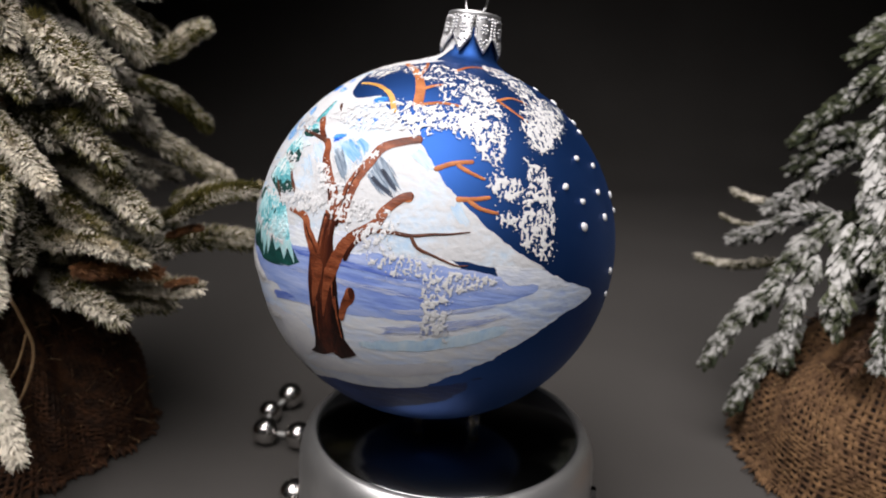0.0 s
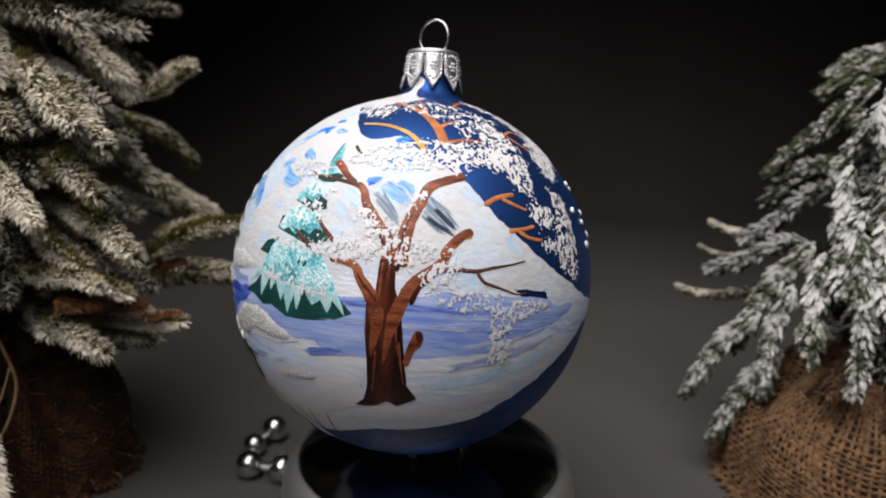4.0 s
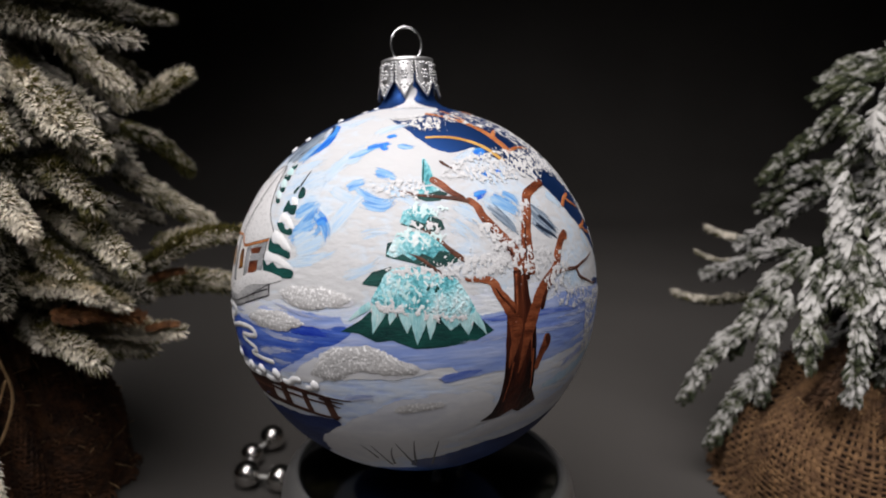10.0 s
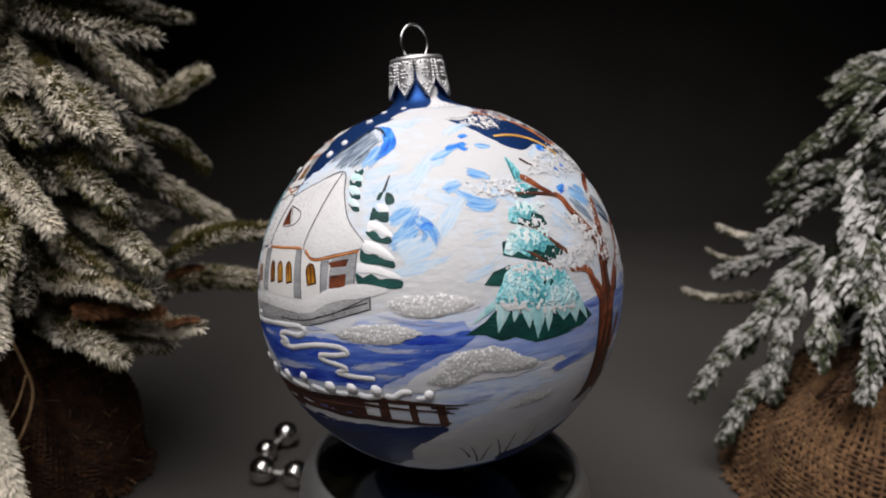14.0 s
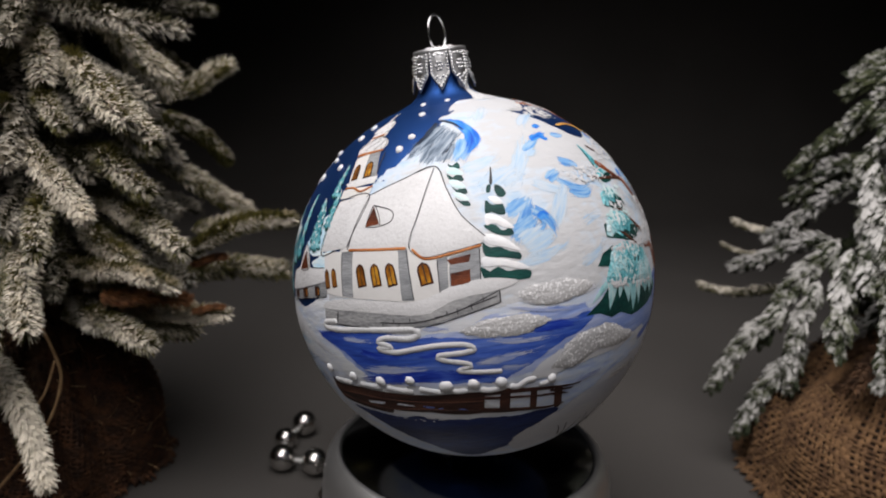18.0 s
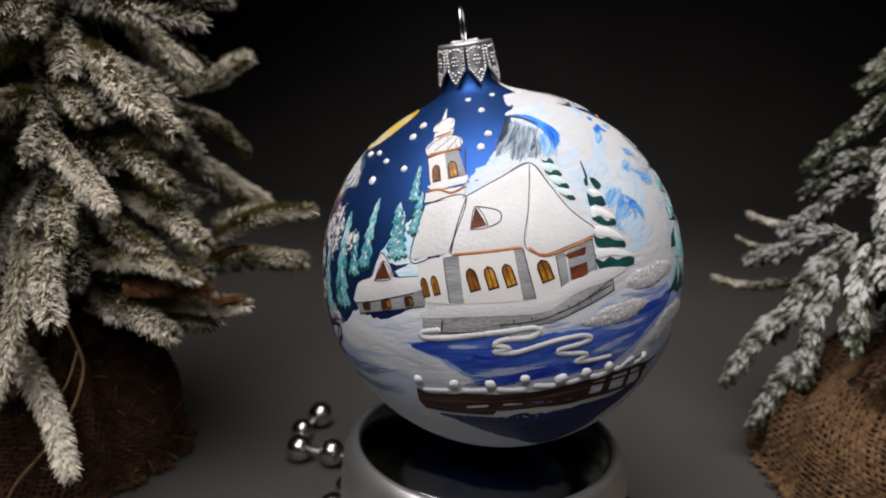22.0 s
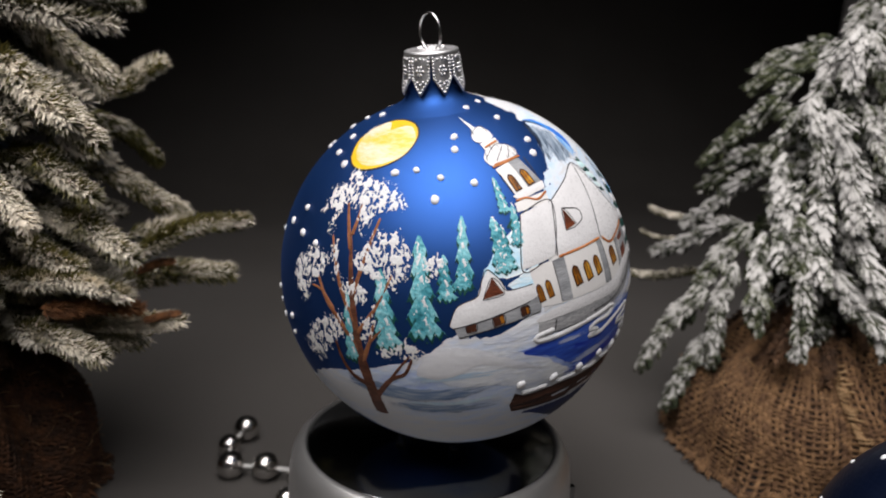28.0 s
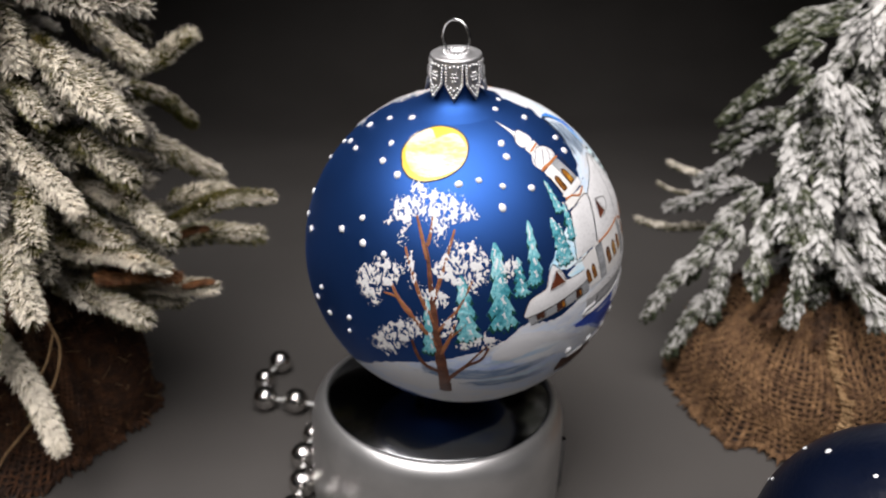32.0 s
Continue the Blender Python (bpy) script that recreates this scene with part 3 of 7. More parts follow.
TWINE_END = [(-0.1285, 0.009, 0.0577), (-0.1319, 0.0074, 0.047), (-0.1373, 0.0055, 0.0392)]


def sphere(radius, rings=64, steps=128):
    verts, faces = lathe([(radius * math.sin(math.pi * j / rings), radius * math.cos(math.pi * j / rings)) for j in range(1, rings)], steps)
    verts += [(0, 0, radius), (0, 0, -radius)]
    n = len(verts)
    last = (rings - 2) * steps
    for i in range(steps):
        faces.append((n - 2, i, (i + 1) % steps))
        faces.append((n - 1, last + (i + 1) % steps, last + i))
    return verts, faces


# ---- paints of the ball ----
def streaky(name, *stops, scale=22.0, stretch=(1, 1, 4), rough=0.55, relief=0.35, depth=0.0005, spec=0.25):
    """Brush paint: colours in long streaks, with brush ridges."""
    m, tree, shader = nodes_of(name)
    coarse = grain(tree, scale, 6.0, stretch)
    fine = grain(tree, scale * 9, 4.0, stretch)
    both = maths(tree, "MULTIPLY_ADD", fine, 0.30, maths(tree, "MULTIPLY", coarse, 0.70))
    tree.links.new(ramp(tree, both, *stops), shader.inputs["Base Color"])
    shader.inputs["Roughness"].default_value = rough
    shader.inputs["Specular IOR Level"].default_value = spec
    bump(tree, shader, fine, relief, depth)
    return m


def sparkling(name, low, high, relief=0.9, bright=False):
    """Snow paste with fine glitter in it."""
    m, tree, shader = nodes_of(name)
    tree.links.new(ramp(tree, grain(tree, 90.0, 4.0), (0.3, low), (0.7, high)), shader.inputs["Base Color"])
    spark = tree.nodes.new("ShaderNodeTexVoronoi")
    spark.inputs["Scale"].default_value = 2200.0
    coord = tree.nodes.new("ShaderNodeTexCoord")
    tree.links.new(coord.outputs["Object"], spark.inputs["Vector"])
    split = tree.nodes.new("ShaderNodeSeparateColor")
    tree.links.new(spark.outputs["Color"], split.inputs[0])
    flake = maths(tree, "GREATER_THAN", split.outputs[0], 0.86)
    tree.links.new(maths(tree, "MULTIPLY_ADD", flake, -0.42, 0.6), shader.inputs["Roughness"])
    if bright:
        lit = maths(tree, "GREATER_THAN", split.outputs[2], 0.80)
        tree.links.new(blend(tree, lit, shader.inputs["Base Color"].links[0].from_socket, (0.86, 0.86, 0.86)), shader.inputs["Base Color"])
    lumps = maths(tree, "ADD", grain(tree, 1300.0, 4.0), maths(tree, "MULTIPLY", split.outputs[1], 0.35))
    bump(tree, shader, lumps, relief, 0.0005)
    return m


def stippled(tree, amount):
    """Break a paint's cover up into fine dry specks, thicker where there is more of it."""
    specks = maths(tree, "MULTIPLY_ADD", grain(tree, 7000.0, 1.0), 2.2, -1.1)
    cover = maths(tree, "MULTIPLY_ADD", maths(tree, "ADD", amount, specks), 7.0, -3.0)
    tree.links.new(maths(tree, "MINIMUM", maths(tree, "MAXIMUM", cover, 0.0), 1.0), tree.nodes["Principled BSDF"].inputs["Alpha"])


def softened(material, low, high):
    """Thin the paint out towards the border of its patch, in the dry streaks of the brush."""
    tree = material.node_tree
    edge = tree.nodes.new("ShaderNodeAttribute")
    edge.attribute_name = "border"
    worn = maths(tree, "MULTIPLY_ADD", grain(tree, 190.0, 5.0, (1, 1, 2.2)), 1.3, -0.65)
    body = maths(tree, "ADD", edge.outputs["Fac"], worn)
    fade = tree.nodes.new("ShaderNodeMapRange")
    fade.interpolation_type = "SMOOTHSTEP"
    fade.inputs[1].default_value, fade.inputs[2].default_value = low, high
    tree.links.new(body, fade.inputs[0])
    stippled(tree, maths(tree, "MULTIPLY_ADD", fade.outputs[0], 2.0, -0.5))


GROUND = streaky("ground_white", (0.30, (0.30, 0.42, 0.78)), (0.42, (0.58, 0.68, 0.86)), (0.55, (0.70, 0.72, 0.75)), (0.8, (0.75, 0.76, 0.76)), scale=26, stretch=(1, 1, 3.2))
MOUNTAIN = streaky("mountain_white", (0.36, (0.44, 0.60, 0.76)), (0.45, (0.60, 0.67, 0.74)), (0.53, (0.59, 0.60, 0.61)), (0.8, (0.62, 0.62, 0.62)), scale=40, stretch=(1.4, 0.8, 1.8), relief=0.45, depth=0.0005)
PALESNOW = streaky("pale_hill", (0.35, (0.42, 0.70, 0.86)), (0.55, (0.74, 0.83, 0.86)), (0.7, (0.82, 0.83, 0.84)), scale=60)
PALEBLUE = streaky("pale_blue_wash", (0.34, (0.36, 0.58, 0.82)), (0.52, (0.55, 0.70, 0.82)), (0.66, (0.70, 0.76, 0.80)), scale=70, stretch=(1, 1, 0.6))
LAKE = streaky("lake_periwinkle", (0.32, (0.12, 0.20, 0.60)), (0.46, (0.26, 0.36, 0.70)), (0.58, (0.42, 0.50, 0.76)), (0.74, (0.60, 0.65, 0.78)), scale=16, stretch=(1, 1, 6))
DEEP = streaky("deep_water", (0.36, (0.010, 0.032, 0.30)), (0.50, (0.035, 0.095, 0.47)), (0.64, (0.11, 0.20, 0.61)), (0.80, (0.32, 0.42, 0.73)), scale=18, stretch=(1, 1, 7))
DARKWATER = streaky("dark_water", (0.36, (0.003, 0.010, 0.055)), (0.56, (0.007, 0.026, 0.13)), (0.76, (0.03, 0.08, 0.27)), scale=30, stretch=(1, 1, 6))
BANK = streaky("snow_bank", (0.34, (0.52, 0.58, 0.72)), (0.55, (0.74, 0.77, 0.80)), scale=40, stretch=(1, 1, 3))
GLITTER = sparkling("glitter_snow", (0.50, 0.50, 0.505), (0.62, 0.615, 0.61), 0.55, True)
DRIFT = streaky("snow_drift", (0.34, (0.58, 0.60, 0.66)), (0.55, (0.71, 0.72, 0.74)), scale=34, stretch=(1, 1, 2.5), relief=0.15)
ROOFSNOW = sparkling("roof_snow", (0.62, 0.62, 0.62), (0.71, 0.71, 0.71), 0.22)
FROST = sparkling("frost_paste", (0.62, 0.63, 0.64), (0.70, 0.70, 0.70), 0.4)
FLAKE = plain("white_relief_dot", (0.76, 0.77, 0.78), 0.45)
SNOWLINE = paint("white_relief_line", (0.76, 0.78, 0.80), (0.85, 0.85, 0.85), 200.0, rough=0.5)
CHURCHWHITE = streaky("church_plaster", (0.35, (0.66, 0.65, 0.63)), (0.6, (0.69, 0.68, 0.66)), scale=60, stretch=(1, 1, 1), relief=0.15)
STONEGREY = streaky("stone_grey", (0.34, (0.16, 0.17, 0.18)), (0.52, (0.27, 0.28, 0.29)), (0.7, (0.40, 0.41, 0.42)), scale=70)
WALLSTONE = streaky("wall_stone", (0.34, (0.14, 0.145, 0.15)), (0.48, (0.28, 0.285, 0.29)), (0.64, (0.45, 0.45, 0.45)), scale=90, stretch=(1, 1, 2))
AMBER = streaky("amber_window", (0.40, (0.06, 0.018, 0.004)), (0.54, (0.32, 0.12, 0.012)), (0.68, (0.66, 0.36, 0.04)), scale=120, stretch=(1, 1, 0.5), rough=0.35)
BRICKRED = streaky("brick_red", (0.36, (0.05, 0.012, 0.006)), (0.62, (0.19, 0.050, 0.018)), scale=110)
SURROUND = streaky("window_surround_brown", (0.36, (0.018, 0.007, 0.005)), (0.62, (0.07, 0.022, 0.010)), scale=110)
RUST = streaky("rust_line", (0.4, (0.34, 0.11, 0.03)), (0.6, (0.50, 0.20, 0.07)), scale=110)
OUTLINE = plain("black_brush_line", (0.014, 0.013, 0.016), 0.5)
FENCE = streaky("fence_brown", (0.36, (0.014, 0.006, 0.005)), (0.52, (0.045, 0.016, 0.010)), (0.66, (0.10, 0.040, 0.024)), scale=60, stretch=(1, 1, 8))
RAILBROWN = streaky("rail_brown", (0.4, (0.05, 0.020, 0.014)), (0.6, (0.16, 0.070, 0.045)), scale=80, stretch=(1, 1, 6))
TRUNK = streaky("trunk_brown", (0.42, (0.012, 0.004, 0.003)), (0.54, (0.048, 0.012, 0.007)), (0.64, (0.11, 0.028, 0.012)), (0.76, (0.22, 0.062, 0.025)), scale=60, stretch=(2.6, 2.6, 0.25), rough=0.35)
BARKPAINT = streaky("bark_russet", (0.34, (0.05, 0.012, 0.006)), (0.48, (0.18, 0.046, 0.018)), (0.60, (0.30, 0.090, 0.038)), (0.72, (0.44, 0.18, 0.09)), scale=90, rough=0.4)
DARKTWIG = streaky("dark_twig", (0.4, (0.06, 0.022, 0.014)), (0.62, (0.17, 0.065, 0.035)), scale=90)
TWIGBROWN = streaky("brown_twig", (0.4, (0.16, 0.060, 0.030)), (0.62, (0.30, 0.13, 0.06)), scale=90)
ORANGE = streaky("orange_branch", (0.4, (0.34, 0.10, 0.03)), (0.62, (0.56, 0.22, 0.08)), scale=90)
OCHRE = streaky("ochre_branch", (0.4, (0.50, 0.26, 0.06)), (0.62, (0.72, 0.46, 0.14)), scale=90)
FIRDARK = streaky("fir_dark_green", (0.38, (0.004, 0.030, 0.030)), (0.62, (0.008, 0.075, 0.062)), scale=90)
FIRTEAL = streaky("fir_turquoise", (0.36, (0.03, 0.24, 0.28)), (0.45, (0.15, 0.50, 0.56)), (0.53, (0.38, 0.71, 0.76)), (0.63, (0.70, 0.83, 0.85)), scale=140, stretch=(1, 1, 0.8), relief=0.9, depth=0.0008)
NIGHTFIR = streaky("fir_dusk_teal", (0.36, (0.02, 0.15, 0.19)), (0.46, (0.07, 0.31, 0.37)), (0.56, (0.20, 0.50, 0.55)), (0.68, (0.55, 0.75, 0.78)), scale=140, stretch=(1, 1, 0.8), relief=0.7, depth=0.0006)
FIRDROP = streaky("fir_pale_drop", (0.36, (0.20, 0.50, 0.54)), (0.52, (0.42, 0.68, 0.70)), (0.66, (0.66, 0.80, 0.80)), scale=120, stretch=(2.2, 2.2, 0.6))
FIRSNOW = paint("pale_turquoise_dab", (0.50, 0.74, 0.74), (0.80, 0.85, 0.85), 200.0, rough=0.5)
MOONWHITE = streaky("moon_white", (0.40, (0.73, 0.52, 0.07)), (0.50, (0.73, 0.60, 0.30)), (0.60, (0.73, 0.66, 0.51)), scale=60)
STREAK = streaky("water_stroke", (0.36, (0.08, 0.15, 0.54)), (0.62, (0.18, 0.28, 0.66)), scale=24, stretch=(1, 1, 6))
# blue of the second ball, with the weak light it gets put into its colour
NAVY_DIMMED = streaky("dimmed_navy_lacquer", (0.3, (0.0008, 0.0025, 0.010)), (0.7, (0.0012, 0.0035, 0.013)), scale=40, rough=0.36)
MOON = streaky("moon_yellow", (0.36, (0.70, 0.42, 0.006)), (0.55, (0.74, 0.51, 0.012)), (0.75, (0.75, 0.56, 0.04)), scale=34, stretch=(1, 1, 1))

def bristle(name, dark, mid, pale):
    """Paint pulled out thin by a stiff brush: its streaks run along the stroke and break off at the end."""
    m, tree, shader = nodes_of(name)
    way = tree.nodes.new("ShaderNodeAttribute")
    way.attribute_name = "brush"
    edge = tree.nodes.new("ShaderNodeAttribute")
    edge.attribute_name = "border"

    def hairs(across, along):
        mapping = tree.nodes.new("ShaderNodeMapping")
        mapping.inputs["Scale"].default_value = (across, along, 1.0)
        tree.links.new(way.outputs["Vector"], mapping.inputs["Vector"])
        n = tree.nodes.new("ShaderNodeTexNoise")
        n.inputs["Scale"].default_value, n.inputs["Detail"].default_value = 1.0, 3.0
        tree.links.new(mapping.outputs["Vector"], n.inputs["Vector"])
        return n.outputs["Fac"]

    tree.links.new(ramp(tree, hairs(1.3, 0.16), (0.34, dark), (0.50, mid), (0.68, pale)), shader.inputs["Base Color"])
    body = maths(tree, "ADD", edge.outputs["Fac"], maths(tree, "MULTIPLY_ADD", hairs(2.4, 0.22), 1.7, -0.85))
    fade = tree.nodes.new("ShaderNodeMapRange")
    fade.interpolation_type = "SMOOTHSTEP"
    fade.inputs[1].default_value, fade.inputs[2].default_value = 0.02, 1.0
    tree.links.new(body, fade.inputs[0])
    stippled(tree, maths(tree, "MULTIPLY_ADD", fade.outputs[0], 2.0, -0.5))
    shader.inputs["Roughness"].default_value, shader.inputs["Specular IOR Level"].default_value = 0.5, 0.25
    bump(tree, shader, hairs(3.4, 0.3), 0.25, 0.0003)
    return m


BRISTLE_PALE = bristle("pale_wash", (0.40, 0.57, 0.75), (0.51, 0.63, 0.74), (0.59, 0.65, 0.71))
BRISTLE_MID = bristle("blue_wash", (0.09, 0.27, 0.64), (0.20, 0.42, 0.72), (0.40, 0.57, 0.74))
BRISTLE_SKY = bristle("bright_blue_wash", (0.008, 0.09, 0.55), (0.025, 0.20, 0.70), (0.10, 0.36, 0.76))
BRISTLE_GREY = bristle("grey_wash", (0.07, 0.10, 0.14), (0.20, 0.26, 0.33), (0.42, 0.48, 0.55))
BRISTLE_DARK = bristle("dark_wash", (0.006, 0.010, 0.022), (0.020, 0.032, 0.060), (0.06, 0.09, 0.14))
BRISTLE_DUSK = bristle("dusk_wash", (0.12, 0.20, 0.36), (0.24, 0.32, 0.46), (0.42, 0.48, 0.56))
BRISTLE_WATER = bristle("pale_water_wash", (0.24, 0.32, 0.62), (0.38, 0.44, 0.66), (0.52, 0.56, 0.68))
BRISTLE_LAKE = bristle("lake_wash", (0.07, 0.13, 0.48), (0.14, 0.21, 0.56), (0.25, 0.32, 0.62))
BRISTLE_DEEP = bristle("royal_water_wash", (0.006, 0.025, 0.32), (0.018, 0.055, 0.45), (0.06, 0.13, 0.55))

for thin in (PALEBLUE, LAKE, DEEP, BANK, STREAK, PALESNOW, DRIFT):
    softened(thin, 0.15, 0.75)
softened(MOUNTAIN, 0.0, 0.3)
softened(GROUND, 0.0, 0.4)
softened(DARKWATER, 0.0, 0.4)
softened(GLITTER, 0.25, 0.8)

for lacquered in (MOON, MOONWHITE):
    coat = lacquered.node_tree.nodes["Principled BSDF"]
    coat.inputs["Coat IOR"].default_value = 1.6
    coat.inputs["Coat Weight"].default_value, coat.inputs["Coat Roughness"].default_value = 0.8, 0.36


def on_ball(lon, lat):
    a, b = radians(lon), radians(lat)
    return Vector((math.cos(b) * math.cos(a), math.cos(b) * math.sin(a), math.sin(b)))


LAYER = 0.00002


class Chart:
    """A flat chart, in degrees, of the ball round the middle of some points."""

    def __init__(self, places):
        self.c = sum((on_ball(*p) for p in places), Vector()).normalized()
        east = Vector((0, 0, 1)).cross(self.c)
        self.e = east.normalized() if east.length > 1e-6 else Vector((1, 0, 0))
        self.n = self.c.cross(self.e)

    def flat(self, place):
        v = on_ball(*place)
        a = math.degrees(v.angle(self.c))
        w = Vector((v.dot(self.e), v.dot(self.n)))
        return w.normalized() * a if w.length > 1e-9 else w

    def ball(self, p, radius):
        a = radians(p.length)
        w = p.normalized() if p.length > 1e-9 else p
        return (self.c * math.cos(a) + (self.e * w.x + self.n * w.y) * math.sin(a)) * radius


def through_points(pts, closed, step):
    """A smooth curve through pts (Catmull-Rom), with a point every step or so."""
    out, n = [], len(pts)
    for i in range(n if closed else n - 1):
        p1, p2 = pts[i], pts[(i + 1) % n]
        p0 = pts[i - 1] if closed or i else p1
        p3 = pts[(i + 2) % n] if closed or i + 2 < n else p2
        k = max(2, int((p2 - p1).length / step))
        for j in range(k):
            t = j / k
            out.append(0.5 * (2 * p1 + (p2 - p0) * t + (2 * p0 - 5 * p1 + 4 * p2 - p3) * t * t + (3 * p1 - p0 - 3 * p2 + p3) * t ** 3))
    if not closed:
        out.append(pts[-1])
    return out


def border_distance(points, outline):
    """How far each of points lies from the closed outline."""
    p = np.array([tuple(q) for q in points])[:, None, :]
    a = np.array([tuple(q) for q in outline])[None]
    b = np.roll(a, -1, axis=1)
    ab = b - a
    t = np.clip(((p - a) * ab).sum(2) / np.maximum((ab * ab).sum(2), 1e-12), 0, 1)
    return np.sqrt((((a + ab * t[..., None]) - p) ** 2).sum(2)).min(1)


def inside(q, outline):
    odd = False
    for a, b in zip(outline, outline[1:] + outline[:1]):
        if (a.y > q.y) != (b.y > q.y) and q.x < (b.x - a.x) * (q.y - a.y) / (b.y - a.y) + a.x:
            odd = not odd
    return odd


def bordered(ob, values):
    """Note on the mesh how far from the border of its patch each point lies, 0 to 1."""
    layer = ob.data.attributes.new("border", "FLOAT", "POINT")
    layer.data.foreach_set("value", np.array(values, dtype=np.float32))
    return ob


def patch(name, material, level, outline, curved=False, puff=0.0, ragged=0.18, feather=1.8):
    """A patch of paint on the ball, layer by layer; puff: how thick it swells."""
    chart = Chart(outline)
    pts = [chart.flat(p) for p in outline]
    size = max((p - q).length for p in pts for q in pts)
    step = 0.6 if size < 12 else 1.0 if size < 40 else 1.6
    if curved:
        edge = through_points(pts, True, step)
    else:
        edge = []
        for a, b in zip(pts, pts[1:] + pts[:1]):
            k = max(1, int((b - a).length / step))
            edge += [a.lerp(b, j / k) for j in range(k)]
    wob = min(ragged, size * 0.012)
    edge = [p + Vector(noise.noise_vector(Vector((p.x * 1.3, p.y * 1.3, len(name)))).to_2d()) * wob for p in edge]
    x0, x1 = min(p.x for p in edge), max(p.x for p in edge)
    y0, y1 = min(p.y for p in edge), max(p.y for p in edge)
    grid = []
    for i in range(int((x1 - x0) / step) + 1):
        for j in range(int((y1 - y0) / step) + 1):
            q = Vector((x0 + (i + 0.5 * (j % 2) + 0.013) * step, y0 + (j + 0.017) * step * 0.87))
            grid.append(q)
    far = border_distance(grid, edge)
    grid = [q for q, r in zip(grid, far) if r > 0.45 * step]
    from mathutils.geometry import delaunay_2d_cdt
    verts, _, faces, _, _, _ = delaunay_2d_cdt(edge + grid, [], [list(range(len(edge)))], 1, 1e-5)
    rim = border_distance(verts, edge)
    out = []
    for q, r in zip(verts, rim):
        h = BALL_R + LAYER * level
        if puff:
            k = min(r / min(2.2, 0.16 * size), 1.0)
            h += puff * math.sin(k * math.pi / 2) * (0.8 + 0.5 * noise.noise(Vector((q.x * 0.9, q.y * 0.9, 3.0))))
        elif r > 1e-3:
            h += 0.00001
        out.append(chart.ball(q, h))
    thin = min(feather, (0.40 if feather > 4 else 0.16) * size)
    ob = bordered(link_mesh(name, out, [tuple(f) for f in faces], material, ball), [min(r / thin, 1.0) for r in rim])
    if not puff:
        ob.data.normals_split_custom_set_from_vertices([p.normalized() for p in out])
    return ob


def stroke(name, material, level, places, first, last):
    """A brush line, from one width to another (degrees), swelling in the middle."""
    chart = Chart(places)
    line = through_points([chart.flat(p) for p in places], False, 0.7)
    verts, faces, n = [], [], len(line)
    for i, p in enumerate(line):
        s = i / (n - 1)
        way = line[min(i + 1, n - 1)] - line[max(i - 1, 0)]
        side = Vector((-way.y, way.x)).normalized()
        w = 0.5 * (first + (last - first) * s) * (1 + 0.16 * noise.noise(Vector((p.x, p.y, 7.0))))
        if i in (0, n - 1):
            w *= 0.45
        rise = min(0.35 * radians(w) * BALL_R, 0.0005 if material in (SNOWLINE, FROST) else 0.00010)
        for across, up in ((-1, 0), (-0.6, 0.75), (0, 1), (0.6, 0.75), (1, 0)):
            verts.append(chart.ball(p + side * (w * across), BALL_R + LAYER * level + rise * up))
    for i in range(n - 1):
        for k in range(4):
            a = 5 * i + k
            faces.append((a, a + 5, a + 6, a + 1))
    faces += [(0, 1, 2, 3, 4), tuple(5 * (n - 1) + k for k in (4, 3, 2, 1, 0))]
    return link_mesh(name, verts, faces, material, ball)


def sweep(name, material, level, places, first, last, load=1.3):
    """One pull of a dry brush, from one width to another (degrees); load: how much paint it carries."""
    chart = Chart(places)
    line = through_points([chart.flat(p) for p in places], False, 0.5)
    n, across = len(line), 8
    verts, faces, rims, ways = [], [], [], []
    run = 0.0
    for i, p in enumerate(line):
        s = i / (n - 1)
        run += (p - line[i - 1]).length if i else 0.0
        way = line[min(i + 1, n - 1)] - line[max(i - 1, 0)]
        side = Vector((-way.y, way.x)).normalized()
        w = 0.82 * (first + (last - first) * s)
        for k in range(across + 1):
            x = 2 * k / across - 1
            rims.append(load * min(1.0, 3.4 * s, 1.9 * (1 - s)) * min(1.0, 1.5 * (1 - abs(x))))
            ways.append((x * w, run, level * 7.0 + places[0][0]))
            verts.append(chart.ball(p + side * (w * x), BALL_R + LAYER * level))
    for i in range(n - 1):
        for k in range(across):
            a = (across + 1) * i + k
            faces.append((a, a + across + 1, a + across + 2, a + 1))
    ob = bordered(link_mesh(name, verts, faces, material, ball), rims)
    layer = ob.data.attributes.new("brush", "FLOAT_VECTOR", "POINT")
    layer.data.foreach_set("vector", np.array(ways, dtype=np.float32).ravel())
    return ob


def dome(chart, q, radius, height, level, rng, sides=8, long=1.0):
    """One small relief dab at q; radius in degrees."""
    verts = [chart.ball(q, BALL_R + LAYER * level + height)]
    spin = rng.uniform(0, 6)
    lie = rng.uniform(0, 6)
    axis = Vector((math.cos(lie), math.sin(lie)))
    for ring, rise in ((0.80, 0.90), (1.0, 0.0)):
        for k in range(sides):
            a = spin + 2 * math.pi * k / sides
            r = radius * ring * rng.uniform(0.88, 1.12)
            verts.append(chart.ball(q + (axis * (math.cos(a) * long) + Vector((-axis.y, axis.x)) * math.sin(a)) * r, BALL_R + LAYER * (level - 1) * (1 if rise == 0 else 0) + (LAYER * level + height * rise if rise else 0)))
    faces = []
    for k in range(sides):
        m = (k + 1) % sides
        faces += [(0, 1 + k, 1 + m), (1 + k, 1 + sides + k, 1 + sides + m, 1 + m)]
    return verts, faces


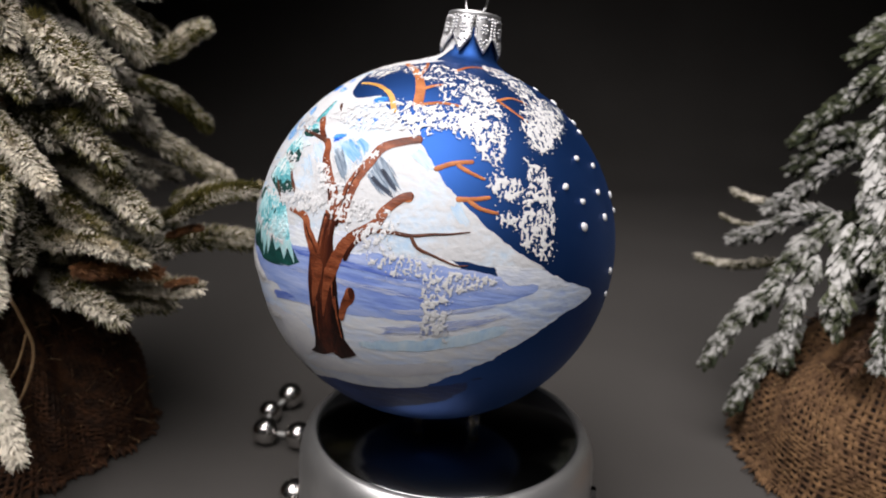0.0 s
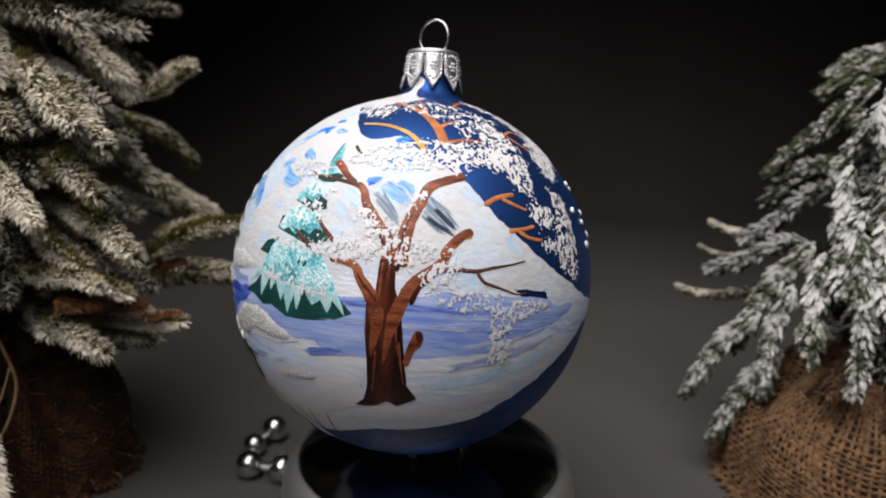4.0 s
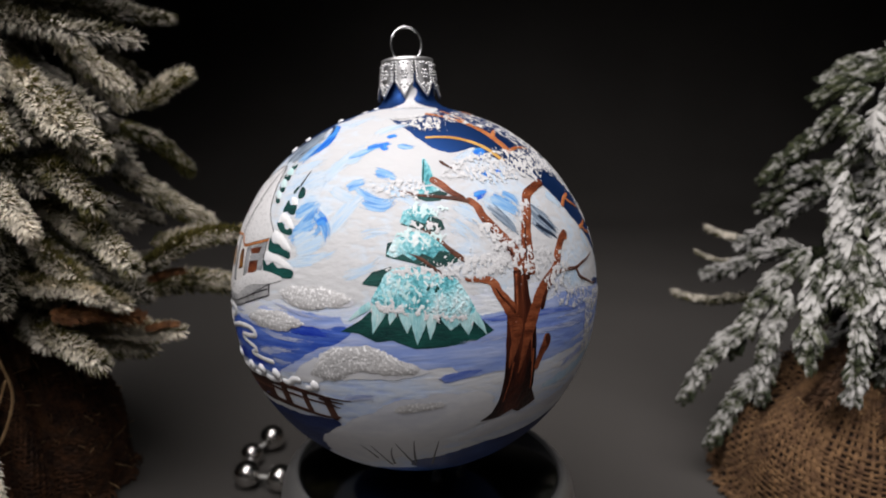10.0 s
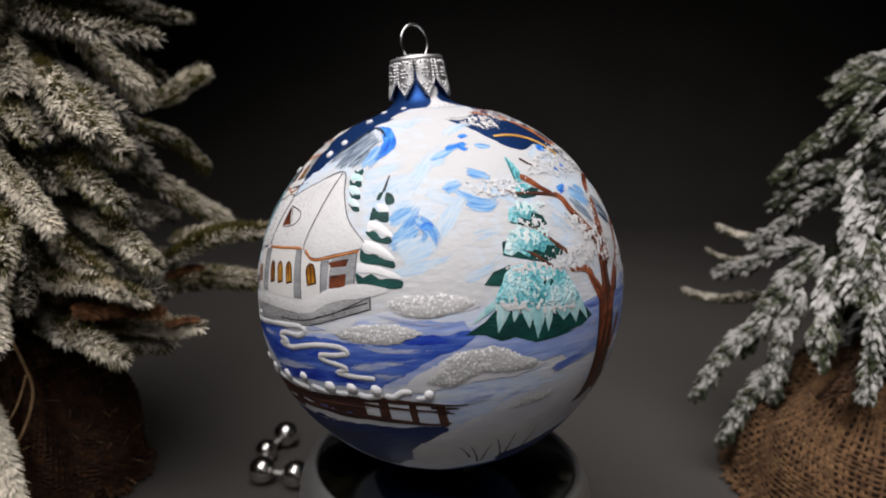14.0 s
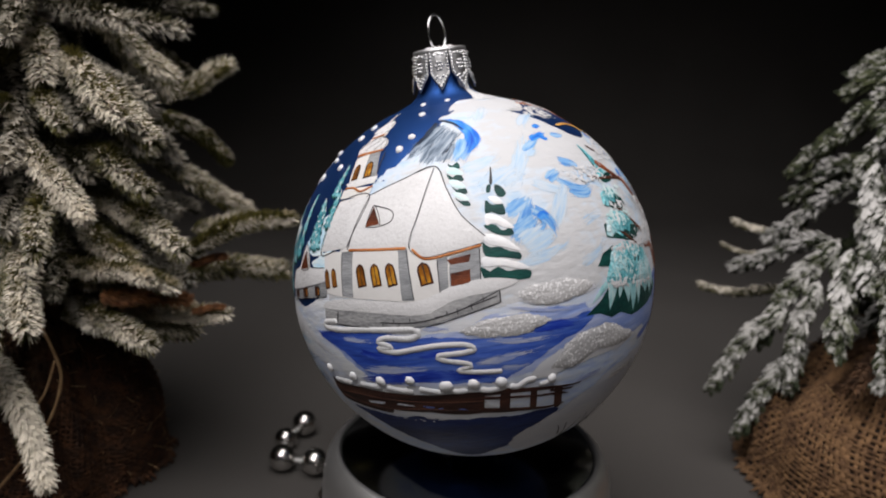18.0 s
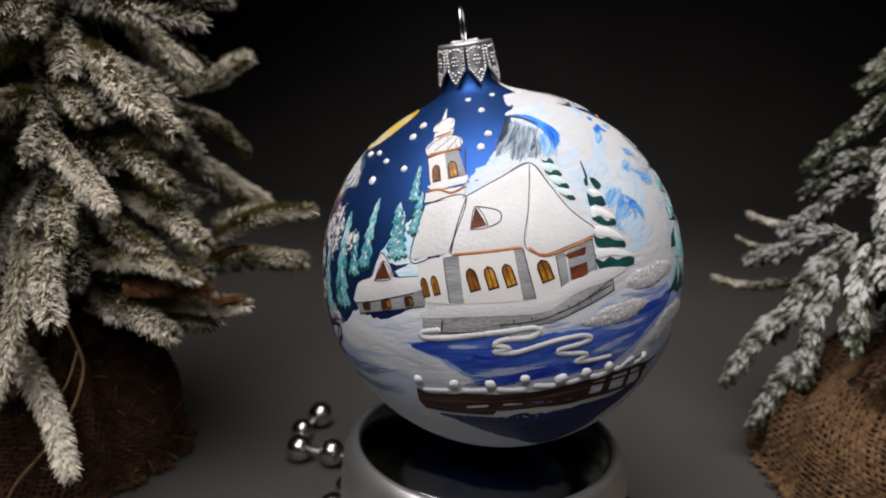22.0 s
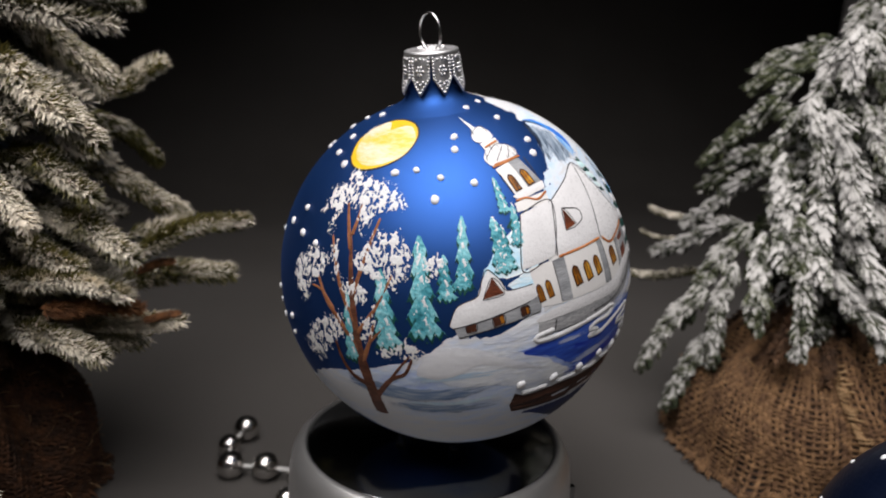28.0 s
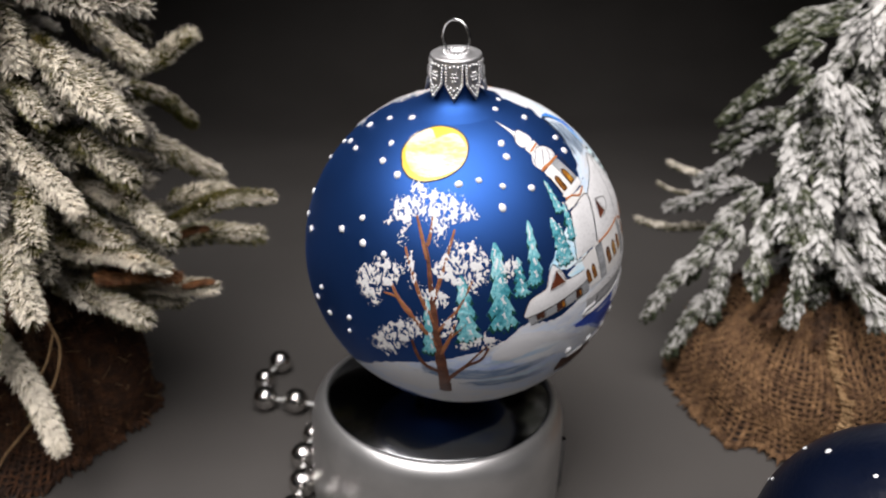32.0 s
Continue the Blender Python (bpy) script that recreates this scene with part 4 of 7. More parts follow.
def dots(name, material, level, places, width):
    """Single raised dots of paint, each a part."""
    rng = random.Random(len(places))
    for p in places:
        chart = Chart([p])
        r = (0.6 if width < 2 else 0.5) * width * rng.uniform(0.8, 1.2)
        v, f = dome(chart, Vector((0, 0)), r, min(0.0005 * r / 0.9, 0.0005), level, rng, 12, rng.uniform(1.0, 1.25))
        link_mesh(name, v, f, material, ball)


def lace(name, material, level, outline, cover):
    """Frosted foliage: a lacy crust of white paste with gaps, thinning out in small dabs at its rim."""
    rng = random.Random(int(outline[0][0] * 10))
    chart = Chart(outline)
    edge = [chart.flat(p) for p in outline]
    x0, x1 = min(p.x for p in edge), max(p.x for p in edge)
    y0, y1 = min(p.y for p in edge), max(p.y for p in edge)
    area = 0.5 * abs(sum(a.x * b.y - b.x * a.y for a, b in zip(edge, edge[1:] + edge[:1])))
    count = int(4 * area * cover)
    step = 0.21
    nx, ny = int((x1 - x0 + 1.6) / step) + 1, int((y1 - y0 + 1.6) / step) + 1
    spots = [Vector((x0 - 0.8 + (i + rng.uniform(-0.32, 0.32)) * step, y0 - 0.8 + (j + rng.uniform(-0.32, 0.32)) * step)) for j in range(ny) for i in range(nx)]
    rim = border_distance(spots, edge)
    worth = []
    for q, r in zip(spots, rim):
        depth = r if inside(q, edge) else -r
        w = 0.9 * noise.noise(Vector((q.x * 0.62, q.y * 0.40, level + 3))) + 1.05 * noise.noise(Vector((q.x * 1.35, q.y * 0.95, level + 9))) + 0.45 * noise.noise(Vector((q.x * 2.6, q.y * 2.2, level)))
        worth.append(w + 0.5 * min(max(depth, -1.2), 1.2) - (9 if depth < -0.9 else 0))
    within = sorted((w for w, r in zip(worth, rim) if w > -5), reverse=True)
    bar = within[min(int(cover * len(within)), len(within) - 1)]
    verts, faces, index = [], [], {}

    def corner(k):
        if k not in index:
            index[k] = len(verts)
            rise = min(max(worth[k] - bar, 0.0) * 0.00013, 0.00008)
            verts.append(chart.ball(spots[k], BALL_R + LAYER * level + rise * (0.7 + 0.6 * rng.random())))
        return index[k]

    for j in range(ny - 1):
        for i in range(nx - 1):
            k = j * nx + i
            quad = (k, k + 1, k + nx + 1, k + nx)
            good = [c for c in quad if worth[c] > bar]
            if len(good) >= 3:
                faces.append(tuple(corner(c) for c in (quad if len(good) == 4 else good)))
    pieces, tries = [(verts, faces)], 0
    while len(pieces) < count * 0.22 and tries < count * 40:
        tries += 1
        q = Vector((rng.uniform(x0 - 0.8, x1 + 0.8), rng.uniform(y0 - 0.8, y1 + 0.8)))
        i, j = int((q.x - x0 + 0.8) / step), int((q.y - y0 + 0.8) / step)
        if not (0 <= i < nx and 0 <= j < ny) or not bar - 0.45 < worth[j * nx + i] < bar + 0.1:
            continue
        r = rng.choice((0.07, 0.09, 0.12, 0.15, 0.19))
        pieces.append(dome(chart, q, r, 0.00002 + 0.00003 * r / 0.3, level, rng, 5, rng.uniform(1.0, 2.2)))
    v, f = joined(*pieces)
    return tagged(link_mesh(name, v, f, material, ball, "white frost dabbed on in relief"), kind="stuff")


def arched(name, level, place, wide, tall):
    """A round-headed lit window: dark surround and amber pane."""
    chart = Chart([place])
    lean = Matrix.Rotation(radians(LEAN_OF_CHURCH), 2)

    def form(k):
        pts = [(-1, -1), (1, -1), (1, 0.35), (0.75, 0.75), (0, 1.0), (-0.75, 0.75), (-1, 0.35)]
        return [lean @ Vector((x * wide * 0.5 * k[0], y * tall * 0.5 * k[1])) for x, y in pts]

    for piece, k, material, up in (("window_surround", (1.42, 1.14), SURROUND, 0), (name, (1.0, 0.96), AMBER, 1)):
        verts = [chart.ball(p, BALL_R + LAYER * (level + up) + 0.00003) for p in form(k)]
        link_mesh(piece, verts, [tuple(range(7))], material, ball)
    verts = []
    for x, y in ((-0.06, -0.95), (0.06, -0.95), (0.06, 0.9), (-0.06, 0.9)):
        verts.append(chart.ball(lean @ Vector((x * wide, y * tall * 0.5)), BALL_R + LAYER * (level + 2) + 0.00003))
    link_mesh("window_bar", verts, [(0, 1, 2, 3)], OUTLINE, ball)


def painted_fir(level, tip, foot, wide):
    """A small painted fir: ragged tiers of dark green under turquoise, dusted with frost."""
    chart = Chart([tip, foot])
    a, b = chart.flat(tip), chart.flat(foot)
    axis, tall = (b - a).normalized(), (b - a).length
    side = Vector((-axis.y, axis.x))
    rng = random.Random(int(tip[0] * 10))

    def place(q):
        v = chart.ball(q, 1.0)
        return math.degrees(math.atan2(v.y, v.x)) % 360, math.degrees(math.asin(v.z))

    verts = [chart.ball(p + side * w, BALL_R + LAYER * level) for p, w in ((a, 0.08), (a, -0.08), (b, -0.25), (b, 0.25))]
    link_mesh("fir_stem", verts, [(0, 1, 2, 3)], FIRDARK, ball)
    tiers = 5
    for i in range(tiers):
        s = (i + 0.3) / tiers
        w = wide * 0.5 * (0.28 + 0.72 * (i + 1) / tiers)
        top = a + axis * tall * (s - 0.16 if i else 0.0)
        low = a + axis * tall * min(s + 0.20, 1.0)
        lean = rng.uniform(-0.12, 0.12) * w
        for piece, k, drop, material, up in (("fir_shadow", 1.0, 1.0, FIRDARK, 0), ("fir_tier", 0.9, 0.86, NIGHTFIR, 0.9)):
            end = top.lerp(low, drop)
            pts = [top + side * (0.16 * w), top - side * (0.16 * w)]
            for j in range(11):
                x = -1 + 2 * j / 10
                dip = (0.30 if j % 2 else 0.0) + 0.22 * abs(x) + rng.uniform(-0.10, 0.10)
                pts.append(end + side * (x * w * k + lean) - axis * (tall / tiers) * dip)
            patch(piece, material, level + up + 0.3 * i, [place(q) for q in pts], puff=0.00008 if up else 0.0, ragged=0.3, feather=0.5)
        lace("fir_frost", FROST, level + 3 + 0.3 * i, [place(q) for q in (top + side * 0.3 * w, top - side * 0.3 * w, top.lerp(low, 0.6) - side * (0.7 * w), top.lerp(low, 0.75), top.lerp(low, 0.6) + side * (0.7 * w))], 0.08)


LEAN_OF_CHURCH = 9.0
backdrop()
room()
grey_board()
disc = turntable()
garland()
firs()


# ---- the painted ball ----
def cap_and_neck():
    v, f = lathe([(0.0064, 0.0590), (0.0066, 0.0552), (0.0068, 0.0538), (0.0072, 0.0524), (0.0080, 0.0511), (0.0094, 0.0500), (0.0115, 0.0490), (0.0150, 0.0476)], 64)
    link_mesh("neck", v, f, BLUE, ball, "short blue glass neck")
    verts, faces = [], []
    run = [(0.0151, 0.0477, 22), (0.0116, 0.0491, 14), (0.0095, 0.0501, 9), (0.0081, 0.0512, 7), (0.0073, 0.0525, 15), (0.0069, 0.0539, 17), (0.0067, 0.0551, 6)]
    for r, z, wide in run:
        for k in range(7):
            a = radians(212 + wide * (k / 3 - 1))
            verts.append(((r + 0.00022 * (1 - abs(k / 3 - 1))) * math.cos(a), (r + 0.00022 * (1 - abs(k / 3 - 1))) * math.sin(a), z + 0.0001))
    for j in range(len(run) - 1):
        for k in range(6):
            faces.append((7 * j + k, 7 * j + k + 1, 7 * j + k + 8, 7 * j + k + 7))
    link_mesh("paint_drip", verts, faces, FROST, ball, "white paint run up onto the neck")
    tabs, per, rows = 8, 16, 10
    long = 0.0108

    def tab_spot(t, x, s, out=0.0):
        """x: -1..1 across the tab; s: 0 at the cap's rim to 1 at the tab's point."""
        z = 0.0630 - long * s
        r = 0.0070 + 0.0005 * min(s / 0.2, 1.0) + 0.0012 * s * s + out - 0.0003 * x * x
        a = 2 * math.pi * (t + 0.5 + 0.5 * x * (0.97 - 0.13 * s)) / tabs
        return Vector((r * math.cos(a), r * math.sin(a), z))

    v, f = lathe([(0.0, 0.0631), (0.0028, 0.0631), (0.0032, 0.0637), (0.0037, 0.0637), (0.0041, 0.0632), (0.0058, 0.0631), (0.0068, 0.0634), (0.0072, 0.0632), (0.0073, 0.0627), (0.0071, 0.0618)], 64)
    cap = link_mesh("cap", v, f, CAP, ball, "crown-shaped stamped silver metal cap")
    cap.matrix_basis = pose(-0.00002, 0, 0.05) @ pose(0, 0, 0, 0.4, -2.6, 0) @ pose(0, 0, -0.0502)
    verts, faces = [], []
    for shell in (0.0, -0.00028):
        base = len(verts)
        for j in range(rows + 1):
            for i in range(per + 1):
                x = -1 + 2 * i / per
                verts.append(tab_spot(0, x, (1.0 - 0.40 * abs(x) ** 1.05) * j / rows, shell))
        for j in range(rows):
            for i in range(per):
                q = (base + j * (per + 1) + i, base + j * (per + 1) + i + 1, base + (j + 1) * (per + 1) + i + 1, base + (j + 1) * (per + 1) + i)
                faces.append(q if shell else q[::-1])
    half = len(verts) // 2
    border = list(range(per + 1)) + [j * (per + 1) + per for j in range(1, rows + 1)] + [rows * (per + 1) + i for i in range(per - 1, -1, -1)] + [j * (per + 1) for j in range(rows - 1, 0, -1)]
    faces += [(a, b, half + b, half + a) for a, b in zip(border, border[1:] + border[:1])]
    tab = link_mesh("cap_tab", verts, faces, CAP, cap, "pointed beaded tab of the cap")
    for t in range(1, tabs):
        ob = tagged(new("cap_tab", tab.data), "pointed beaded tab of the cap")
        ob.parent, ob.rotation_euler = cap, (0, 0, 2 * math.pi * t / tabs)
    stud_v, stud_f = lathe([(0.00002, 0.00042), (0.00026, 0.00034), (0.00042, 0.0)], 8)
    stud_mesh = link_mesh("stud", stud_v, stud_f, CAP, cap)
    places = []
    for t in range(tabs):
        for k in range(8):
            for hand in (-1, 1):
                places.append((t, hand * 0.84, 0.03 + 0.078 * k))
        for k in range(5):
            for hand in (-1, 1):
                x = 0.74 - 0.17 * k
                places.append((t, hand * x, 1.0 - 0.40 * x - 0.075))
        for k in range(6):
            a = 2 * math.pi * k / 6
            places.append((t, 0.30 * math.cos(a), 0.40 + 0.10 * math.sin(a)))
        places += [(t, 0.0, 0.40), (t, 0.0, 0.12), (t, -0.42, 0.14), (t, 0.42, 0.14), (t, -0.3, 0.66), (t, 0.3, 0.66), (t, 0.0, 0.72)]
    seats = []
    for t, x, s in places:
        p = tab_spot(t, x, s, 0.00004)
        seats.append((p, Vector((p.x, p.y, 0.0012))))
    for k in range(20):
        a = 2 * math.pi * k / 20
        seats.append((Vector((0.0034 * math.cos(a), 0.0034 * math.sin(a), 0.0637)), Vector((0, 0, 1))))
    for n, (p, out) in enumerate(seats):
        ob = stud_mesh if n == 0 else new("stud", stud_mesh.data)
        ob.parent = cap
        ob.matrix_basis = Matrix.Translation(p) @ out.to_track_quat("Z", "Y").to_matrix().to_4x4()
    pts = []
    turn = radians(311)
    for i in range(33):
        a = radians(-62 + (304 * i / 32))
        x, z = 0.0043 * math.cos(a), 0.0049 * math.sin(a)
        pts.append((x * math.cos(turn), x * math.sin(turn), 0.0676 + z))
    for end in (0, -1):
        x, y, z = pts[end]
        pts.insert(0 if end == 0 else len(pts), (x * 1.35, y * 1.35, z - 0.003))
    v, f = tube(pts, 0.00042, 8)
    link_mesh("hanging_loop", v, f, WIRE, cap, "thin steel wire loop")


ball = thing("christmas_ball", "dark blue satin glass ball painted with a snowy church scene", "ornament")
v, f = sphere(BALL_R)
link_mesh("glass_ball", v, f, BLUE, ball)
cap_and_neck()

patch("snowy_ground", GROUND, 1, [(322.5, -2.9), (308.5, -10.3), (295.8, -20.8), (288.9, -26.6), (280.1, -33.1), (267.8, -39.4), (251.8, -45.8), (225, -56), (190, -62), (160, -63), (160, -30), (160, 8), (167.2, 9.7), (197.2, 10.3), (230.7, 6.6), (258.7, 2.8), (281.5, 6.9), (299, 2.2), (310.5, 0.7)], curved=True, feather=2.5)
patch("snowy_ground", GROUND, 1, [(168, -62), (150, -63), (110, -60), (80, -54), (45.9, -32.6), (28.4, -32.6), (19.9, -26), (43.5, -11.8), (62.1, -6.3), (80, -0.5), (90.8, 5.5), (99.8, 9), (113.4, 12.5), (119.3, 15.3), (150.1, 9.5), (168, 8), (168, -30)], curved=True, feather=2.5)
patch("snowy_mountain", MOUNTAIN, 2, [(117.2, 4.5), (122.1, 20.6), (129.1, 36.9), (132.4, 41.8), (139.6, 45.9), (148.9, 51.1), (157.1, 60), (164.2, 62.2), (175.8, 73), (179, 72), (190.7, 66), (214.7, 48.5), (224.5, 43.2), (235.4, 45.5), (243.6, 40.4), (254.2, 34.8), (260.9, 29.4), (269, 21.1), (280.7, 12.6), (289.2, 7.9), (299.7, 3.3), (288.6, 2), (259.1, 0.7), (252.9, 3.9), (230.9, 2.4), (210, -0.5), (196.2, -0.1), (166.7, 1), (149.1, 3.1)], curved=True)
patch("lake", LAKE, 3, [(91.2, -3.4), (115.6, -1.9), (155.6, -2.4), (166.7, 1), (193.2, -1.3), (192.4, -3.6), (210, -0.5), (233.8, 0.8), (249.8, 2.4), (284.3, 1.2), (289.2, -1), (300, -1.6), (290.8, -7), (280.7, -9.5), (269.7, -13.7), (252.1, -18), (222.5, -19.1), (215.7, -17.3), (182.4, -19.5), (168.8, -21), (174.5, -18.9), (164.3, -19.6), (126.9, -16.5), (116.6, -11.3)], curved=True)
patch("deep_water", DEEP, 4, [(106, -3.7), (126.2, -0.4), (151, -3.7), (173.3, -6.1), (192.1, -4.1), (193.7, -7.8), (179.8, -13.4), (172.7, -16.6), (164.3, -19.6), (143.9, -17.7), (128, -15.7), (118, -8)], curved=True)
patch("ice_streak", LAKE, 4, [(216.1, -17.8), (234.7, -15.4), (271.3, -11.9), (276.7, -13.5), (252.1, -18), (222.5, -19.8)], curved=True)
patch("ice_streak", LAKE, 4, [(251.2, -7.8), (269.2, -6.2), (289.4, -1.7), (303.5, 0.2), (290.3, -5.4), (267.1, -11.3), (251.7, -12.4)], curved=True)
patch("ice_streak", PALEBLUE, 4, [(252.2, -24.3), (277.3, -16.9), (292.2, -11.7), (290.6, -17), (275.6, -23), (254, -27.6)], curved=True)
patch("ice_streak", PALEBLUE, 4, [(76.3, -16.2), (90.7, -16.2), (105.2, -15), (100.7, -17.7), (88.4, -19.9), (76.1, -21.2)], curved=True)
patch("bank", BANK, 4, [(88.9, 0.3), (105.4, -0.7), (116.4, -6.4), (124.4, -12.9), (127.7, -16.5), (116.3, -16.6), (101, -13.6), (85.9, -10.1)], curved=True)
patch("bank", BANK, 3, [(215.7, -40), (232.2, -35.3), (254.7, -34.4), (270.4, -30.2), (277.6, -25), (279, -34), (267.3, -40.5), (249.9, -44.5), (230, -45.5)], curved=True)
patch("drift", DRIFT, 5.4, [(170.5, 2.7), (176.6, 5.8), (186.8, 5.8), (195, 2.9), (197.1, 0.7), (190.5, -0.7), (179, -0.7), (173.1, 0.5)], curved=True, puff=0.0001)
patch("drift", DRIFT, 5.4, [(156, -2.7), (164.8, -0.6), (172.9, -1.2), (180.3, -4.1), (173.8, -6.3), (163.8, -6.8), (158.1, -5.4)], curved=True, puff=0.0001)
patch("drift", DRIFT, 5.4, [(171, -19.6), (180.5, -12.6), (189.7, -9.2), (199.7, -10.6), (210.4, -15), (215.4, -18.2), (202.5, -20), (188.5, -20), (178.8, -21.8)], curved=True, puff=0.0001)
patch("drift", DRIFT, 5.1, [(175.1, -39.1), (193.6, -29.5), (210.3, -22.6), (226, -22.7), (234.6, -26.7), (223.5, -33.7), (210.1, -41.5), (189, -44.3)], curved=True, puff=0.0001)
patch("drift", DRIFT, 5.4, [(79, -6.3), (83.8, 1.2), (93.7, 2.1), (102.5, -1.4), (117.4, -10.6), (108.4, -9.1), (98.1, -5.4), (87.8, -9.1)], curved=True, puff=0.0001)
lace("glitter", GLITTER, 8, [(79, -6.3), (83.8, 1.2), (93.7, 2.1), (102.5, -1.4), (117.4, -10.6), (108.4, -9.1), (98.1, -5.4), (87.8, -9.1)], 0.42)
patch("fir_shadow", FIRDARK, 6, [(190.7, -6.1), (195.9, -3.4), (200.5, 0.4), (221.5, 3.1), (225.6, -2.7), (230.5, -7.3), (225.6, -9.5), (218.9, -10.5), (213.7, -10.9), (209.6, -10.8), (204.3, -8.5), (199.8, -8.8), (195.6, -6.6)])
patch("fir_leaf", FIRDARK, 7, [(196.8, 5.9), (199.6, 8.7), (204.5, 10), (204.3, 7), (201.8, 4.8)])
patch("far_hill", PALESNOW, 3, [(99.3, 19.2), (104.5, 25.7), (111.5, 30.7), (118.6, 35), (117.9, 30), (114.6, 18.5), (108.7, 17.2)])
patch("church_wall", CHURCHWHITE, 7, [(114.9, 19.5), (122.6, 19.7), (123.8, 21.1), (144.7, 19.8), (153.5, 16.3), (156.4, 15.5), (164.7, 17.7), (163.4, 8.1), (155.6, 7), (145.5, 5.4), (123.8, 7.4), (115.9, 8.4)])
patch("pilaster", STONEGREY, 8, [(122.8, 19.5), (127.2, 19.9), (127.2, 7.4), (123.4, 7.7)])
patch("pilaster", STONEGREY, 8, [(142.1, 19.6), (144.9, 19.3), (145.6, 5.8), (142.3, 6)])
patch("pilaster", STONEGREY, 8, [(152.9, 15.6), (155.7, 15.9), (155, 7.2), (152.6, 6.8)])
patch("porch_wall", STONEGREY, 8, [(156.1, 15.6), (164.4, 17.4), (163.3, 8.6), (155.3, 7.3)])
patch("nave_roof", ROOFSNOW, 9, [(125.1, 20.3), (127.3, 27.1), (131, 35.1), (142.5, 38.8), (154.1, 41.6), (148.8, 29), (145.3, 19.7), (135.4, 20)], puff=0.00012)
patch("gable_roof", ROOFSNOW, 9, [(154.5, 41.5), (157.5, 34.2), (160.9, 26.2), (166.5, 19.6), (165.1, 17.9), (157.6, 17.3), (149.9, 16.3), (145.7, 19.6), (149.1, 28.9)], puff=0.00012)
patch("chapel_roof", ROOFSNOW, 9, [(112.9, 19.6), (117.3, 34.1), (131, 35.3), (124.6, 20.7), (119.8, 20.2)], puff=0.00012)
patch("tower_base", CHURCHWHITE, 8, [(117, 37.5), (131.1, 38.1), (130, 34.8), (116.9, 34.8)])
patch("tower_wall", CHURCHWHITE, 9, [(115.5, 48.5), (128.3, 50.5), (131.5, 41.1), (118.6, 39.6)])
patch("tower_shade", STONEGREY, 10, [(122.7, 49.7), (128.3, 50.5), (131.5, 41.1), (124.9, 40.6)])
patch("cornice", ROOFSNOW, 11, [(117.2, 39.5), (132.1, 41.3), (131.3, 39), (119.6, 37.7)], puff=0.00012)
patch("tower_dome", ROOFSNOW, 11, [(112.9, 52.3), (116.6, 55.4), (123.8, 56.3), (129.7, 54.5), (129.5, 51.4), (123.3, 50.7), (116.1, 49.4)], curved=True, puff=0.00012)
patch("tower_collar", CHURCHWHITE, 10, [(114.9, 58.1), (125.5, 59), (124.9, 55.7), (115.6, 55.2)])
patch("lantern_dome", ROOFSNOW, 11, [(113.1, 61.8), (117.7, 64.7), (123.9, 64.1), (124.8, 59.6), (118.3, 58.4), (113.3, 59.1)], curved=True, puff=0.00012)
patch("spire", ROOFSNOW, 11, [(113.1, 71.6), (118.5, 64.9), (115.7, 63.8)])
arched("arched_window", 9, (130.2, 13.2), 2.05, 5.44)
arched("arched_window", 9, (135, 13.1), 2.05, 5.44)
arched("arched_window", 9, (139.7, 13), 2.05, 5.44)
arched("arched_window", 9, (149.2, 12.4), 2.50, 5.23)
arched("arched_window", 9, (116.9, 12.3), 1.43, 4.71)
arched("arched_window", 9, (119.9, 12.7), 1.43, 4.71)
patch("porch_window", BRICKRED, 10, [(155.4, 15.1), (161.9, 15.8), (161.2, 13.9), (156.4, 13.8)])
patch("porch_door", BRICKRED, 10, [(155.9, 11.6), (161.1, 12), (160.7, 8.2), (155.7, 8.1)])
patch("dormer_window", BRICKRED, 18, [(131.3, 26), (133.5, 31.7), (136.1, 26.4)])
stroke("outline", OUTLINE, 11, [(125.1, 20.2), (127.3, 27.1), (131, 35.1), (129.6, 34.7)], 0.34, 0.28)
stroke("outline", OUTLINE, 11, [(131, 35.1), (142.5, 38.8), (154.1, 41.6), (157.5, 34.2), (160.9, 26.2), (166.5, 19.6)], 0.32, 0.26)
stroke("outline", OUTLINE, 11, [(153.8, 41.2), (148.8, 29), (145.4, 19.7), (149.9, 16.5), (157.6, 17.1), (165.5, 18.1)], 0.22, 0.19)
stroke("outline", OUTLINE, 17, [(133.5, 31.9), (140.1, 29.7), (139.9, 26.9), (136.2, 25.8)], 0.32, 0.26)
stroke("roof_edge", RUST, 10, [(125.5, 20), (135.4, 19.7), (144.6, 19.3)], 0.73, 0.73)
stroke("roof_edge", RUST, 10, [(146.2, 19), (149.8, 16.1), (157.5, 16.7), (165, 17.6)], 0.73, 0.73)
stroke("outline", OUTLINE, 11, [(117.3, 34.1), (130.8, 35), (124.6, 20.7)], 0.31, 0.26)
stroke("outline", OUTLINE, 11, [(117.3, 34.1), (112.9, 19.6), (119.7, 19.9)], 0.31, 0.26)
stroke("roof_edge", RUST, 12, [(117.7, 38), (121.9, 38.1), (126.2, 36.7), (131.1, 38.1)], 0.66, 0.66)
stroke("roof_edge", RUST, 12, [(114.8, 49.2), (122.9, 50), (129, 50.7)], 0.66, 0.66)
stroke("outline", OUTLINE, 10, [(144.6, 18.9), (145.6, 5.7)], 0.26, 0.22)
stroke("outline", OUTLINE, 10, [(152.9, 15.6), (152.7, 7)], 0.26, 0.22)
stroke("outline", OUTLINE, 10, [(122.9, 19.4), (123.4, 7.7)], 0.26, 0.22)
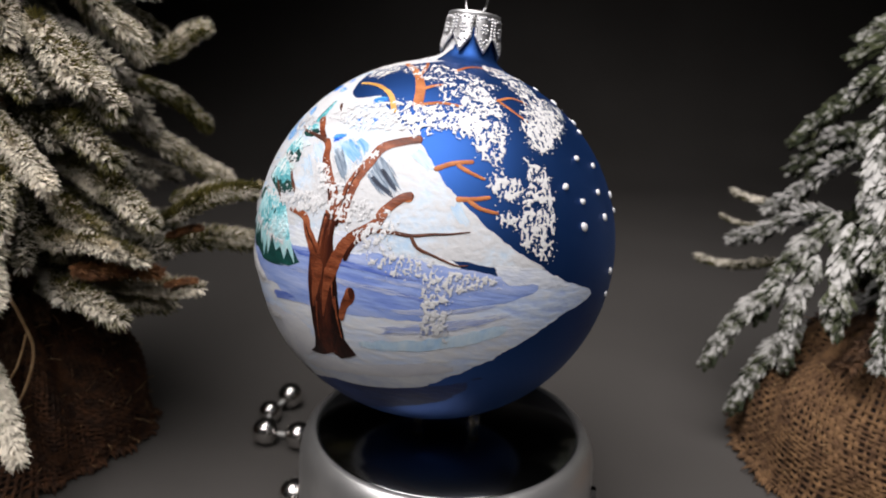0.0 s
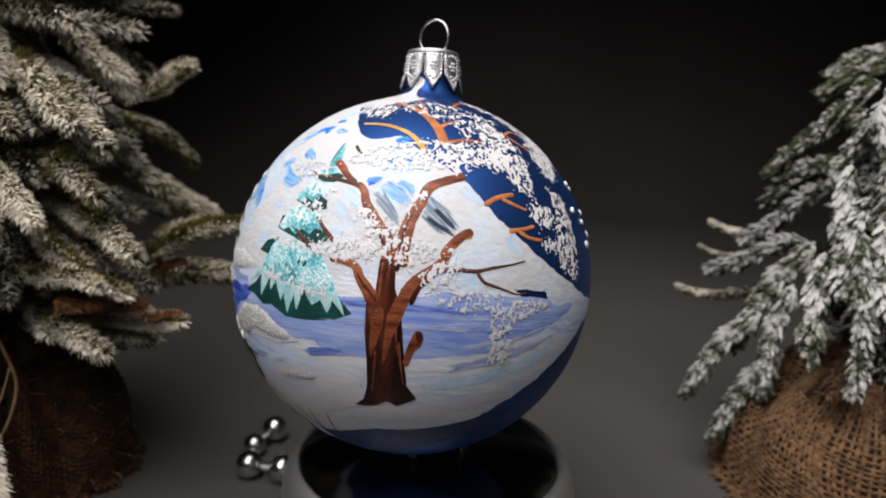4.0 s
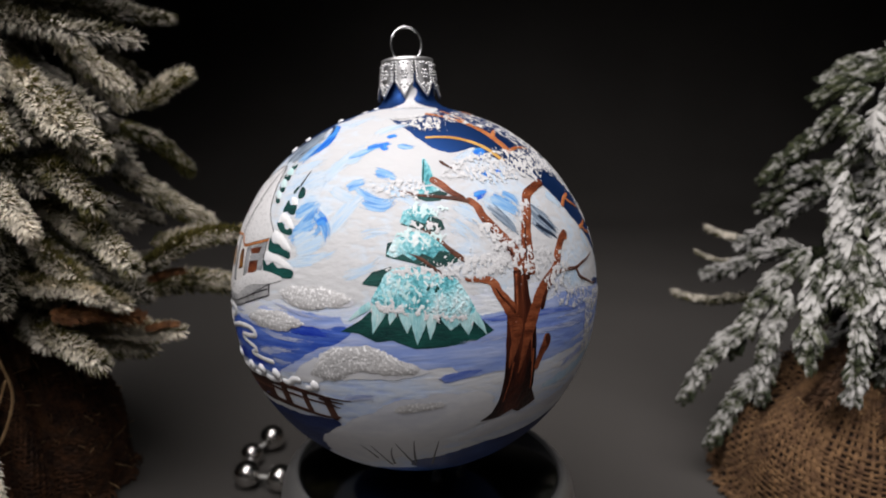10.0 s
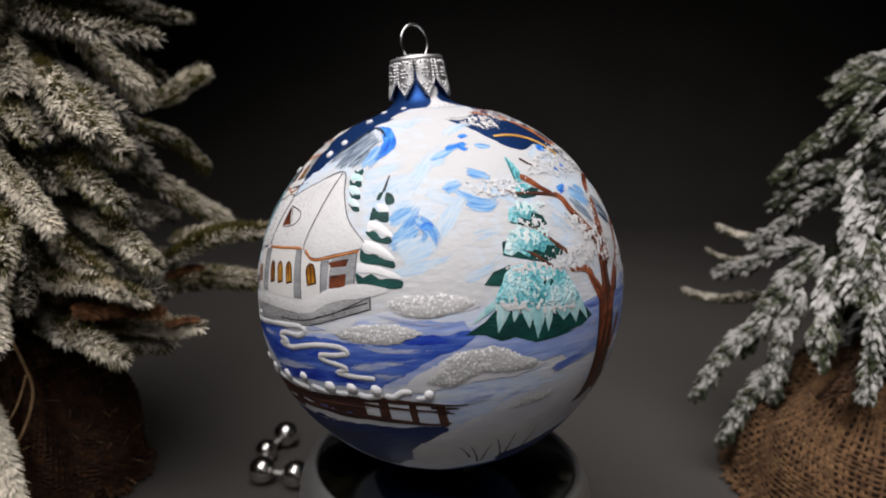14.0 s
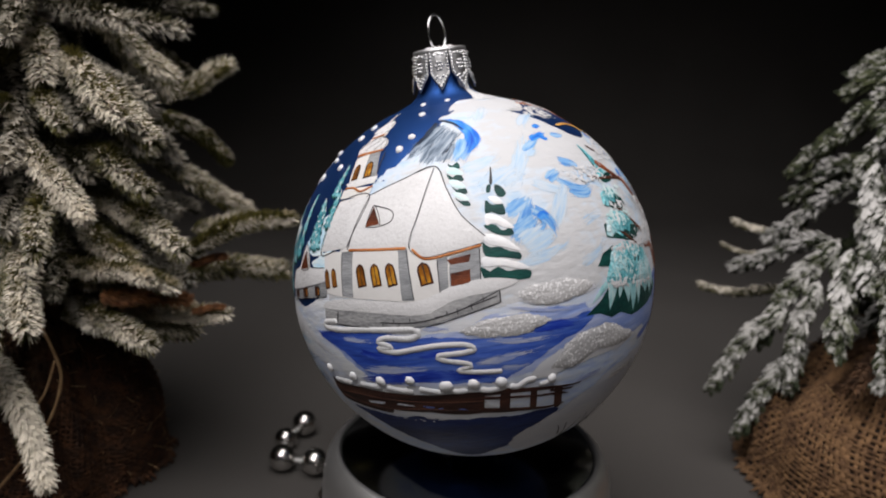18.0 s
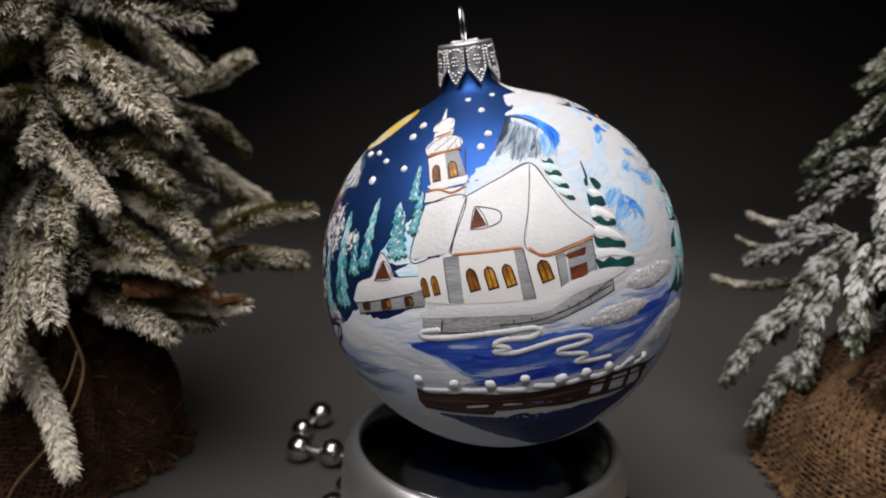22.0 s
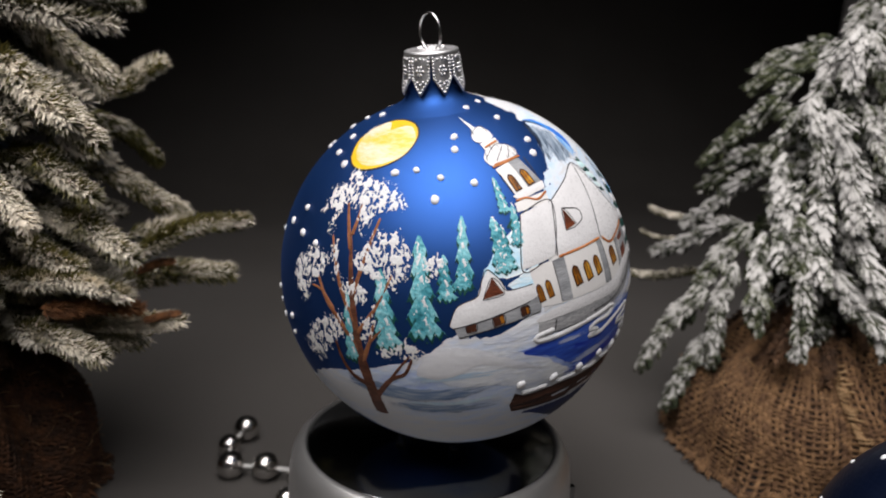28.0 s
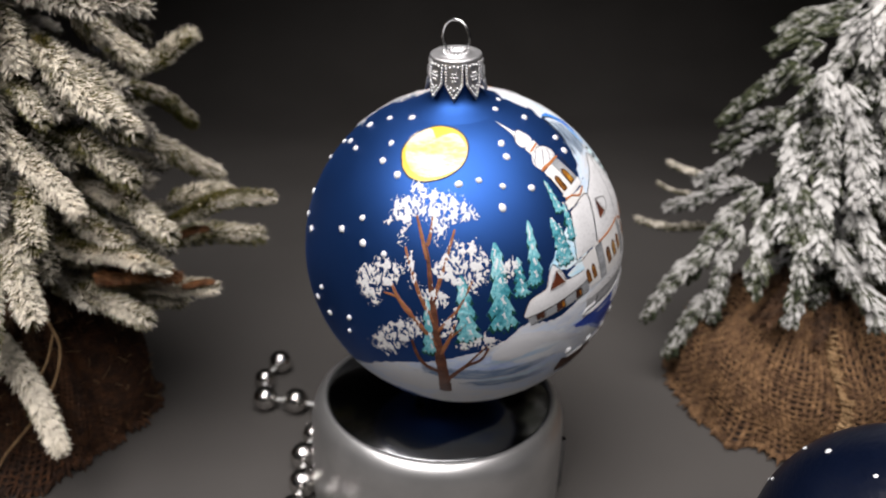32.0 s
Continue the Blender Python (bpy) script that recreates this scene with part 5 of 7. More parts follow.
stroke("outline", OUTLINE, 10, [(164.4, 17.4), (163.4, 8.9)], 0.26, 0.22)
stroke("outline", OUTLINE, 9, [(114.2, 0.4), (131.8, -0.7), (147.5, -1.1), (157.5, 0.6), (167.7, 2.7)], 0.29, 0.24)
patch("house_wall", STONEGREY, 7, [(91.5, 8), (113.7, 11.4), (117, 11.8), (116.4, 7.4), (99.4, 5.5), (92.7, 4.4)])
patch("house_roof", ROOFSNOW, 8, [(90.4, 8.3), (93.1, 13.1), (98.9, 15.2), (100.7, 19.1), (102.9, 21.7), (106.4, 17.7), (107.4, 15.3), (115.2, 15.3), (116.7, 11.9), (113.1, 11), (101.1, 8.9), (91.7, 7.2)], puff=0.00012)
patch("gable_window", BRICKRED, 17, [(100.4, 14.3), (103.7, 19.4), (106.3, 14.9)])
patch("house_window", SURROUND, 9, [(94.7, 7.6), (97.6, 8.1), (97.6, 5.9), (95, 5.7)])
patch("house_window", SURROUND, 9, [(102.2, 8.8), (105.3, 9.4), (105.5, 6.7), (102.4, 6.2)])
patch("house_window", SURROUND, 9, [(110.3, 9.9), (112.7, 10), (112.9, 7.6), (110.5, 7.3)])
stroke("outline", OUTLINE, 9, [(90.4, 8), (93.1, 13.1), (98.9, 15.2), (100.7, 19.1), (102.9, 21.7), (106.4, 17.7), (107.4, 15.3), (115.2, 15.3)], 0.31, 0.26)
stroke("outline", OUTLINE, 9, [(91.1, 7.2), (101.1, 8.6), (113.6, 10.9)], 0.31, 0.26)
stroke("outline", OUTLINE, 9, [(92.7, 4.4), (99.4, 5.4), (116.3, 7.3)], 0.26, 0.22)
stroke("branch", ORANGE, 6, [(264.3, 24.6), (269, 27.2), (275.2, 28.8)], 1.46, 1.09)
stroke("branch", ORANGE, 6, [(270.4, 27.1), (274.2, 25.7), (279, 24.4)], 1.27, 0.73)
stroke("branch", ORANGE, 6, [(271.6, 17.9), (276.7, 18.8), (281, 20)], 1.46, 0.91)
stroke("branch", ORANGE, 6, [(274.9, 18.2), (278.5, 16.6), (283.7, 16.1)], 1.27, 0.73)
stroke("branch", ORANGE, 6, [(252.7, 43), (249.2, 51.4), (240.7, 58.8), (220.8, 65.1)], 3.09, 1.64)
stroke("branch", ORANGE, 6, [(249.9, 50.1), (254, 52.9), (258.6, 54.7)], 1.64, 0.91)
stroke("branch", ORANGE, 6, [(243.5, 57.2), (242.3, 61.9), (235.1, 68.4)], 1.46, 0.91)
stroke("branch", ORANGE, 6, [(251.8, 43.5), (260.7, 46.1), (269.2, 46.1)], 1.27, 0.91)
stroke("branch", OCHRE, 6, [(245.6, 39.5), (239.8, 45.7), (229, 49.4), (216.5, 49.6)], 1.82, 0.91)
stroke("branch", ORANGE, 6, [(261.1, 64.3), (275.2, 71.9), (300.1, 71.1)], 1.27, 0.73)
stroke("branch", ORANGE, 6, [(283.6, 51.3), (292.5, 54.4), (300.4, 53)], 1.09, 0.55)
stroke("branch", ORANGE, 6, [(285.2, 51.2), (291.1, 48), (296.3, 45.1)], 1.09, 0.55)
dots("snowflake", FLAKE, 3, [(306.6, 26.3), (313.8, 15.8), (314, 22.8), (325.3, 26.2), (342.1, 25.8), (327.6, 18.9), (316.6, 35.8), (328.5, 34.5), (345.4, 50.9), (343.4, 59.5), (334.8, 3), (335.8, -4.1)], 1.64)
dots("snowflake", FLAKE, 3, [(81.9, 52), (92.3, 48.9), (31.4, 36.4), (23.2, 30.3), (35, 29.3), (14, 73), (-8.1, 67.1), (-1.4, 52.6), (-23.5, 46.6), (26.4, 55.2), (22.4, 61.6), (39.9, 52.5), (-10, 20.6), (1.6, 20.8), (16.4, 6.3), (12.1, -0.2), (20.5, -1.8), (31.8, 2.2), (30.9, -3.7), (44.5, 28), (101, 57.8)], 2.06)
dots("snowflake", FLAKE, 3, [(132.7, 75.7), (163.6, 76.2), (143, 66.4), (142.5, 54.5), (138.1, 49.9), (102.8, 62.8), (72.1, 51.4), (105.2, 45.8), (89.4, 42.5)], 1.64)
stroke("grass", OUTLINE, 7, [(190.7, -51.4), (188.8, -47), (186.6, -43.9)], 0.73, 0.18)
stroke("grass", OUTLINE, 7, [(195, -56.7), (193.3, -50.1), (190.9, -43.8)], 0.73, 0.18)
stroke("grass", OUTLINE, 7, [(207.2, -56.8), (203.5, -48.3), (200.7, -41.8)], 0.73, 0.18)
stroke("grass", OUTLINE, 7, [(207.5, -54.7), (207.5, -46.8), (207.8, -41.1)], 0.73, 0.18)
stroke("grass", OUTLINE, 7, [(215.6, -56.7), (215.9, -49.4), (216.8, -41.8)], 0.73, 0.18)
stroke("grass", OUTLINE, 7, [(196.7, -55.9), (197.7, -48.5), (199.2, -44.5)], 0.73, 0.18)
painted_fir(6, (97.9, 37), (95.5, 16), 7.26)
painted_fir(6, (83.7, 32.8), (84, 3.4), 11.85)
painted_fir(6, (71.5, 24), (73.6, 0.3), 10.51)
painted_fir(6, (60.6, 17), (61.4, -4.8), 6.88)
painted_fir(6, (90.8, 27.2), (90.4, 14.2), 6.88)
painted_fir(6, (112.9, 46.5), (112.6, 34.9), 4.59)
painted_fir(7, (107.6, 35.3), (108, 19.1), 8.41)
patch("moon", MOON, 3, [(40.4, 55.3), (34, 61.1), (35.4, 67.6), (50.6, 72.8), (72.9, 71.2), (79.8, 65.1), (75.4, 58.2), (66.3, 53.9), (55.1, 51.8), (46.6, 52.6)], curved=True)
patch("moon_glow", MOONWHITE, 4, [(39.3, 58.9), (33.2, 65), (36.4, 69.2), (46.6, 71.2), (54.6, 67.7), (59.5, 68.8), (71.4, 69.6), (78.1, 64.8), (77.6, 60.6), (72.8, 56.8), (64.3, 54.4), (55.8, 53.3), (47.7, 54.5)], curved=True)
stroke("moon_rim", OUTLINE, 2, [(40.4, 55.3), (34, 61.1), (35.4, 67.6), (50.6, 72.8), (72.9, 71.2), (79.8, 65.1), (75.4, 58.2), (66.3, 53.9), (55.1, 51.8), (46.6, 52.6), (40.4, 55.3)], 0.57, 0.57)
stroke("outline", OUTLINE, 17, [(131.3, 25.9), (133.5, 31.9), (136.3, 26.2), (131.3, 25.9)], 0.26, 0.22)
stroke("outline", OUTLINE, 16, [(100.3, 14), (103.7, 19.5), (106.4, 14.8), (100.3, 14)], 0.24, 0.20)
stroke("outline", OUTLINE, 13, [(116.2, 46.8), (118.1, 40.4)], 0.30, 0.25)
stroke("outline", OUTLINE, 13, [(131.4, 49.8), (131.2, 42)], 0.30, 0.25)
stroke("dome_rib", OUTLINE, 17, [(113.7, 52.3), (120, 55.8), (123.8, 56.5), (128.7, 55.1), (129.7, 51.3)], 0.24, 0.20)
stroke("dome_rib", OUTLINE, 17, [(117.8, 50.7), (122.2, 53.6), (125.4, 55.4)], 0.24, 0.20)
stroke("dome_rib", OUTLINE, 17, [(124, 51), (126.4, 53.1), (128.1, 55)], 0.24, 0.20)
stroke("dome_rib", OUTLINE, 17, [(112.2, 61.5), (118.2, 64.2), (123, 64.8), (123.6, 61.3)], 0.24, 0.20)
stroke("roof_edge", RUST, 17, [(116.1, 56.2), (120.8, 57.1), (124.8, 57.7)], 0.67, 0.67)
stroke("roof_edge", RUST, 15, [(115.8, 49.8), (121.8, 50.2), (129.9, 50.6)], 0.67, 0.67)
stroke("fir_twig", OUTLINE, 6, [(172.9, 38.7), (172.2, 36.2), (171.3, 33.3)], 0.36, 0.91)
patch("fir_needles", FIRDARK, 7, [(172.4, 33.1), (174.4, 32.1), (175, 29.9), (172.9, 29.3), (172, 30.8)], curved=True)
patch("fir_needles", FIRDARK, 7, [(170, 33.2), (171.3, 33.3), (170.4, 31.2), (169.3, 31.3)], curved=True)
patch("fir_needles", FIRDARK, 7, [(168.5, 29.1), (170.3, 27.5), (173, 27.6), (173.3, 24.7), (171.3, 24.7), (169.5, 25.7), (167.7, 25.5)], curved=True)
patch("fir_needles", FIRDARK, 7, [(166.6, 22.5), (169.5, 22.3), (171.4, 20.4), (173.4, 20.8), (174.3, 19.4), (173.4, 18.8), (170.3, 19.4), (167.8, 21)], curved=True)
patch("fir_needles", FIRDARK, 7, [(165.5, 18.1), (167, 16.8), (169.8, 16.3), (172, 15), (174.7, 14), (174.6, 12.4), (170.7, 13.5), (167.3, 14.1), (165.3, 15.2)], curved=True)
patch("fir_needles", FIRDARK, 7, [(164, 12.2), (166, 10.7), (168.3, 11.6), (170.2, 10.2), (173.7, 9.9), (176.6, 9.1), (176, 7.3), (173.1, 7.4), (170.2, 7.4), (167, 8.9), (164.4, 8.9)], curved=True)
patch("fir_snow", SNOWLINE, 8, [(167.7, 25.4), (170.8, 24.5), (173.3, 22.5), (174.7, 20.5), (171.8, 21.2), (169.6, 22.7), (167.2, 22.5)], curved=True, puff=0.0002)
patch("fir_snow", SNOWLINE, 8, [(166.1, 20.3), (170.2, 19.2), (173.5, 16.6), (174.9, 14.6), (171, 16.1), (168.1, 17.1), (166.1, 18.3)], curved=True, puff=0.0002)
patch("fir_snow", SNOWLINE, 8, [(164.6, 14.5), (170, 13.3), (174.7, 11.3), (176.5, 9.6), (173.1, 10.3), (169, 11.7), (164.8, 12.2)], curved=True, puff=0.0002)
patch("fir_snow", SNOWLINE, 8, [(169.5, 29.9), (172.2, 29.4), (173.3, 27.6), (170.9, 27.7)], curved=True, puff=0.0002)
patch("fir_needles", FIRDARK, 5, [(158.8, 42), (160.2, 41), (162.1, 42), (162.7, 39.8), (159.6, 40.1)], curved=True)
patch("fir_needles", FIRDARK, 5, [(158.1, 38.7), (160, 37.3), (161.9, 38.5), (163.4, 35.9), (160.8, 35.9), (158.5, 37)], curved=True)
patch("fir_needles", FIRDARK, 5, [(159.1, 34.7), (160.9, 33.3), (162.6, 34.3), (163.8, 32), (161, 32.2)], curved=True)
patch("fir_needles", FIRDARK, 5, [(159.7, 31.2), (161.5, 29.9), (163, 30.3), (164.1, 28.4), (161.9, 28.7)], curved=True)
patch("fir_snow", FIRSNOW, 6, [(158.5, 40.5), (161.5, 40), (163.6, 37.8), (161, 37.9), (158.4, 38.7)], curved=True, puff=0.00015)
patch("fir_snow", FIRSNOW, 6, [(158.7, 36.5), (161.6, 36), (163.5, 33.6), (161, 33.7), (159.1, 35)], curved=True, puff=0.00015)
patch("fir_snow", FIRSNOW, 6, [(159.3, 32.6), (162, 32.1), (163.9, 29.9), (161.5, 30.2)], curved=True, puff=0.00015)
arched("bell_window", 13, (120.2, 43.3), 1.64, 4.91)
arched("bell_window", 13, (126.5, 43.9), 1.82, 4.91)
patch("stone_wall", WALLSTONE, 8, [(115.2, 5.3), (128.9, 4.6), (146.3, 3.4), (151.6, 4.9), (156.9, 6.3), (167.8, 7.3), (167.7, 2.9), (157.5, 0.8), (150.1, -0.5), (145.9, -0.8), (131.8, -0.7), (124.3, -0.5), (118.5, 0.5), (114.6, 0.9)])
patch("wall_snow", ROOFSNOW, 10, [(114.6, 4.3), (116, 5.9), (125.7, 7.1), (145.1, 5.6), (155.8, 8.4), (164.8, 9.2), (172.8, 7.3), (168, 5.9), (156.7, 4.9), (150.9, 2.8), (146.8, 1.9), (128.8, 3.7), (121.3, 4)], curved=True, puff=0.00012)
stroke("mortar", OUTLINE, 9, [(135, 0.7), (141.2, 0.2), (147, 0.3), (153.2, 1.3), (166.9, 4.4)], 0.33, 0.33)
stroke("mortar", OUTLINE, 9, [(150.3, 1), (156.2, 1.9), (167.4, 5.6)], 0.29, 0.29)
stroke("mortar", OUTLINE, 9, [(135.8, 0.7), (135.8, -0.5)], 0.33, 0.33)
stroke("mortar", OUTLINE, 9, [(140.5, 0.2), (140.5, -0.7)], 0.33, 0.33)
stroke("mortar", OUTLINE, 9, [(139.1, 1.5), (139.1, 0.5)], 0.33, 0.33)
stroke("mortar", OUTLINE, 9, [(143.7, 1.4), (143.7, 0.2)], 0.33, 0.33)
stroke("mortar", OUTLINE, 9, [(156.4, 2.8), (156.4, 1)], 0.33, 0.33)
stroke("mortar", OUTLINE, 9, [(160.1, 3.6), (160.1, 1.7)], 0.33, 0.33)
stroke("mortar", OUTLINE, 9, [(163.3, 4.9), (163.3, 3.5)], 0.33, 0.33)
stroke("mortar", OUTLINE, 9, [(153.7, 2.4), (153.7, 1.2)], 0.33, 0.33)
stroke("mortar", OUTLINE, 9, [(120.8, 3.6), (120, 0.4)], 0.44, 0.44)
stroke("outline", OUTLINE, 12, [(167.7, 6), (167.4, 2.8)], 0.34, 0.28)
stroke("outline", OUTLINE, 10, [(94.7, 7.6), (97.6, 8.1), (97.6, 5.9), (95, 5.7), (94.7, 7.6)], 0.24, 0.20)
stroke("outline", OUTLINE, 10, [(102.2, 8.8), (105.3, 9.4), (105.5, 6.7), (102.4, 6.2), (102.2, 8.8)], 0.24, 0.20)
stroke("outline", OUTLINE, 10, [(110.3, 9.9), (112.7, 10), (112.9, 7.6), (110.5, 7.3), (110.3, 9.9)], 0.24, 0.20)
patch("window_glint", AMBER, 10, [(104.2, 8.6), (105.1, 8.9), (105.3, 7), (104.5, 6.8)])
patch("window_glint", AMBER, 10, [(111.8, 9.4), (112.5, 9.5), (112.7, 7.9), (112, 7.7)])
patch("dark_water", DARKWATER, 3, [(109, -27.4), (117.9, -33.4), (132.6, -46.1), (145.3, -57.6), (160.7, -52.5), (176.9, -43.8), (184, -33.4), (164.1, -32.1), (146.1, -30), (129.3, -29)], curved=True)
patch("far_shore", BANK, 2, [(284, 3.1), (294.9, 4.4), (307.4, 1.6), (312.5, -0.5), (300.2, -2.5), (287.9, -2.3)], curved=True)
patch("bank", BANK, 4, [(95.9, 2.1), (107.2, 5.7), (116.9, 9), (117.1, 1.9), (106.9, 0.1)], curved=True)
patch("snowy_mountain", MOUNTAIN, 2.5, [(160, 63), (172, 74), (190, 78), (215, 79), (240, 78), (238, 71), (220, 63), (205, 59), (190, 64), (176, 69)], curved=True)
patch("far_shore", BANK, 1.5, [(218.5, 8.4), (235.6, 9), (256.7, 7.7), (269.9, -1.4), (255.7, -6.2), (234.8, -4.8), (218, -2.8)], curved=True)
patch("far_shore", BANK, 1.5, [(209.9, 0.9), (230.8, 3.8), (252.8, 4.6), (273.3, 3.3), (273.8, -2.8), (231.2, -3.3), (210.1, -4.9)], curved=True)
patch("far_hill", PALESNOW, 6, [(107.1, 16.6), (112.5, 19.4), (119, 20.6), (117.9, 10.9), (113.2, 11.8)], curved=True)
patch("fir_mark", FIRDARK, 8, [(111.5, 31.4), (113.1, 33), (116.2, 33.6), (115.7, 32.3), (113.3, 31.4)], curved=True)
patch("fir_mark", FIRDARK, 8, [(106.5, 25.8), (108.7, 26.8), (110.9, 25.5), (108.7, 25)], curved=True)
painted_fir(7, (109.7, 32.3), (108.3, 19.6), 7.53)
painted_fir(7, (115.8, 37.5), (113.5, 25.5), 5.57)
# upper tiers of the snowy fir
patch("fir_shadow", FIRDARK, 6, [(203, 12.6), (203.4, 16), (208.2, 16.8), (214.8, 14.9), (219.3, 13.4), (222.8, 11.2), (218.7, 9.6), (213.6, 9.3), (209.9, 10.6), (206.1, 11.6)])
patch("fir_tier", FIRTEAL, 7, [(203.3, 13.2), (205, 16.7), (209.4, 19), (214.6, 17.9), (218.5, 15.1), (219.6, 13.1), (216.8, 13.6), (215.2, 11.7), (212.5, 13.1), (210.2, 11.2), (207.5, 13.1), (205.3, 12.1)], puff=0.00022)
patch("fir_shadow", FIRDARK, 6, [(206.9, 20.8), (209.6, 22.8), (213.9, 23.2), (218.2, 21.5), (218.9, 19), (215.5, 18.6), (211.8, 19.1)])
patch("fir_tier", FIRTEAL, 7, [(206.7, 21.4), (207.7, 24.3), (211.6, 25.8), (215.7, 24.6), (217.4, 22.7), (214.7, 22.6), (213.5, 20.7), (210.8, 21.8), (209.1, 20.2)], puff=0.00022)
patch("fir_shadow", FIRDARK, 6, [(210.6, 28.1), (213.3, 30.3), (217.6, 30.4), (220.9, 29.1), (218.3, 27), (214.2, 26.9)])
patch("fir_tier", FIRTEAL, 7, [(210.7, 28.8), (212.7, 31), (216.6, 31.5), (219, 30.1), (215.7, 29.3), (213.5, 28.2)], puff=0.00018)
patch("fir_top", FIRTEAL, 7, [(213.7, 32.5), (213.7, 36.3), (214.6, 41), (216.6, 37.2), (216.9, 33.3), (215.4, 31.8)], curved=True)
stroke("fir_top_edge", FIRDARK, 8, [(213.7, 32.5), (214.1, 36.3), (214.8, 40.5)], 0.4, 0.25)
# the bare tree by the lake and its frost
patch("trunk", TRUNK, 8, [(230.1, -35.1), (233.5, -32.4), (234.9, -27.9), (234.9, -20.8), (234.1, -11.3), (234.1, -4.2), (236.3, -2.5), (236.5, 7.5), (240.5, 7.9), (241.2, 0.5), (243.1, -4.5), (244.6, -14.2), (246.5, -26.1), (250.2, -30.5), (246.5, -32.5), (244, -33.7), (241, -32.3), (236.8, -34.5)])
stroke("bark_ridge", BARKPAINT, 9, [(237.4, 6.7), (237.3, 0.4), (237.3, -5.3), (237.9, -11.2)], 0.88, 0.28)
stroke("bark_ridge", BARKPAINT, 9, [(239.3, 6.1), (239.3, 0.5), (239.2, -4.1)], 0.66, 0.28)
stroke("bark_ridge", BARKPAINT, 9, [(235.5, -4.8), (235.8, -9.8), (236.5, -15.9)], 0.715, 0.21)
stroke("bark_ridge", BARKPAINT, 9, [(242.3, -6.1), (242.4, -11.1), (243.4, -17.4)], 0.605, 0.21)
patch("stub", BARKPAINT, 9, [(244.9, -19.1), (245.6, -14.9), (246.5, -12.1), (247.2, -10.2), (248.8, -10), (249.6, -11.5), (249.3, -13.7), (247.6, -15.8), (246.3, -19.9)], curved=True)
patch("stub_end", TRUNK, 10, [(247.5, -11.2), (247.8, -10.1), (248.8, -10), (249.4, -11), (249.3, -12.7), (248.4, -13)], curved=True)
patch("limb_end", ORANGE, 9, [(258.1, 16), (259.4, 17.5), (260.5, 17), (260.2, 15.2), (258.7, 14.8)], curved=True)
stroke("twig", DARKTWIG, 9, [(252.2, 6.1), (257.1, 6.6), (261.9, 6.7), (267, 8), (271.6, 8.9), (276.8, 10.3)], 1.3, 0.3)
stroke("twig", DARKTWIG, 9, [(261.9, 6.7), (264, 4.1), (268.1, 2.9), (274.3, 1.4), (277.6, 1.9)], 1.0, 0.3)
lace("frost", FROST, 13, [(217, 32.9), (224.7, 39.9), (243.2, 44.1), (260.2, 43.7), (264.9, 38.5), (258.9, 32.2), (246.1, 32.5), (236.1, 31.5), (225.6, 32.9)], 0.46)
lace("frost", FROST, 13, [(200.8, 61.4), (217.3, 64.2), (230.4, 61.6), (227.6, 53.4), (217.3, 52.4), (206.5, 55.1)], 0.41)
lace("frost", FROST, 13, [(245.6, 40.2), (258.7, 45.1), (274.4, 43.2), (278, 36.4), (266.2, 36.3), (253.3, 36)], 0.46)
lace("frost", FROST, 13, [(297.1, 52.5), (336.8, 55.9), (317, 45.1), (302.7, 34.9), (293.6, 35.4), (291.1, 43.1)], 0.44)
lace("frost", FROST, 13, [(261.9, 2), (272.5, 0.5), (283.1, 0.6), (289.1, -1.1), (281.3, -4.6), (273.9, -7.3), (267.8, -6.1)], 0.36)
lace("frost", FROST, 13, [(266.1, -6), (274.1, -6.7), (275.8, -11.8), (275.7, -16.7), (275.6, -20.3), (270.7, -18.5), (267.4, -19), (267.7, -12.2)], 0.48)
lace("frost", FROST, 13, [(230, 12.7), (237.5, 18.6), (242.4, 16.4), (251.8, 12.3), (250, 7.6), (242.1, 4.5), (237.6, 7.2), (231.6, 7)], 0.41)
lace("frost", FROST, 13, [(214.4, 10.8), (227.3, 13.1), (236.4, 12.9), (233.6, 7.1), (226.3, 5.1), (218.4, 6.4)], 0.46)
lace("frost", FROST, 13, [(246, 4.3), (254.8, 12.6), (259.5, 8), (255.2, 3), (248.5, 0.3)], 0.39)
lace("frost", FROST, 13, [(224.8, 22.1), (233.2, 20.5), (236.7, 14.1), (229.5, 15.6)], 0.36)
lace("frost", FROST, 13, [(240.3, 17.2), (248.1, 26), (246.8, 29.3), (241.4, 22.5)], 0.34)
lace("frost", FROST, 13, [(249.4, 2.6), (263.6, 3.5), (268.1, -3.3), (259.5, -5.3), (251.6, -3)], 0.27)
lace("frost", FROST, 13, [(216.1, 66), (254.6, 66.9), (287.6, 58.7), (279.6, 41.6), (279.8, 31.4), (266.8, 38.2), (254.1, 52.8), (232.4, 57.5)], 0.34)
lace("frost", FROST, 13, [(193.2, 33.1), (206, 35), (214.7, 33.3), (216.2, 27.1), (203.1, 27.6)], 0.31)
patch("bank_shade", DARKWATER, 2, [(205.1, -52.9), (241.4, -42.8), (267.2, -38.3), (281.8, -34.8), (291.5, -31.1), (283.7, -43.2), (265.1, -53.2), (223.4, -65.1)], curved=True, feather=3.0)
patch("foreground_snow", DRIFT, 4.4, [(234.7, -34.6), (251.6, -32.8), (268.7, -27.6), (289.1, -24.8), (280.1, -30.4), (263, -36.1), (242, -41), (220.2, -43.9)], curved=True, puff=0.00006)
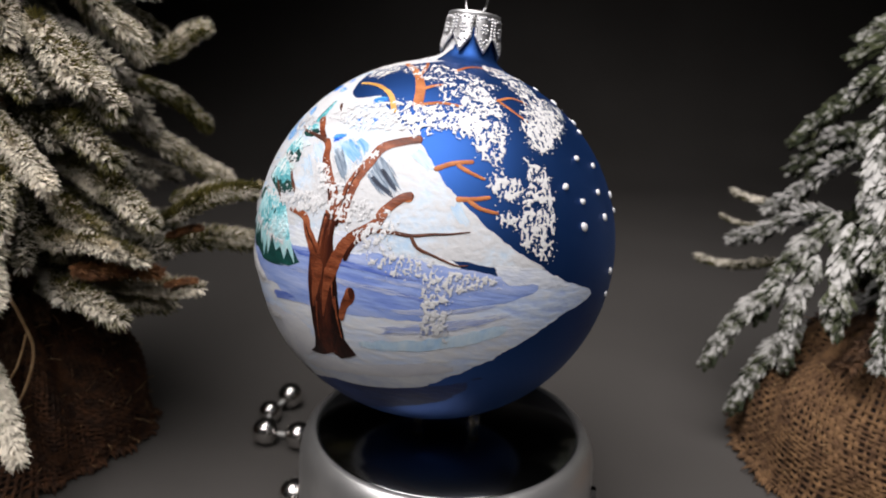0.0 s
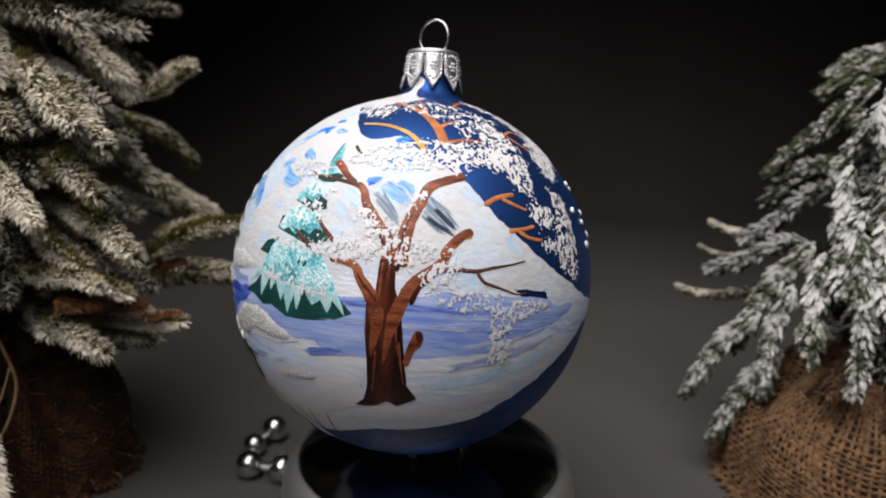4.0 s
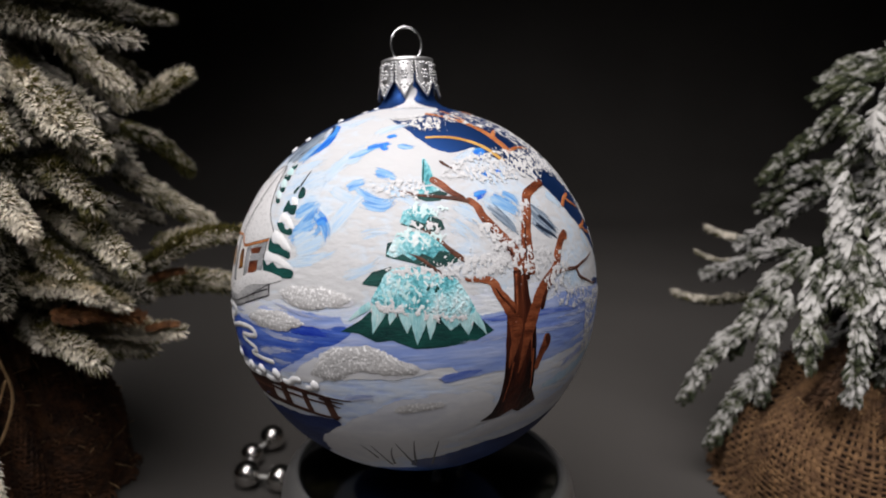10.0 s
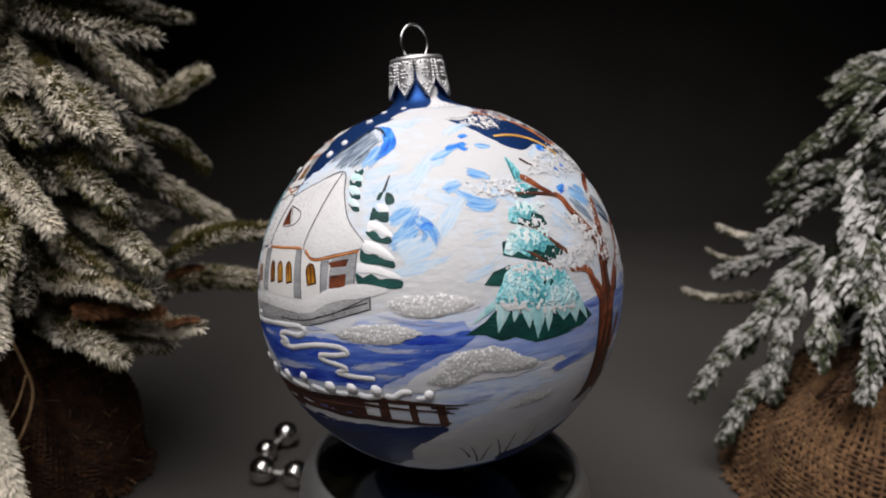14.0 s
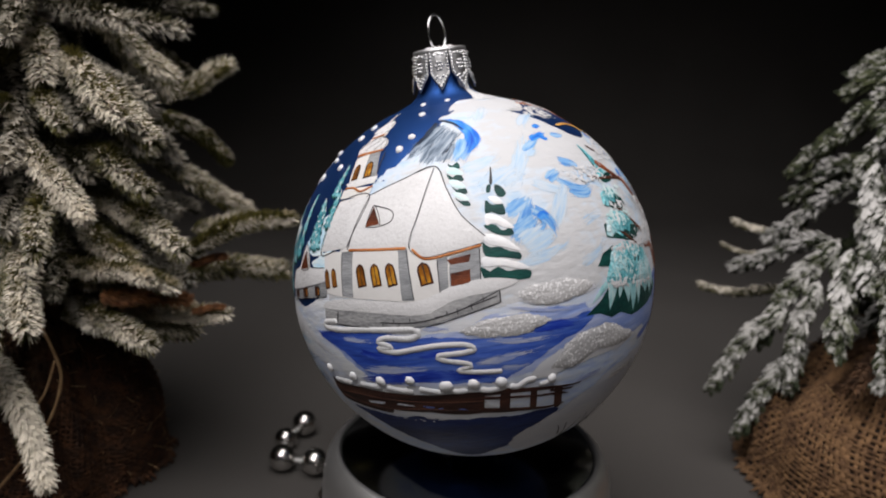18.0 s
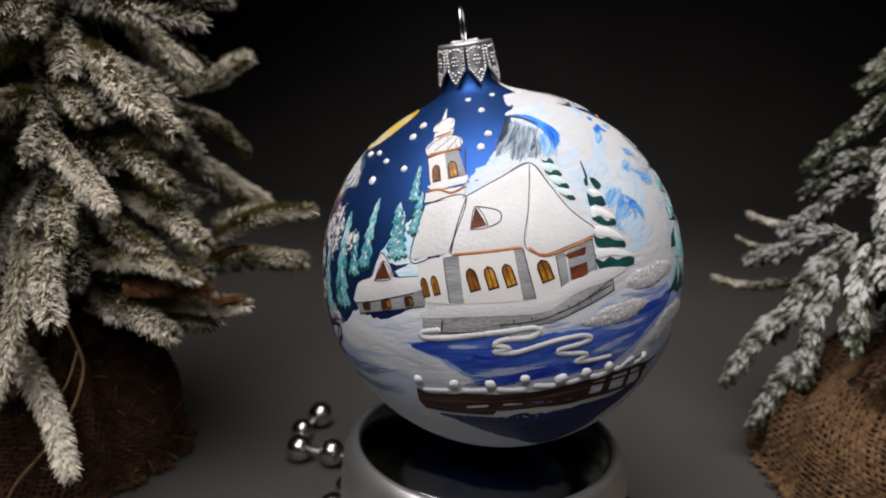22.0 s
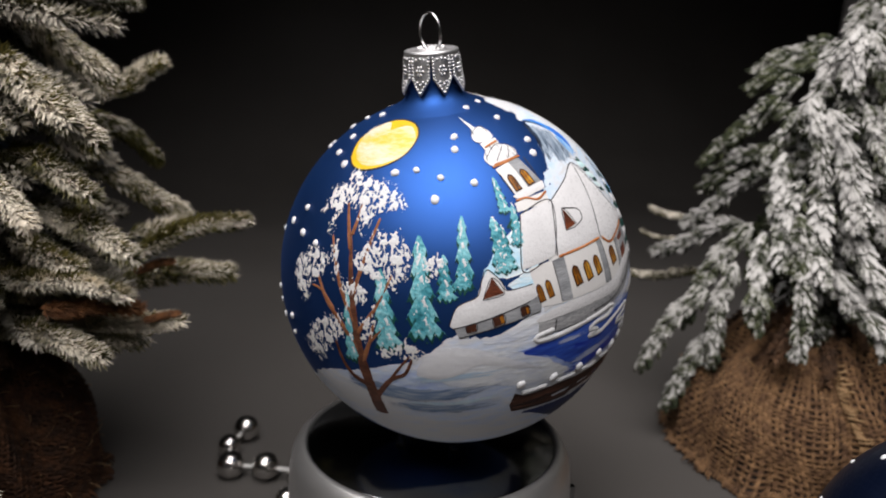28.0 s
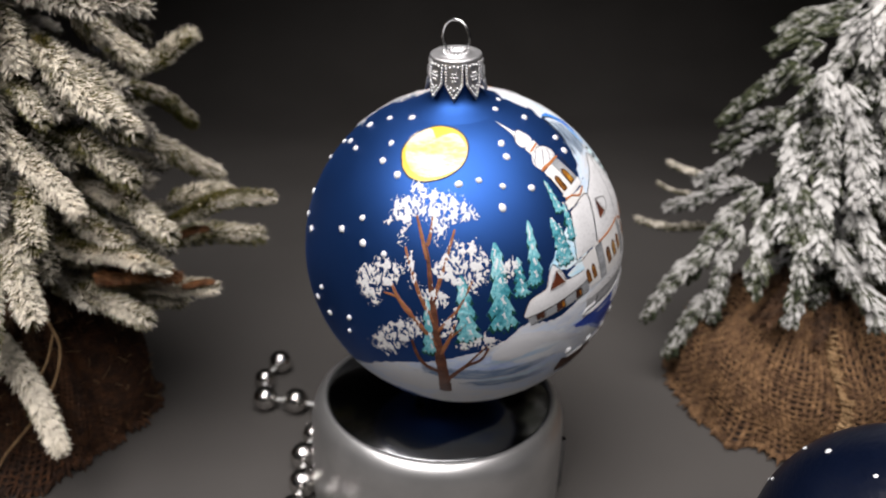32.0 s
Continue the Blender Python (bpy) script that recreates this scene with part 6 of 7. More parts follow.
# brush strokes on the mountain and the crag behind the church
sweep("mountain_shade", BRISTLE_PALE, 3.13, [(173.1, 56.9), (181.1, 62.1), (189.0, 67.1)], 4, 3, 0.7)
sweep("mountain_shade", BRISTLE_PALE, 3.26, [(162.3, 39.2), (169.9, 40.3), (178.6, 42.6)], 3.4, 2.4)
sweep("mountain_shade", BRISTLE_PALE, 3.39, [(167.4, 32.0), (173.7, 34.9), (183.1, 38.3)], 4.5, 3.2)
sweep("mountain_shade", BRISTLE_PALE, 3.52, [(174.2, 32.1), (180.4, 34.6), (186.1, 35.8)], 3.0, 2.0, 0.8)
sweep("mountain_shade", BRISTLE_PALE, 3.65, [(176.0, 14.3), (181.4, 15.9), (187.4, 18.2)], 4, 3)
sweep("mountain_shade", BRISTLE_MID, 3.78, [(173.1, 24.3), (177.6, 26.1), (181.8, 28.2)], 3.4, 2.4)
sweep("mountain_shade", BRISTLE_MID, 3.91, [(173.8, 18.7), (179.0, 20.6), (184.0, 23.5)], 4.6, 2.6)
sweep("mountain_shade", BRISTLE_MID, 4.04, [(180.5, 25.3), (184.0, 22.3), (185.9, 18.9), (186.3, 15.5)], 2.6, 2.4)
sweep("mountain_shade", BRISTLE_SKY, 4.17, [(182.1, 21.8), (184.3, 22.5), (185.4, 20.7)], 2.0, 1.5)
sweep("mountain_shade", BRISTLE_PALE, 4.30, [(175.1, 16.3), (179.7, 18.3), (183.3, 20.0)], 3.4, 2.2)
sweep("mountain_shade", BRISTLE_PALE, 4.43, [(184.3, 32.2), (188.6, 29.9), (193.9, 27.5)], 3.2, 2.4)
sweep("mountain_shade", BRISTLE_MID, 4.56, [(189.7, 31.4), (193.2, 33.1), (196.3, 33.8)], 2.6, 2.6)
sweep("mountain_shade", BRISTLE_MID, 4.69, [(194.9, 28.3), (199.1, 26.7), (202.9, 26.3), (206.3, 29.2)], 3.4, 2.6)
sweep("mountain_shade", BRISTLE_MID, 4.82, [(197.6, 37.0), (201.7, 35.9), (206.8, 33.6)], 2.8, 2.0)
sweep("mountain_shade", BRISTLE_MID, 4.95, [(187.1, 41.4), (193.3, 44.5), (198.2, 46.3)], 2.4, 1.8)
sweep("mountain_shade", BRISTLE_SKY, 5.08, [(192.6, 45.5), (197.9, 46.6), (203.9, 47.7)], 2.0, 1.7)
sweep("mountain_shade", BRISTLE_SKY, 5.21, [(200.1, 50.1), (203.2, 50.9), (205.4, 50.1)], 1.5, 1.2)
sweep("mountain_shade", BRISTLE_SKY, 5.34, [(199.3, 47.2), (200.5, 45.2), (202.9, 45.9)], 1.8, 1.2)
sweep("mountain_shade", BRISTLE_PALE, 5.47, [(186.8, 40.6), (189.9, 41.1), (193.1, 42.4)], 2.0, 1.5)
sweep("mountain_shade", BRISTLE_MID, 3.00, [(204.9, 46.7), (208.6, 45.7), (212.9, 45.2)], 1.8, 1.6)
sweep("mountain_shade", BRISTLE_PALE, 3.13, [(194.9, 17.6), (199.7, 18.8), (205.7, 18.8)], 3, 2, 0.6)
sweep("rock_streak", BRISTLE_GREY, 3.26, [(149.3, 42.3), (152.0, 46.2), (155.1, 50.9), (159.3, 56.2)], 4.2, 3.4)
sweep("rock_streak", BRISTLE_GREY, 3.39, [(155.4, 42.1), (158.2, 46.0), (160.8, 50.3), (164.2, 52.9)], 4.0, 2.6)
sweep("rock_streak", BRISTLE_DARK, 3.52, [(151.4, 48.0), (153.5, 53.6), (158.4, 59.0)], 1.6, 2.2)
sweep("rock_streak", BRISTLE_DARK, 3.65, [(156.8, 44.9), (160.3, 49.4), (164.2, 52.9)], 1.2, 1.8)
sweep("sky_arc", BRISTLE_MID, 3.78, [(163.2, 42.2), (165.3, 44.8), (169.1, 48.4), (168.5, 53.4)], 3.0, 2.0)
sweep("sky_arc", BRISTLE_SKY, 3.91, [(163.2, 45.0), (166.9, 48.6), (168.0, 52.4), (163.5, 56.9), (160.1, 56.1)], 1.3, 1.0)
sweep("sky_arc", BRISTLE_SKY, 4.04, [(164.7, 44.1), (168.9, 46.6), (171.2, 50.6), (169.0, 55.3), (162.4, 59.1), (157.5, 59.8)], 2.4, 2.2)
sweep("sky_arc", BRISTLE_SKY, 4.17, [(167.1, 47.2), (170.2, 49.2), (170.6, 53.2), (165.4, 57.8)], 1.6, 1.6)
sweep("mountain_shade", BRISTLE_SKY, 4.30, [(234.4, 41.9), (237.6, 43.4), (240.8, 42.6)], 2.4, 2.2)
sweep("mountain_shade", BRISTLE_SKY, 4.43, [(234.6, 40.7), (237.4, 41.3), (240.1, 41.6)], 1.6, 1.2)
sweep("mountain_shade", BRISTLE_SKY, 4.56, [(228.6, 27.7), (231.2, 28.7), (234.2, 29.7)], 2.2, 1.4)
sweep("mountain_shade", BRISTLE_PALE, 4.69, [(230.4, 28.1), (234.4, 25.4), (238.1, 21.3), (240.4, 17.4)], 4.0, 3.0)
sweep("mountain_shade", BRISTLE_MID, 4.82, [(233.7, 28.2), (238.0, 25.4), (243.0, 22.1)], 4.2, 2.6)
sweep("mountain_shade", BRISTLE_MID, 4.95, [(237.9, 29.0), (241.4, 27.3), (243.9, 24.8)], 2.6, 2.0)
sweep("mountain_shade", BRISTLE_PALE, 5.08, [(256.8, 29.2), (260.8, 26.7), (264.3, 23.8)], 2.8, 2.2)
sweep("mountain_shade", BRISTLE_SKY, 5.21, [(233.3, 36.3), (235.1, 35.1), (236.8, 33.6)], 1.4, 1.0)
sweep("mountain_shade", BRISTLE_SKY, 5.34, [(239.4, 35.7), (241.8, 36.6)], 1.0, 0.8)
sweep("rock_streak", BRISTLE_GREY, 5.47, [(231.6, 25.7), (235.4, 22.3), (238.5, 19.0), (241.5, 14.8)], 2.8, 1.8)
sweep("rock_streak", BRISTLE_GREY, 3.00, [(246.1, 25.6), (250.3, 21.5), (253.8, 18.5), (257.5, 15.5)], 4.2, 2.8)
sweep("rock_streak", BRISTLE_GREY, 3.13, [(245.9, 21.4), (250.3, 18.1), (254.7, 15.2)], 3.0, 2.0)
sweep("rock_streak", BRISTLE_DARK, 3.26, [(246.8, 20.1), (251.0, 17.5), (256.4, 14.8)], 1.3, 0.9)
sweep("rock_streak", BRISTLE_DARK, 3.39, [(249.0, 22.8), (253.1, 19.1), (256.9, 16.7)], 0.9, 1.3)
sweep("mountain_shade", BRISTLE_PALE, 3.52, [(218.7, 21.8), (223.9, 18.6), (229.5, 13.6)], 4.5, 3.0, 0.7)
sweep("mountain_shade", BRISTLE_PALE, 3.65, [(225.0, 39.1), (230.4, 42.0), (238.7, 45.3)], 3.0, 2.0, 0.8)
sweep("mountain_shade", BRISTLE_PALE, 3.78, [(270.9, 16.9), (273.4, 14.0), (276.5, 11.2)], 3, 2.0)
sweep("rock_streak", BRISTLE_GREY, 4.2, [(160.4, 57.9), (150.1, 51.1), (142.5, 44.5)], 4.0, 3.4)
sweep("rock_streak", BRISTLE_GREY, 4.4, [(164.5, 54.9), (156.9, 48.8), (151.0, 42.5)], 3.6, 3.4)
sweep("rock_streak", BRISTLE_DARK, 5.6, [(155.9, 60.7), (149.7, 53.9), (143.5, 48.2)], 1.6, 1.0)
sweep("sky_arc", BRISTLE_MID, 5.7, [(166.5, 50.8), (163.7, 46.0), (159.8, 41.8)], 2.4, 2.4)
sweep("sky_arc", BRISTLE_SKY, 5.9, [(155.8, 62.1), (166.0, 58.1), (170.5, 52.3), (168.6, 46.3), (163.6, 40.6)], 1.5, 2.2)
sweep("rock_streak", BRISTLE_DARK, 6.1, [(155.5, 61.2), (162.9, 58.3), (167.3, 53.4)], 0.9, 0.7)
sweep("drift_shade", BRISTLE_DUSK, 5.3, [(52.6, -10.4), (67.8, -12.5), (80.2, -14.0), (95.3, -13.1), (106.8, -11.2)], 5.0, 3.0)
sweep("drift_shade", BRISTLE_DUSK, 5.5, [(67.7, -17.7), (84.4, -19.8), (105.9, -19.6)], 3.4, 2.4, 1.0)
sweep("drift_shade", BRISTLE_PALE, 5.7, [(75.7, -8.1), (91.2, -7.5), (107.2, -7.8)], 2.4, 1.6, 1.0)
sweep("mountain_shade", BRISTLE_PALE, 2.950, [(177.2, 31.4), (183.8, 39.1), (193.6, 49.2)], 4, 3, 1.1)
sweep("mountain_shade", BRISTLE_PALE, 2.961, [(185.5, 18.2), (191.8, 25.9), (199.2, 32.9)], 4, 3, 1.1)
sweep("mountain_shade", BRISTLE_MID, 2.972, [(173.9, 15.7), (178.7, 22.8), (183.3, 29.0)], 3.4, 2.2, 1.2)
sweep("mountain_shade", BRISTLE_MID, 2.983, [(177.8, 13.8), (183.3, 20.1), (187.1, 23.0)], 2.6, 1.6, 1.1)
sweep("mountain_shade", BRISTLE_PALE, 2.994, [(199.9, 32.8), (208.1, 28.3), (214.9, 23.4)], 2.6, 2, 1.1)
sweep("mountain_shade", BRISTLE_MID, 3.005, [(192.2, 31.9), (199.9, 28.1), (207.0, 26.7)], 1.8, 1.4, 1.0)
sweep("mountain_shade", BRISTLE_PALE, 3.016, [(172.9, 11.0), (183.9, 12.5), (191.4, 15.1)], 3, 2, 1.1)
sweep("mountain_shade", BRISTLE_PALE, 3.027, [(193.1, 51.4), (204.3, 56.1), (216.9, 56.2)], 3, 2, 1.0)
sweep("mountain_shade", BRISTLE_PALE, 3.038, [(220.8, 26.3), (228.0, 21.5), (232.7, 14.4)], 3, 2, 1.0)
sweep("mountain_shade", BRISTLE_PALE, 3.049, [(190.8, 7.1), (198.1, 9.6), (204.0, 13.3)], 2.6, 1.8, 0.9)
# strokes of the brush on the lake
sweep("water_streak", BRISTLE_WATER, 5.59, [(145.7, -1.8), (150.8, -2.1), (156.1, -2.9)], 1.3, 0.8, 0.85)
sweep("water_streak", BRISTLE_WATER, 5.72, [(157.9, -12.7), (168.8, -12.2), (179.8, -11.0)], 2.2, 1.6, 0.85)
sweep("water_streak", BRISTLE_WATER, 5.85, [(125.9, -12.7), (137.9, -12.9), (149.3, -12.1)], 2.6, 1.6, 0.85)
sweep("water_streak", BRISTLE_WATER, 5.98, [(159.8, -5.6), (171.6, -8.5), (183.7, -8.7)], 1.6, 1.6, 0.75)
sweep("water_streak", BRISTLE_WATER, 6.11, [(168.3, 1.3), (177.8, -1.4), (189.3, -3.9)], 1.0, 0.7, 0.85)
sweep("water_streak", BRISTLE_WATER, 6.24, [(163.7, -14.4), (169.6, -15.6), (175.8, -14.7)], 1.6, 1.2, 0.85)
sweep("water_streak", BRISTLE_WATER, 5.20, [(176.8, -4.5), (182.8, -5.0), (189.8, -6.1)], 0.8, 0.6, 0.85)
sweep("water_streak", BRISTLE_DEEP, 5.33, [(121.7, -16.2), (143.0, -15.2), (157.8, -16.3), (173.0, -18.8)], 3.0, 2.4)
sweep("water_streak", BRISTLE_DEEP, 5.46, [(143.4, -8.9), (152.5, -9.1), (158.6, -9.1)], 1.6, 1.4)
sweep("water_streak", BRISTLE_DEEP, 5.59, [(172.0, -5.5), (181.4, -6.3), (190.4, -7.4)], 2.0, 2.0)
sweep("water_streak", BRISTLE_DEEP, 5.72, [(125.1, -7.2), (131.7, -8.8), (140.2, -8.8)], 2.0, 1.6)
sweep("water_streak", BRISTLE_WATER, 5.85, [(119.1, -3.8), (127.9, -4.5), (133.3, -4.4)], 1.6, 1.0, 0.85)
sweep("water_streak", BRISTLE_WATER, 5.98, [(123.4, -12.8), (136.1, -13.1), (149.1, -12.9)], 1.8, 1.4, 0.85)
sweep("water_streak", BRISTLE_WATER, 6.11, [(216.5, -10.3), (236, -9), (256, -8.8), (282, -7.6)], 1.8, 1.0, 0.85)
sweep("water_streak", BRISTLE_LAKE, 6.24, [(222, -4.6), (246, -4), (274, -4.3)], 1.5, 0.9)
sweep("water_streak", BRISTLE_LAKE, 5.20, [(246, -8.4), (260, -8.6), (276, -9.6)], 1.2, 0.8)
sweep("water_streak", BRISTLE_WATER, 5.33, [(253, -21), (276, -15), (298, -7)], 3.2, 2.0, 0.85)
sweep("water_streak", BRISTLE_WATER, 5.46, [(256, -14), (276, -11), (294, -5.5)], 1.6, 1.0, 0.85)
sweep("water_streak", BRISTLE_WATER, 5.59, [(250, -6), (268, -5.4), (288, -3.2)], 1.2, 0.8, 0.85)
sweep("water_streak", BRISTLE_LAKE, 5.72, [(215.1, -19.5), (221.2, -19.1), (229.9, -17.4)], 2.2, 1.6)
sweep("water_streak", BRISTLE_WATER, 5.85, [(187.3, -25.8), (193.5, -24.7), (201.1, -24.4)], 2.2, 1.4, 0.85)
# the fence
patch("fence_board", FENCE, 6, [(107.2, -17.5), (110.0, -19.4), (121.0, -19.3), (131.3, -20.5), (141.1, -21.2), (151.3, -21.6), (148.1, -21.0), (160.0, -21.6), (158.9, -29.5), (154.0, -29.5), (141.8, -27.6), (129.8, -27.0), (128.5, -28.6), (117.8, -27.4), (106.4, -25.9), (105.5, -22.4)])
stroke("fence_rail", FENCE, 7, [(159.2, -22.1), (167.5, -22.8), (177.2, -24.4), (186.4, -25.8), (190.3, -26.0)], 2.2, 0.3)
stroke("fence_rail", FENCE, 7, [(158.8, -23.8), (170.5, -25.6), (184.4, -27.7)], 1.0, 0.5)
stroke("fence_rail", FENCE, 7, [(157.8, -28.3), (170.1, -30.4), (179.5, -32.1), (184.9, -31.9)], 2.0, 0.6)
stroke("rail_splinter", FENCE, 7, [(179.3, -25.7), (183.6, -26.5), (187.5, -27.0)], 1.0, 0.3)
stroke("rail_splinter", FENCE, 7, [(180.0, -27.4), (183.7, -28.0), (186.1, -28.6)], 0.8, 0.3)
stroke("fence_post", FENCE, 7.5, [(166.0, -21.9), (165.5, -25.7), (165.0, -29.8)], 2.8, 2.8)
stroke("fence_post", FENCE, 7.5, [(174.3, -23.3), (174.1, -27.1), (174.1, -31.3)], 1.9, 1.9)
stroke("fence_post", FENCE, 7.5, [(182.2, -25.0), (182.4, -28.8), (182.9, -33.1)], 2.3, 2.3)
patch("fence_gap", BANK, 7, [(120.9, -24.0), (128.3, -23.8), (127.9, -25.1), (120.5, -25.4)], feather=0.4)
patch("fence_gap", BANK, 7, [(132.1, -24.0), (138.6, -24.5), (138.3, -25.7), (131.9, -25.2)], feather=0.4)
patch("fence_gap", STREAK, 7, [(140.7, -24.9), (147.3, -26.0), (147.1, -26.9), (140.7, -25.9)], feather=0.4)
patch("fence_gap", STREAK, 7, [(150.8, -26.3), (154.4, -27.2), (154.3, -28.3), (150.9, -27.4)], feather=0.4)
patch("fence_gap", BANK, 7, [(160.8, -25.8), (164.0, -25.9), (163.8, -28.3), (159.8, -27.7)], feather=0.4)
stroke("rail_grain", RAILBROWN, 7.6, [(106.8, -22.5), (119.7, -22.2), (140.6, -23.7), (155.3, -24.6), (159.9, -25.2)], 0.5, 0.4)
stroke("rail_grain", RAILBROWN, 7.6, [(106.8, -24.0), (118.8, -25.6), (129.3, -26.6), (142.3, -26.4), (157.9, -28.1)], 0.5, 0.4)
stroke("rail_snow", SNOWLINE, 9, [(131.4, -18.6), (134.3, -19.3), (139.7, -19.9)], 1.9, 1.9)
stroke("rail_snow", SNOWLINE, 9, [(141.6, -19.0), (144.9, -19.9), (148.4, -20.6)], 1.9, 1.9)
stroke("rail_snow", SNOWLINE, 9, [(151.0, -20.4), (153.3, -20.7), (155.4, -20.5)], 1.8, 1.8)
stroke("rail_snow", SNOWLINE, 9, [(158.8, -20.7), (161.9, -21.5), (166.3, -20.9)], 2.0, 2.0)
stroke("rail_snow", SNOWLINE, 9, [(167.1, -21.0), (169.5, -21.7), (172.3, -20.3), (174.9, -20.5)], 2.0, 2.0)
stroke("rail_snow", SNOWLINE, 9, [(175.8, -22.4), (177.6, -22.6), (178.9, -22.3)], 1.8, 1.8)
stroke("rail_snow", SNOWLINE, 9, [(109.2, -18.1), (113.2, -18.1), (117.7, -18.1)], 1.9, 1.9)
stroke("rail_snow", SNOWLINE, 9, [(121.4, -18.2), (125.3, -18.4), (129.0, -18.7)], 1.9, 1.9)
dots("post_cap", SNOWLINE, 9, [(108.9, -14.4), (119.8, -15.7), (130.0, -16.6), (139.7, -16.2), (149.7, -18.6), (157.3, -18.7), (164.9, -19.5), (179.6, -21.6)], 2.9)
stroke("snow_path", FROST, 7, [(119.8, 0.8), (114.5, 0.3), (114.2, -1.1), (119.7, -1.6), (128.5, -1.3), (136.5, -1.4), (144.0, -1.7), (145.3, -3.0), (142.6, -4.1), (136.1, -3.6), (133.2, -4.7), (136.9, -6.2), (132.8, -6.7), (137.9, -7.7), (143.1, -7.1), (149.9, -6.5), (156.9, -7.0), (159.0, -8.6), (155.6, -9.2), (149.6, -9.3), (150.3, -10.6), (156.2, -12.2), (157.5, -13.3), (154.2, -14.2), (158.7, -15.2), (165.6, -16.0)], 1.75, 1.5)
# crusts of glitter on the drifts
patch("snow_mound", GLITTER, 7, [(172.0, 4.3), (175.7, 5.9), (182.7, 6.2), (190.5, 4.8), (195.0, 2.1), (191.4, 0.1), (184.0, -0.9), (177.3, -0.3), (172.5, 2.0)], curved=True, puff=0.0004, ragged=0.5, feather=0.7)
patch("snow_mound", GLITTER, 7, [(155.2, -3.0), (159.2, -1.7), (164.6, -0.4), (171.6, -0.3), (177.1, -2.2), (180.6, -4.4), (175.9, -6.3), (169.1, -6.9), (158.6, -5.2)], curved=True, puff=0.0004, ragged=0.5, feather=0.7)
patch("snow_mound", GLITTER, 7, [(178.9, -17.9), (183.3, -12.7), (187.1, -10.1), (193.2, -9.7), (197.3, -9.0), (201.3, -10.5), (205.5, -12.9), (210.9, -16.0), (209.5, -18.1), (201.1, -18.3), (194.0, -17.5), (186.6, -20.0), (181.6, -19.2)], curved=True, puff=0.0004, ragged=0.5, feather=0.7)
patch("snow_mound", GLITTER, 7, [(201.1, -28.5), (207.4, -25.1), (217.8, -25.7), (219.7, -28.6), (211.5, -30.4), (202.9, -30.7)], curved=True, puff=0.0003, feather=2.5)
# the snowy fir by the lake
patch("fir_skirt", FIRTEAL, 7, [(203.0, 8.5), (206.7, 9.7), (213.3, 9.5), (219.3, 7.4), (222.3, 4.1), (224.5, 0.4), (225.4, -3.0), (219.6, -3.7), (213.3, -2.0), (208.9, -2.1), (204.7, -1.2), (201.4, 0.4), (199.1, 1.3), (201.4, 5.7)], curved=True, puff=0.00025)
patch("fir_drop", FIRDROP, 8, [(196.7, 0.4), (194.6, -1.5), (192.9, -3.4), (196.7, -1.7), (200.0, 0.1), (198.5, 1.4)], puff=0.0001)
patch("fir_drop", FIRDROP, 8, [(199.4, 0.4), (199.1, -3.1), (199.2, -6.7), (201.7, -3.4), (203.8, -0.1), (201.7, 1.3)], puff=0.0001)
patch("fir_drop", FIRDROP, 8, [(203.5, -1.2), (203.3, -2.8), (203.6, -4.5), (204.9, -3.0), (205.7, -1.5), (204.7, -0.1)], puff=0.0001)
patch("fir_drop", FIRDROP, 8, [(205.7, -1.3), (206.6, -4.0), (207.9, -6.8), (209.2, -4.3), (210.0, -1.9), (207.9, -0.4)], puff=0.0001)
patch("fir_drop", FIRDROP, 8, [(208.9, -1.9), (209.3, -5.8), (210.3, -9.9), (212.1, -6.2), (213.4, -2.5), (211.2, -1.0)], puff=0.0001)
patch("fir_drop", FIRDROP, 8, [(212.7, -2.4), (212.9, -5.5), (213.6, -8.7), (214.9, -5.8), (215.6, -2.9), (214.2, -1.4)], puff=0.0001)
patch("fir_drop", FIRDROP, 8, [(216.3, -3.2), (217.3, -4.8), (218.8, -6.5), (220.7, -5.3), (221.9, -4.1), (219.1, -2.4)], puff=0.0001)
patch("fir_drop", FIRDROP, 8, [(220.5, -2.9), (221.6, -5.4), (223.5, -8.1), (224.5, -5.9), (224.9, -3.6), (222.7, -2.0)], puff=0.0001)
patch("fir_drop", FIRDROP, 8, [(223.1, -2.3), (225.4, -5.2), (228.5, -8.3), (227.7, -5.6), (226.3, -2.8), (224.8, -1.3)], puff=0.0001)
lace("fir_frost", FIRSNOW, 15, [(203.0, 8.2), (206.7, 9.7), (213.3, 9.5), (218.4, 7.3), (219.3, 2.4), (213.3, -2.2), (205.4, -1.4), (200.8, 0.8), (201.6, 5.7)], 0.34)
lace("fir_frost", FROST, 16, [(198.5, 1.0), (202.3, 2.3), (209.0, -0.9), (216.4, -2.0), (223.0, -3.3), (223.9, -5.2), (213.2, -3.2), (204.6, -2.0), (199.3, -1.0)], 0.36)
lace("fir_frost", FROST, 16, [(203.8, 9.1), (210.4, 10.3), (217.9, 8.8), (219.9, 6.4), (213.0, 7.7), (205.6, 7.2)], 0.42)
lace("fir_needles", FIRDARK, 15, [(207.0, 7.4), (214.4, 6.8), (221.3, 4.5), (224.5, 0.3), (221.4, -1.3), (216.8, 2.1), (209.4, 3.7)], 0.13)
lace("fir_frost", FIRSNOW, 15, [(208.1, 24.9), (211.1, 26.8), (218.7, 25.9), (221.2, 22.8), (215.8, 22.0), (209.8, 22.6)], 0.36)
lace("fir_frost", FIRSNOW, 15, [(204.3, 17.8), (207.9, 20.1), (216.2, 18.9), (219.6, 16.2), (217.4, 13.5), (210.5, 14.8), (205.1, 15.4)], 0.36)
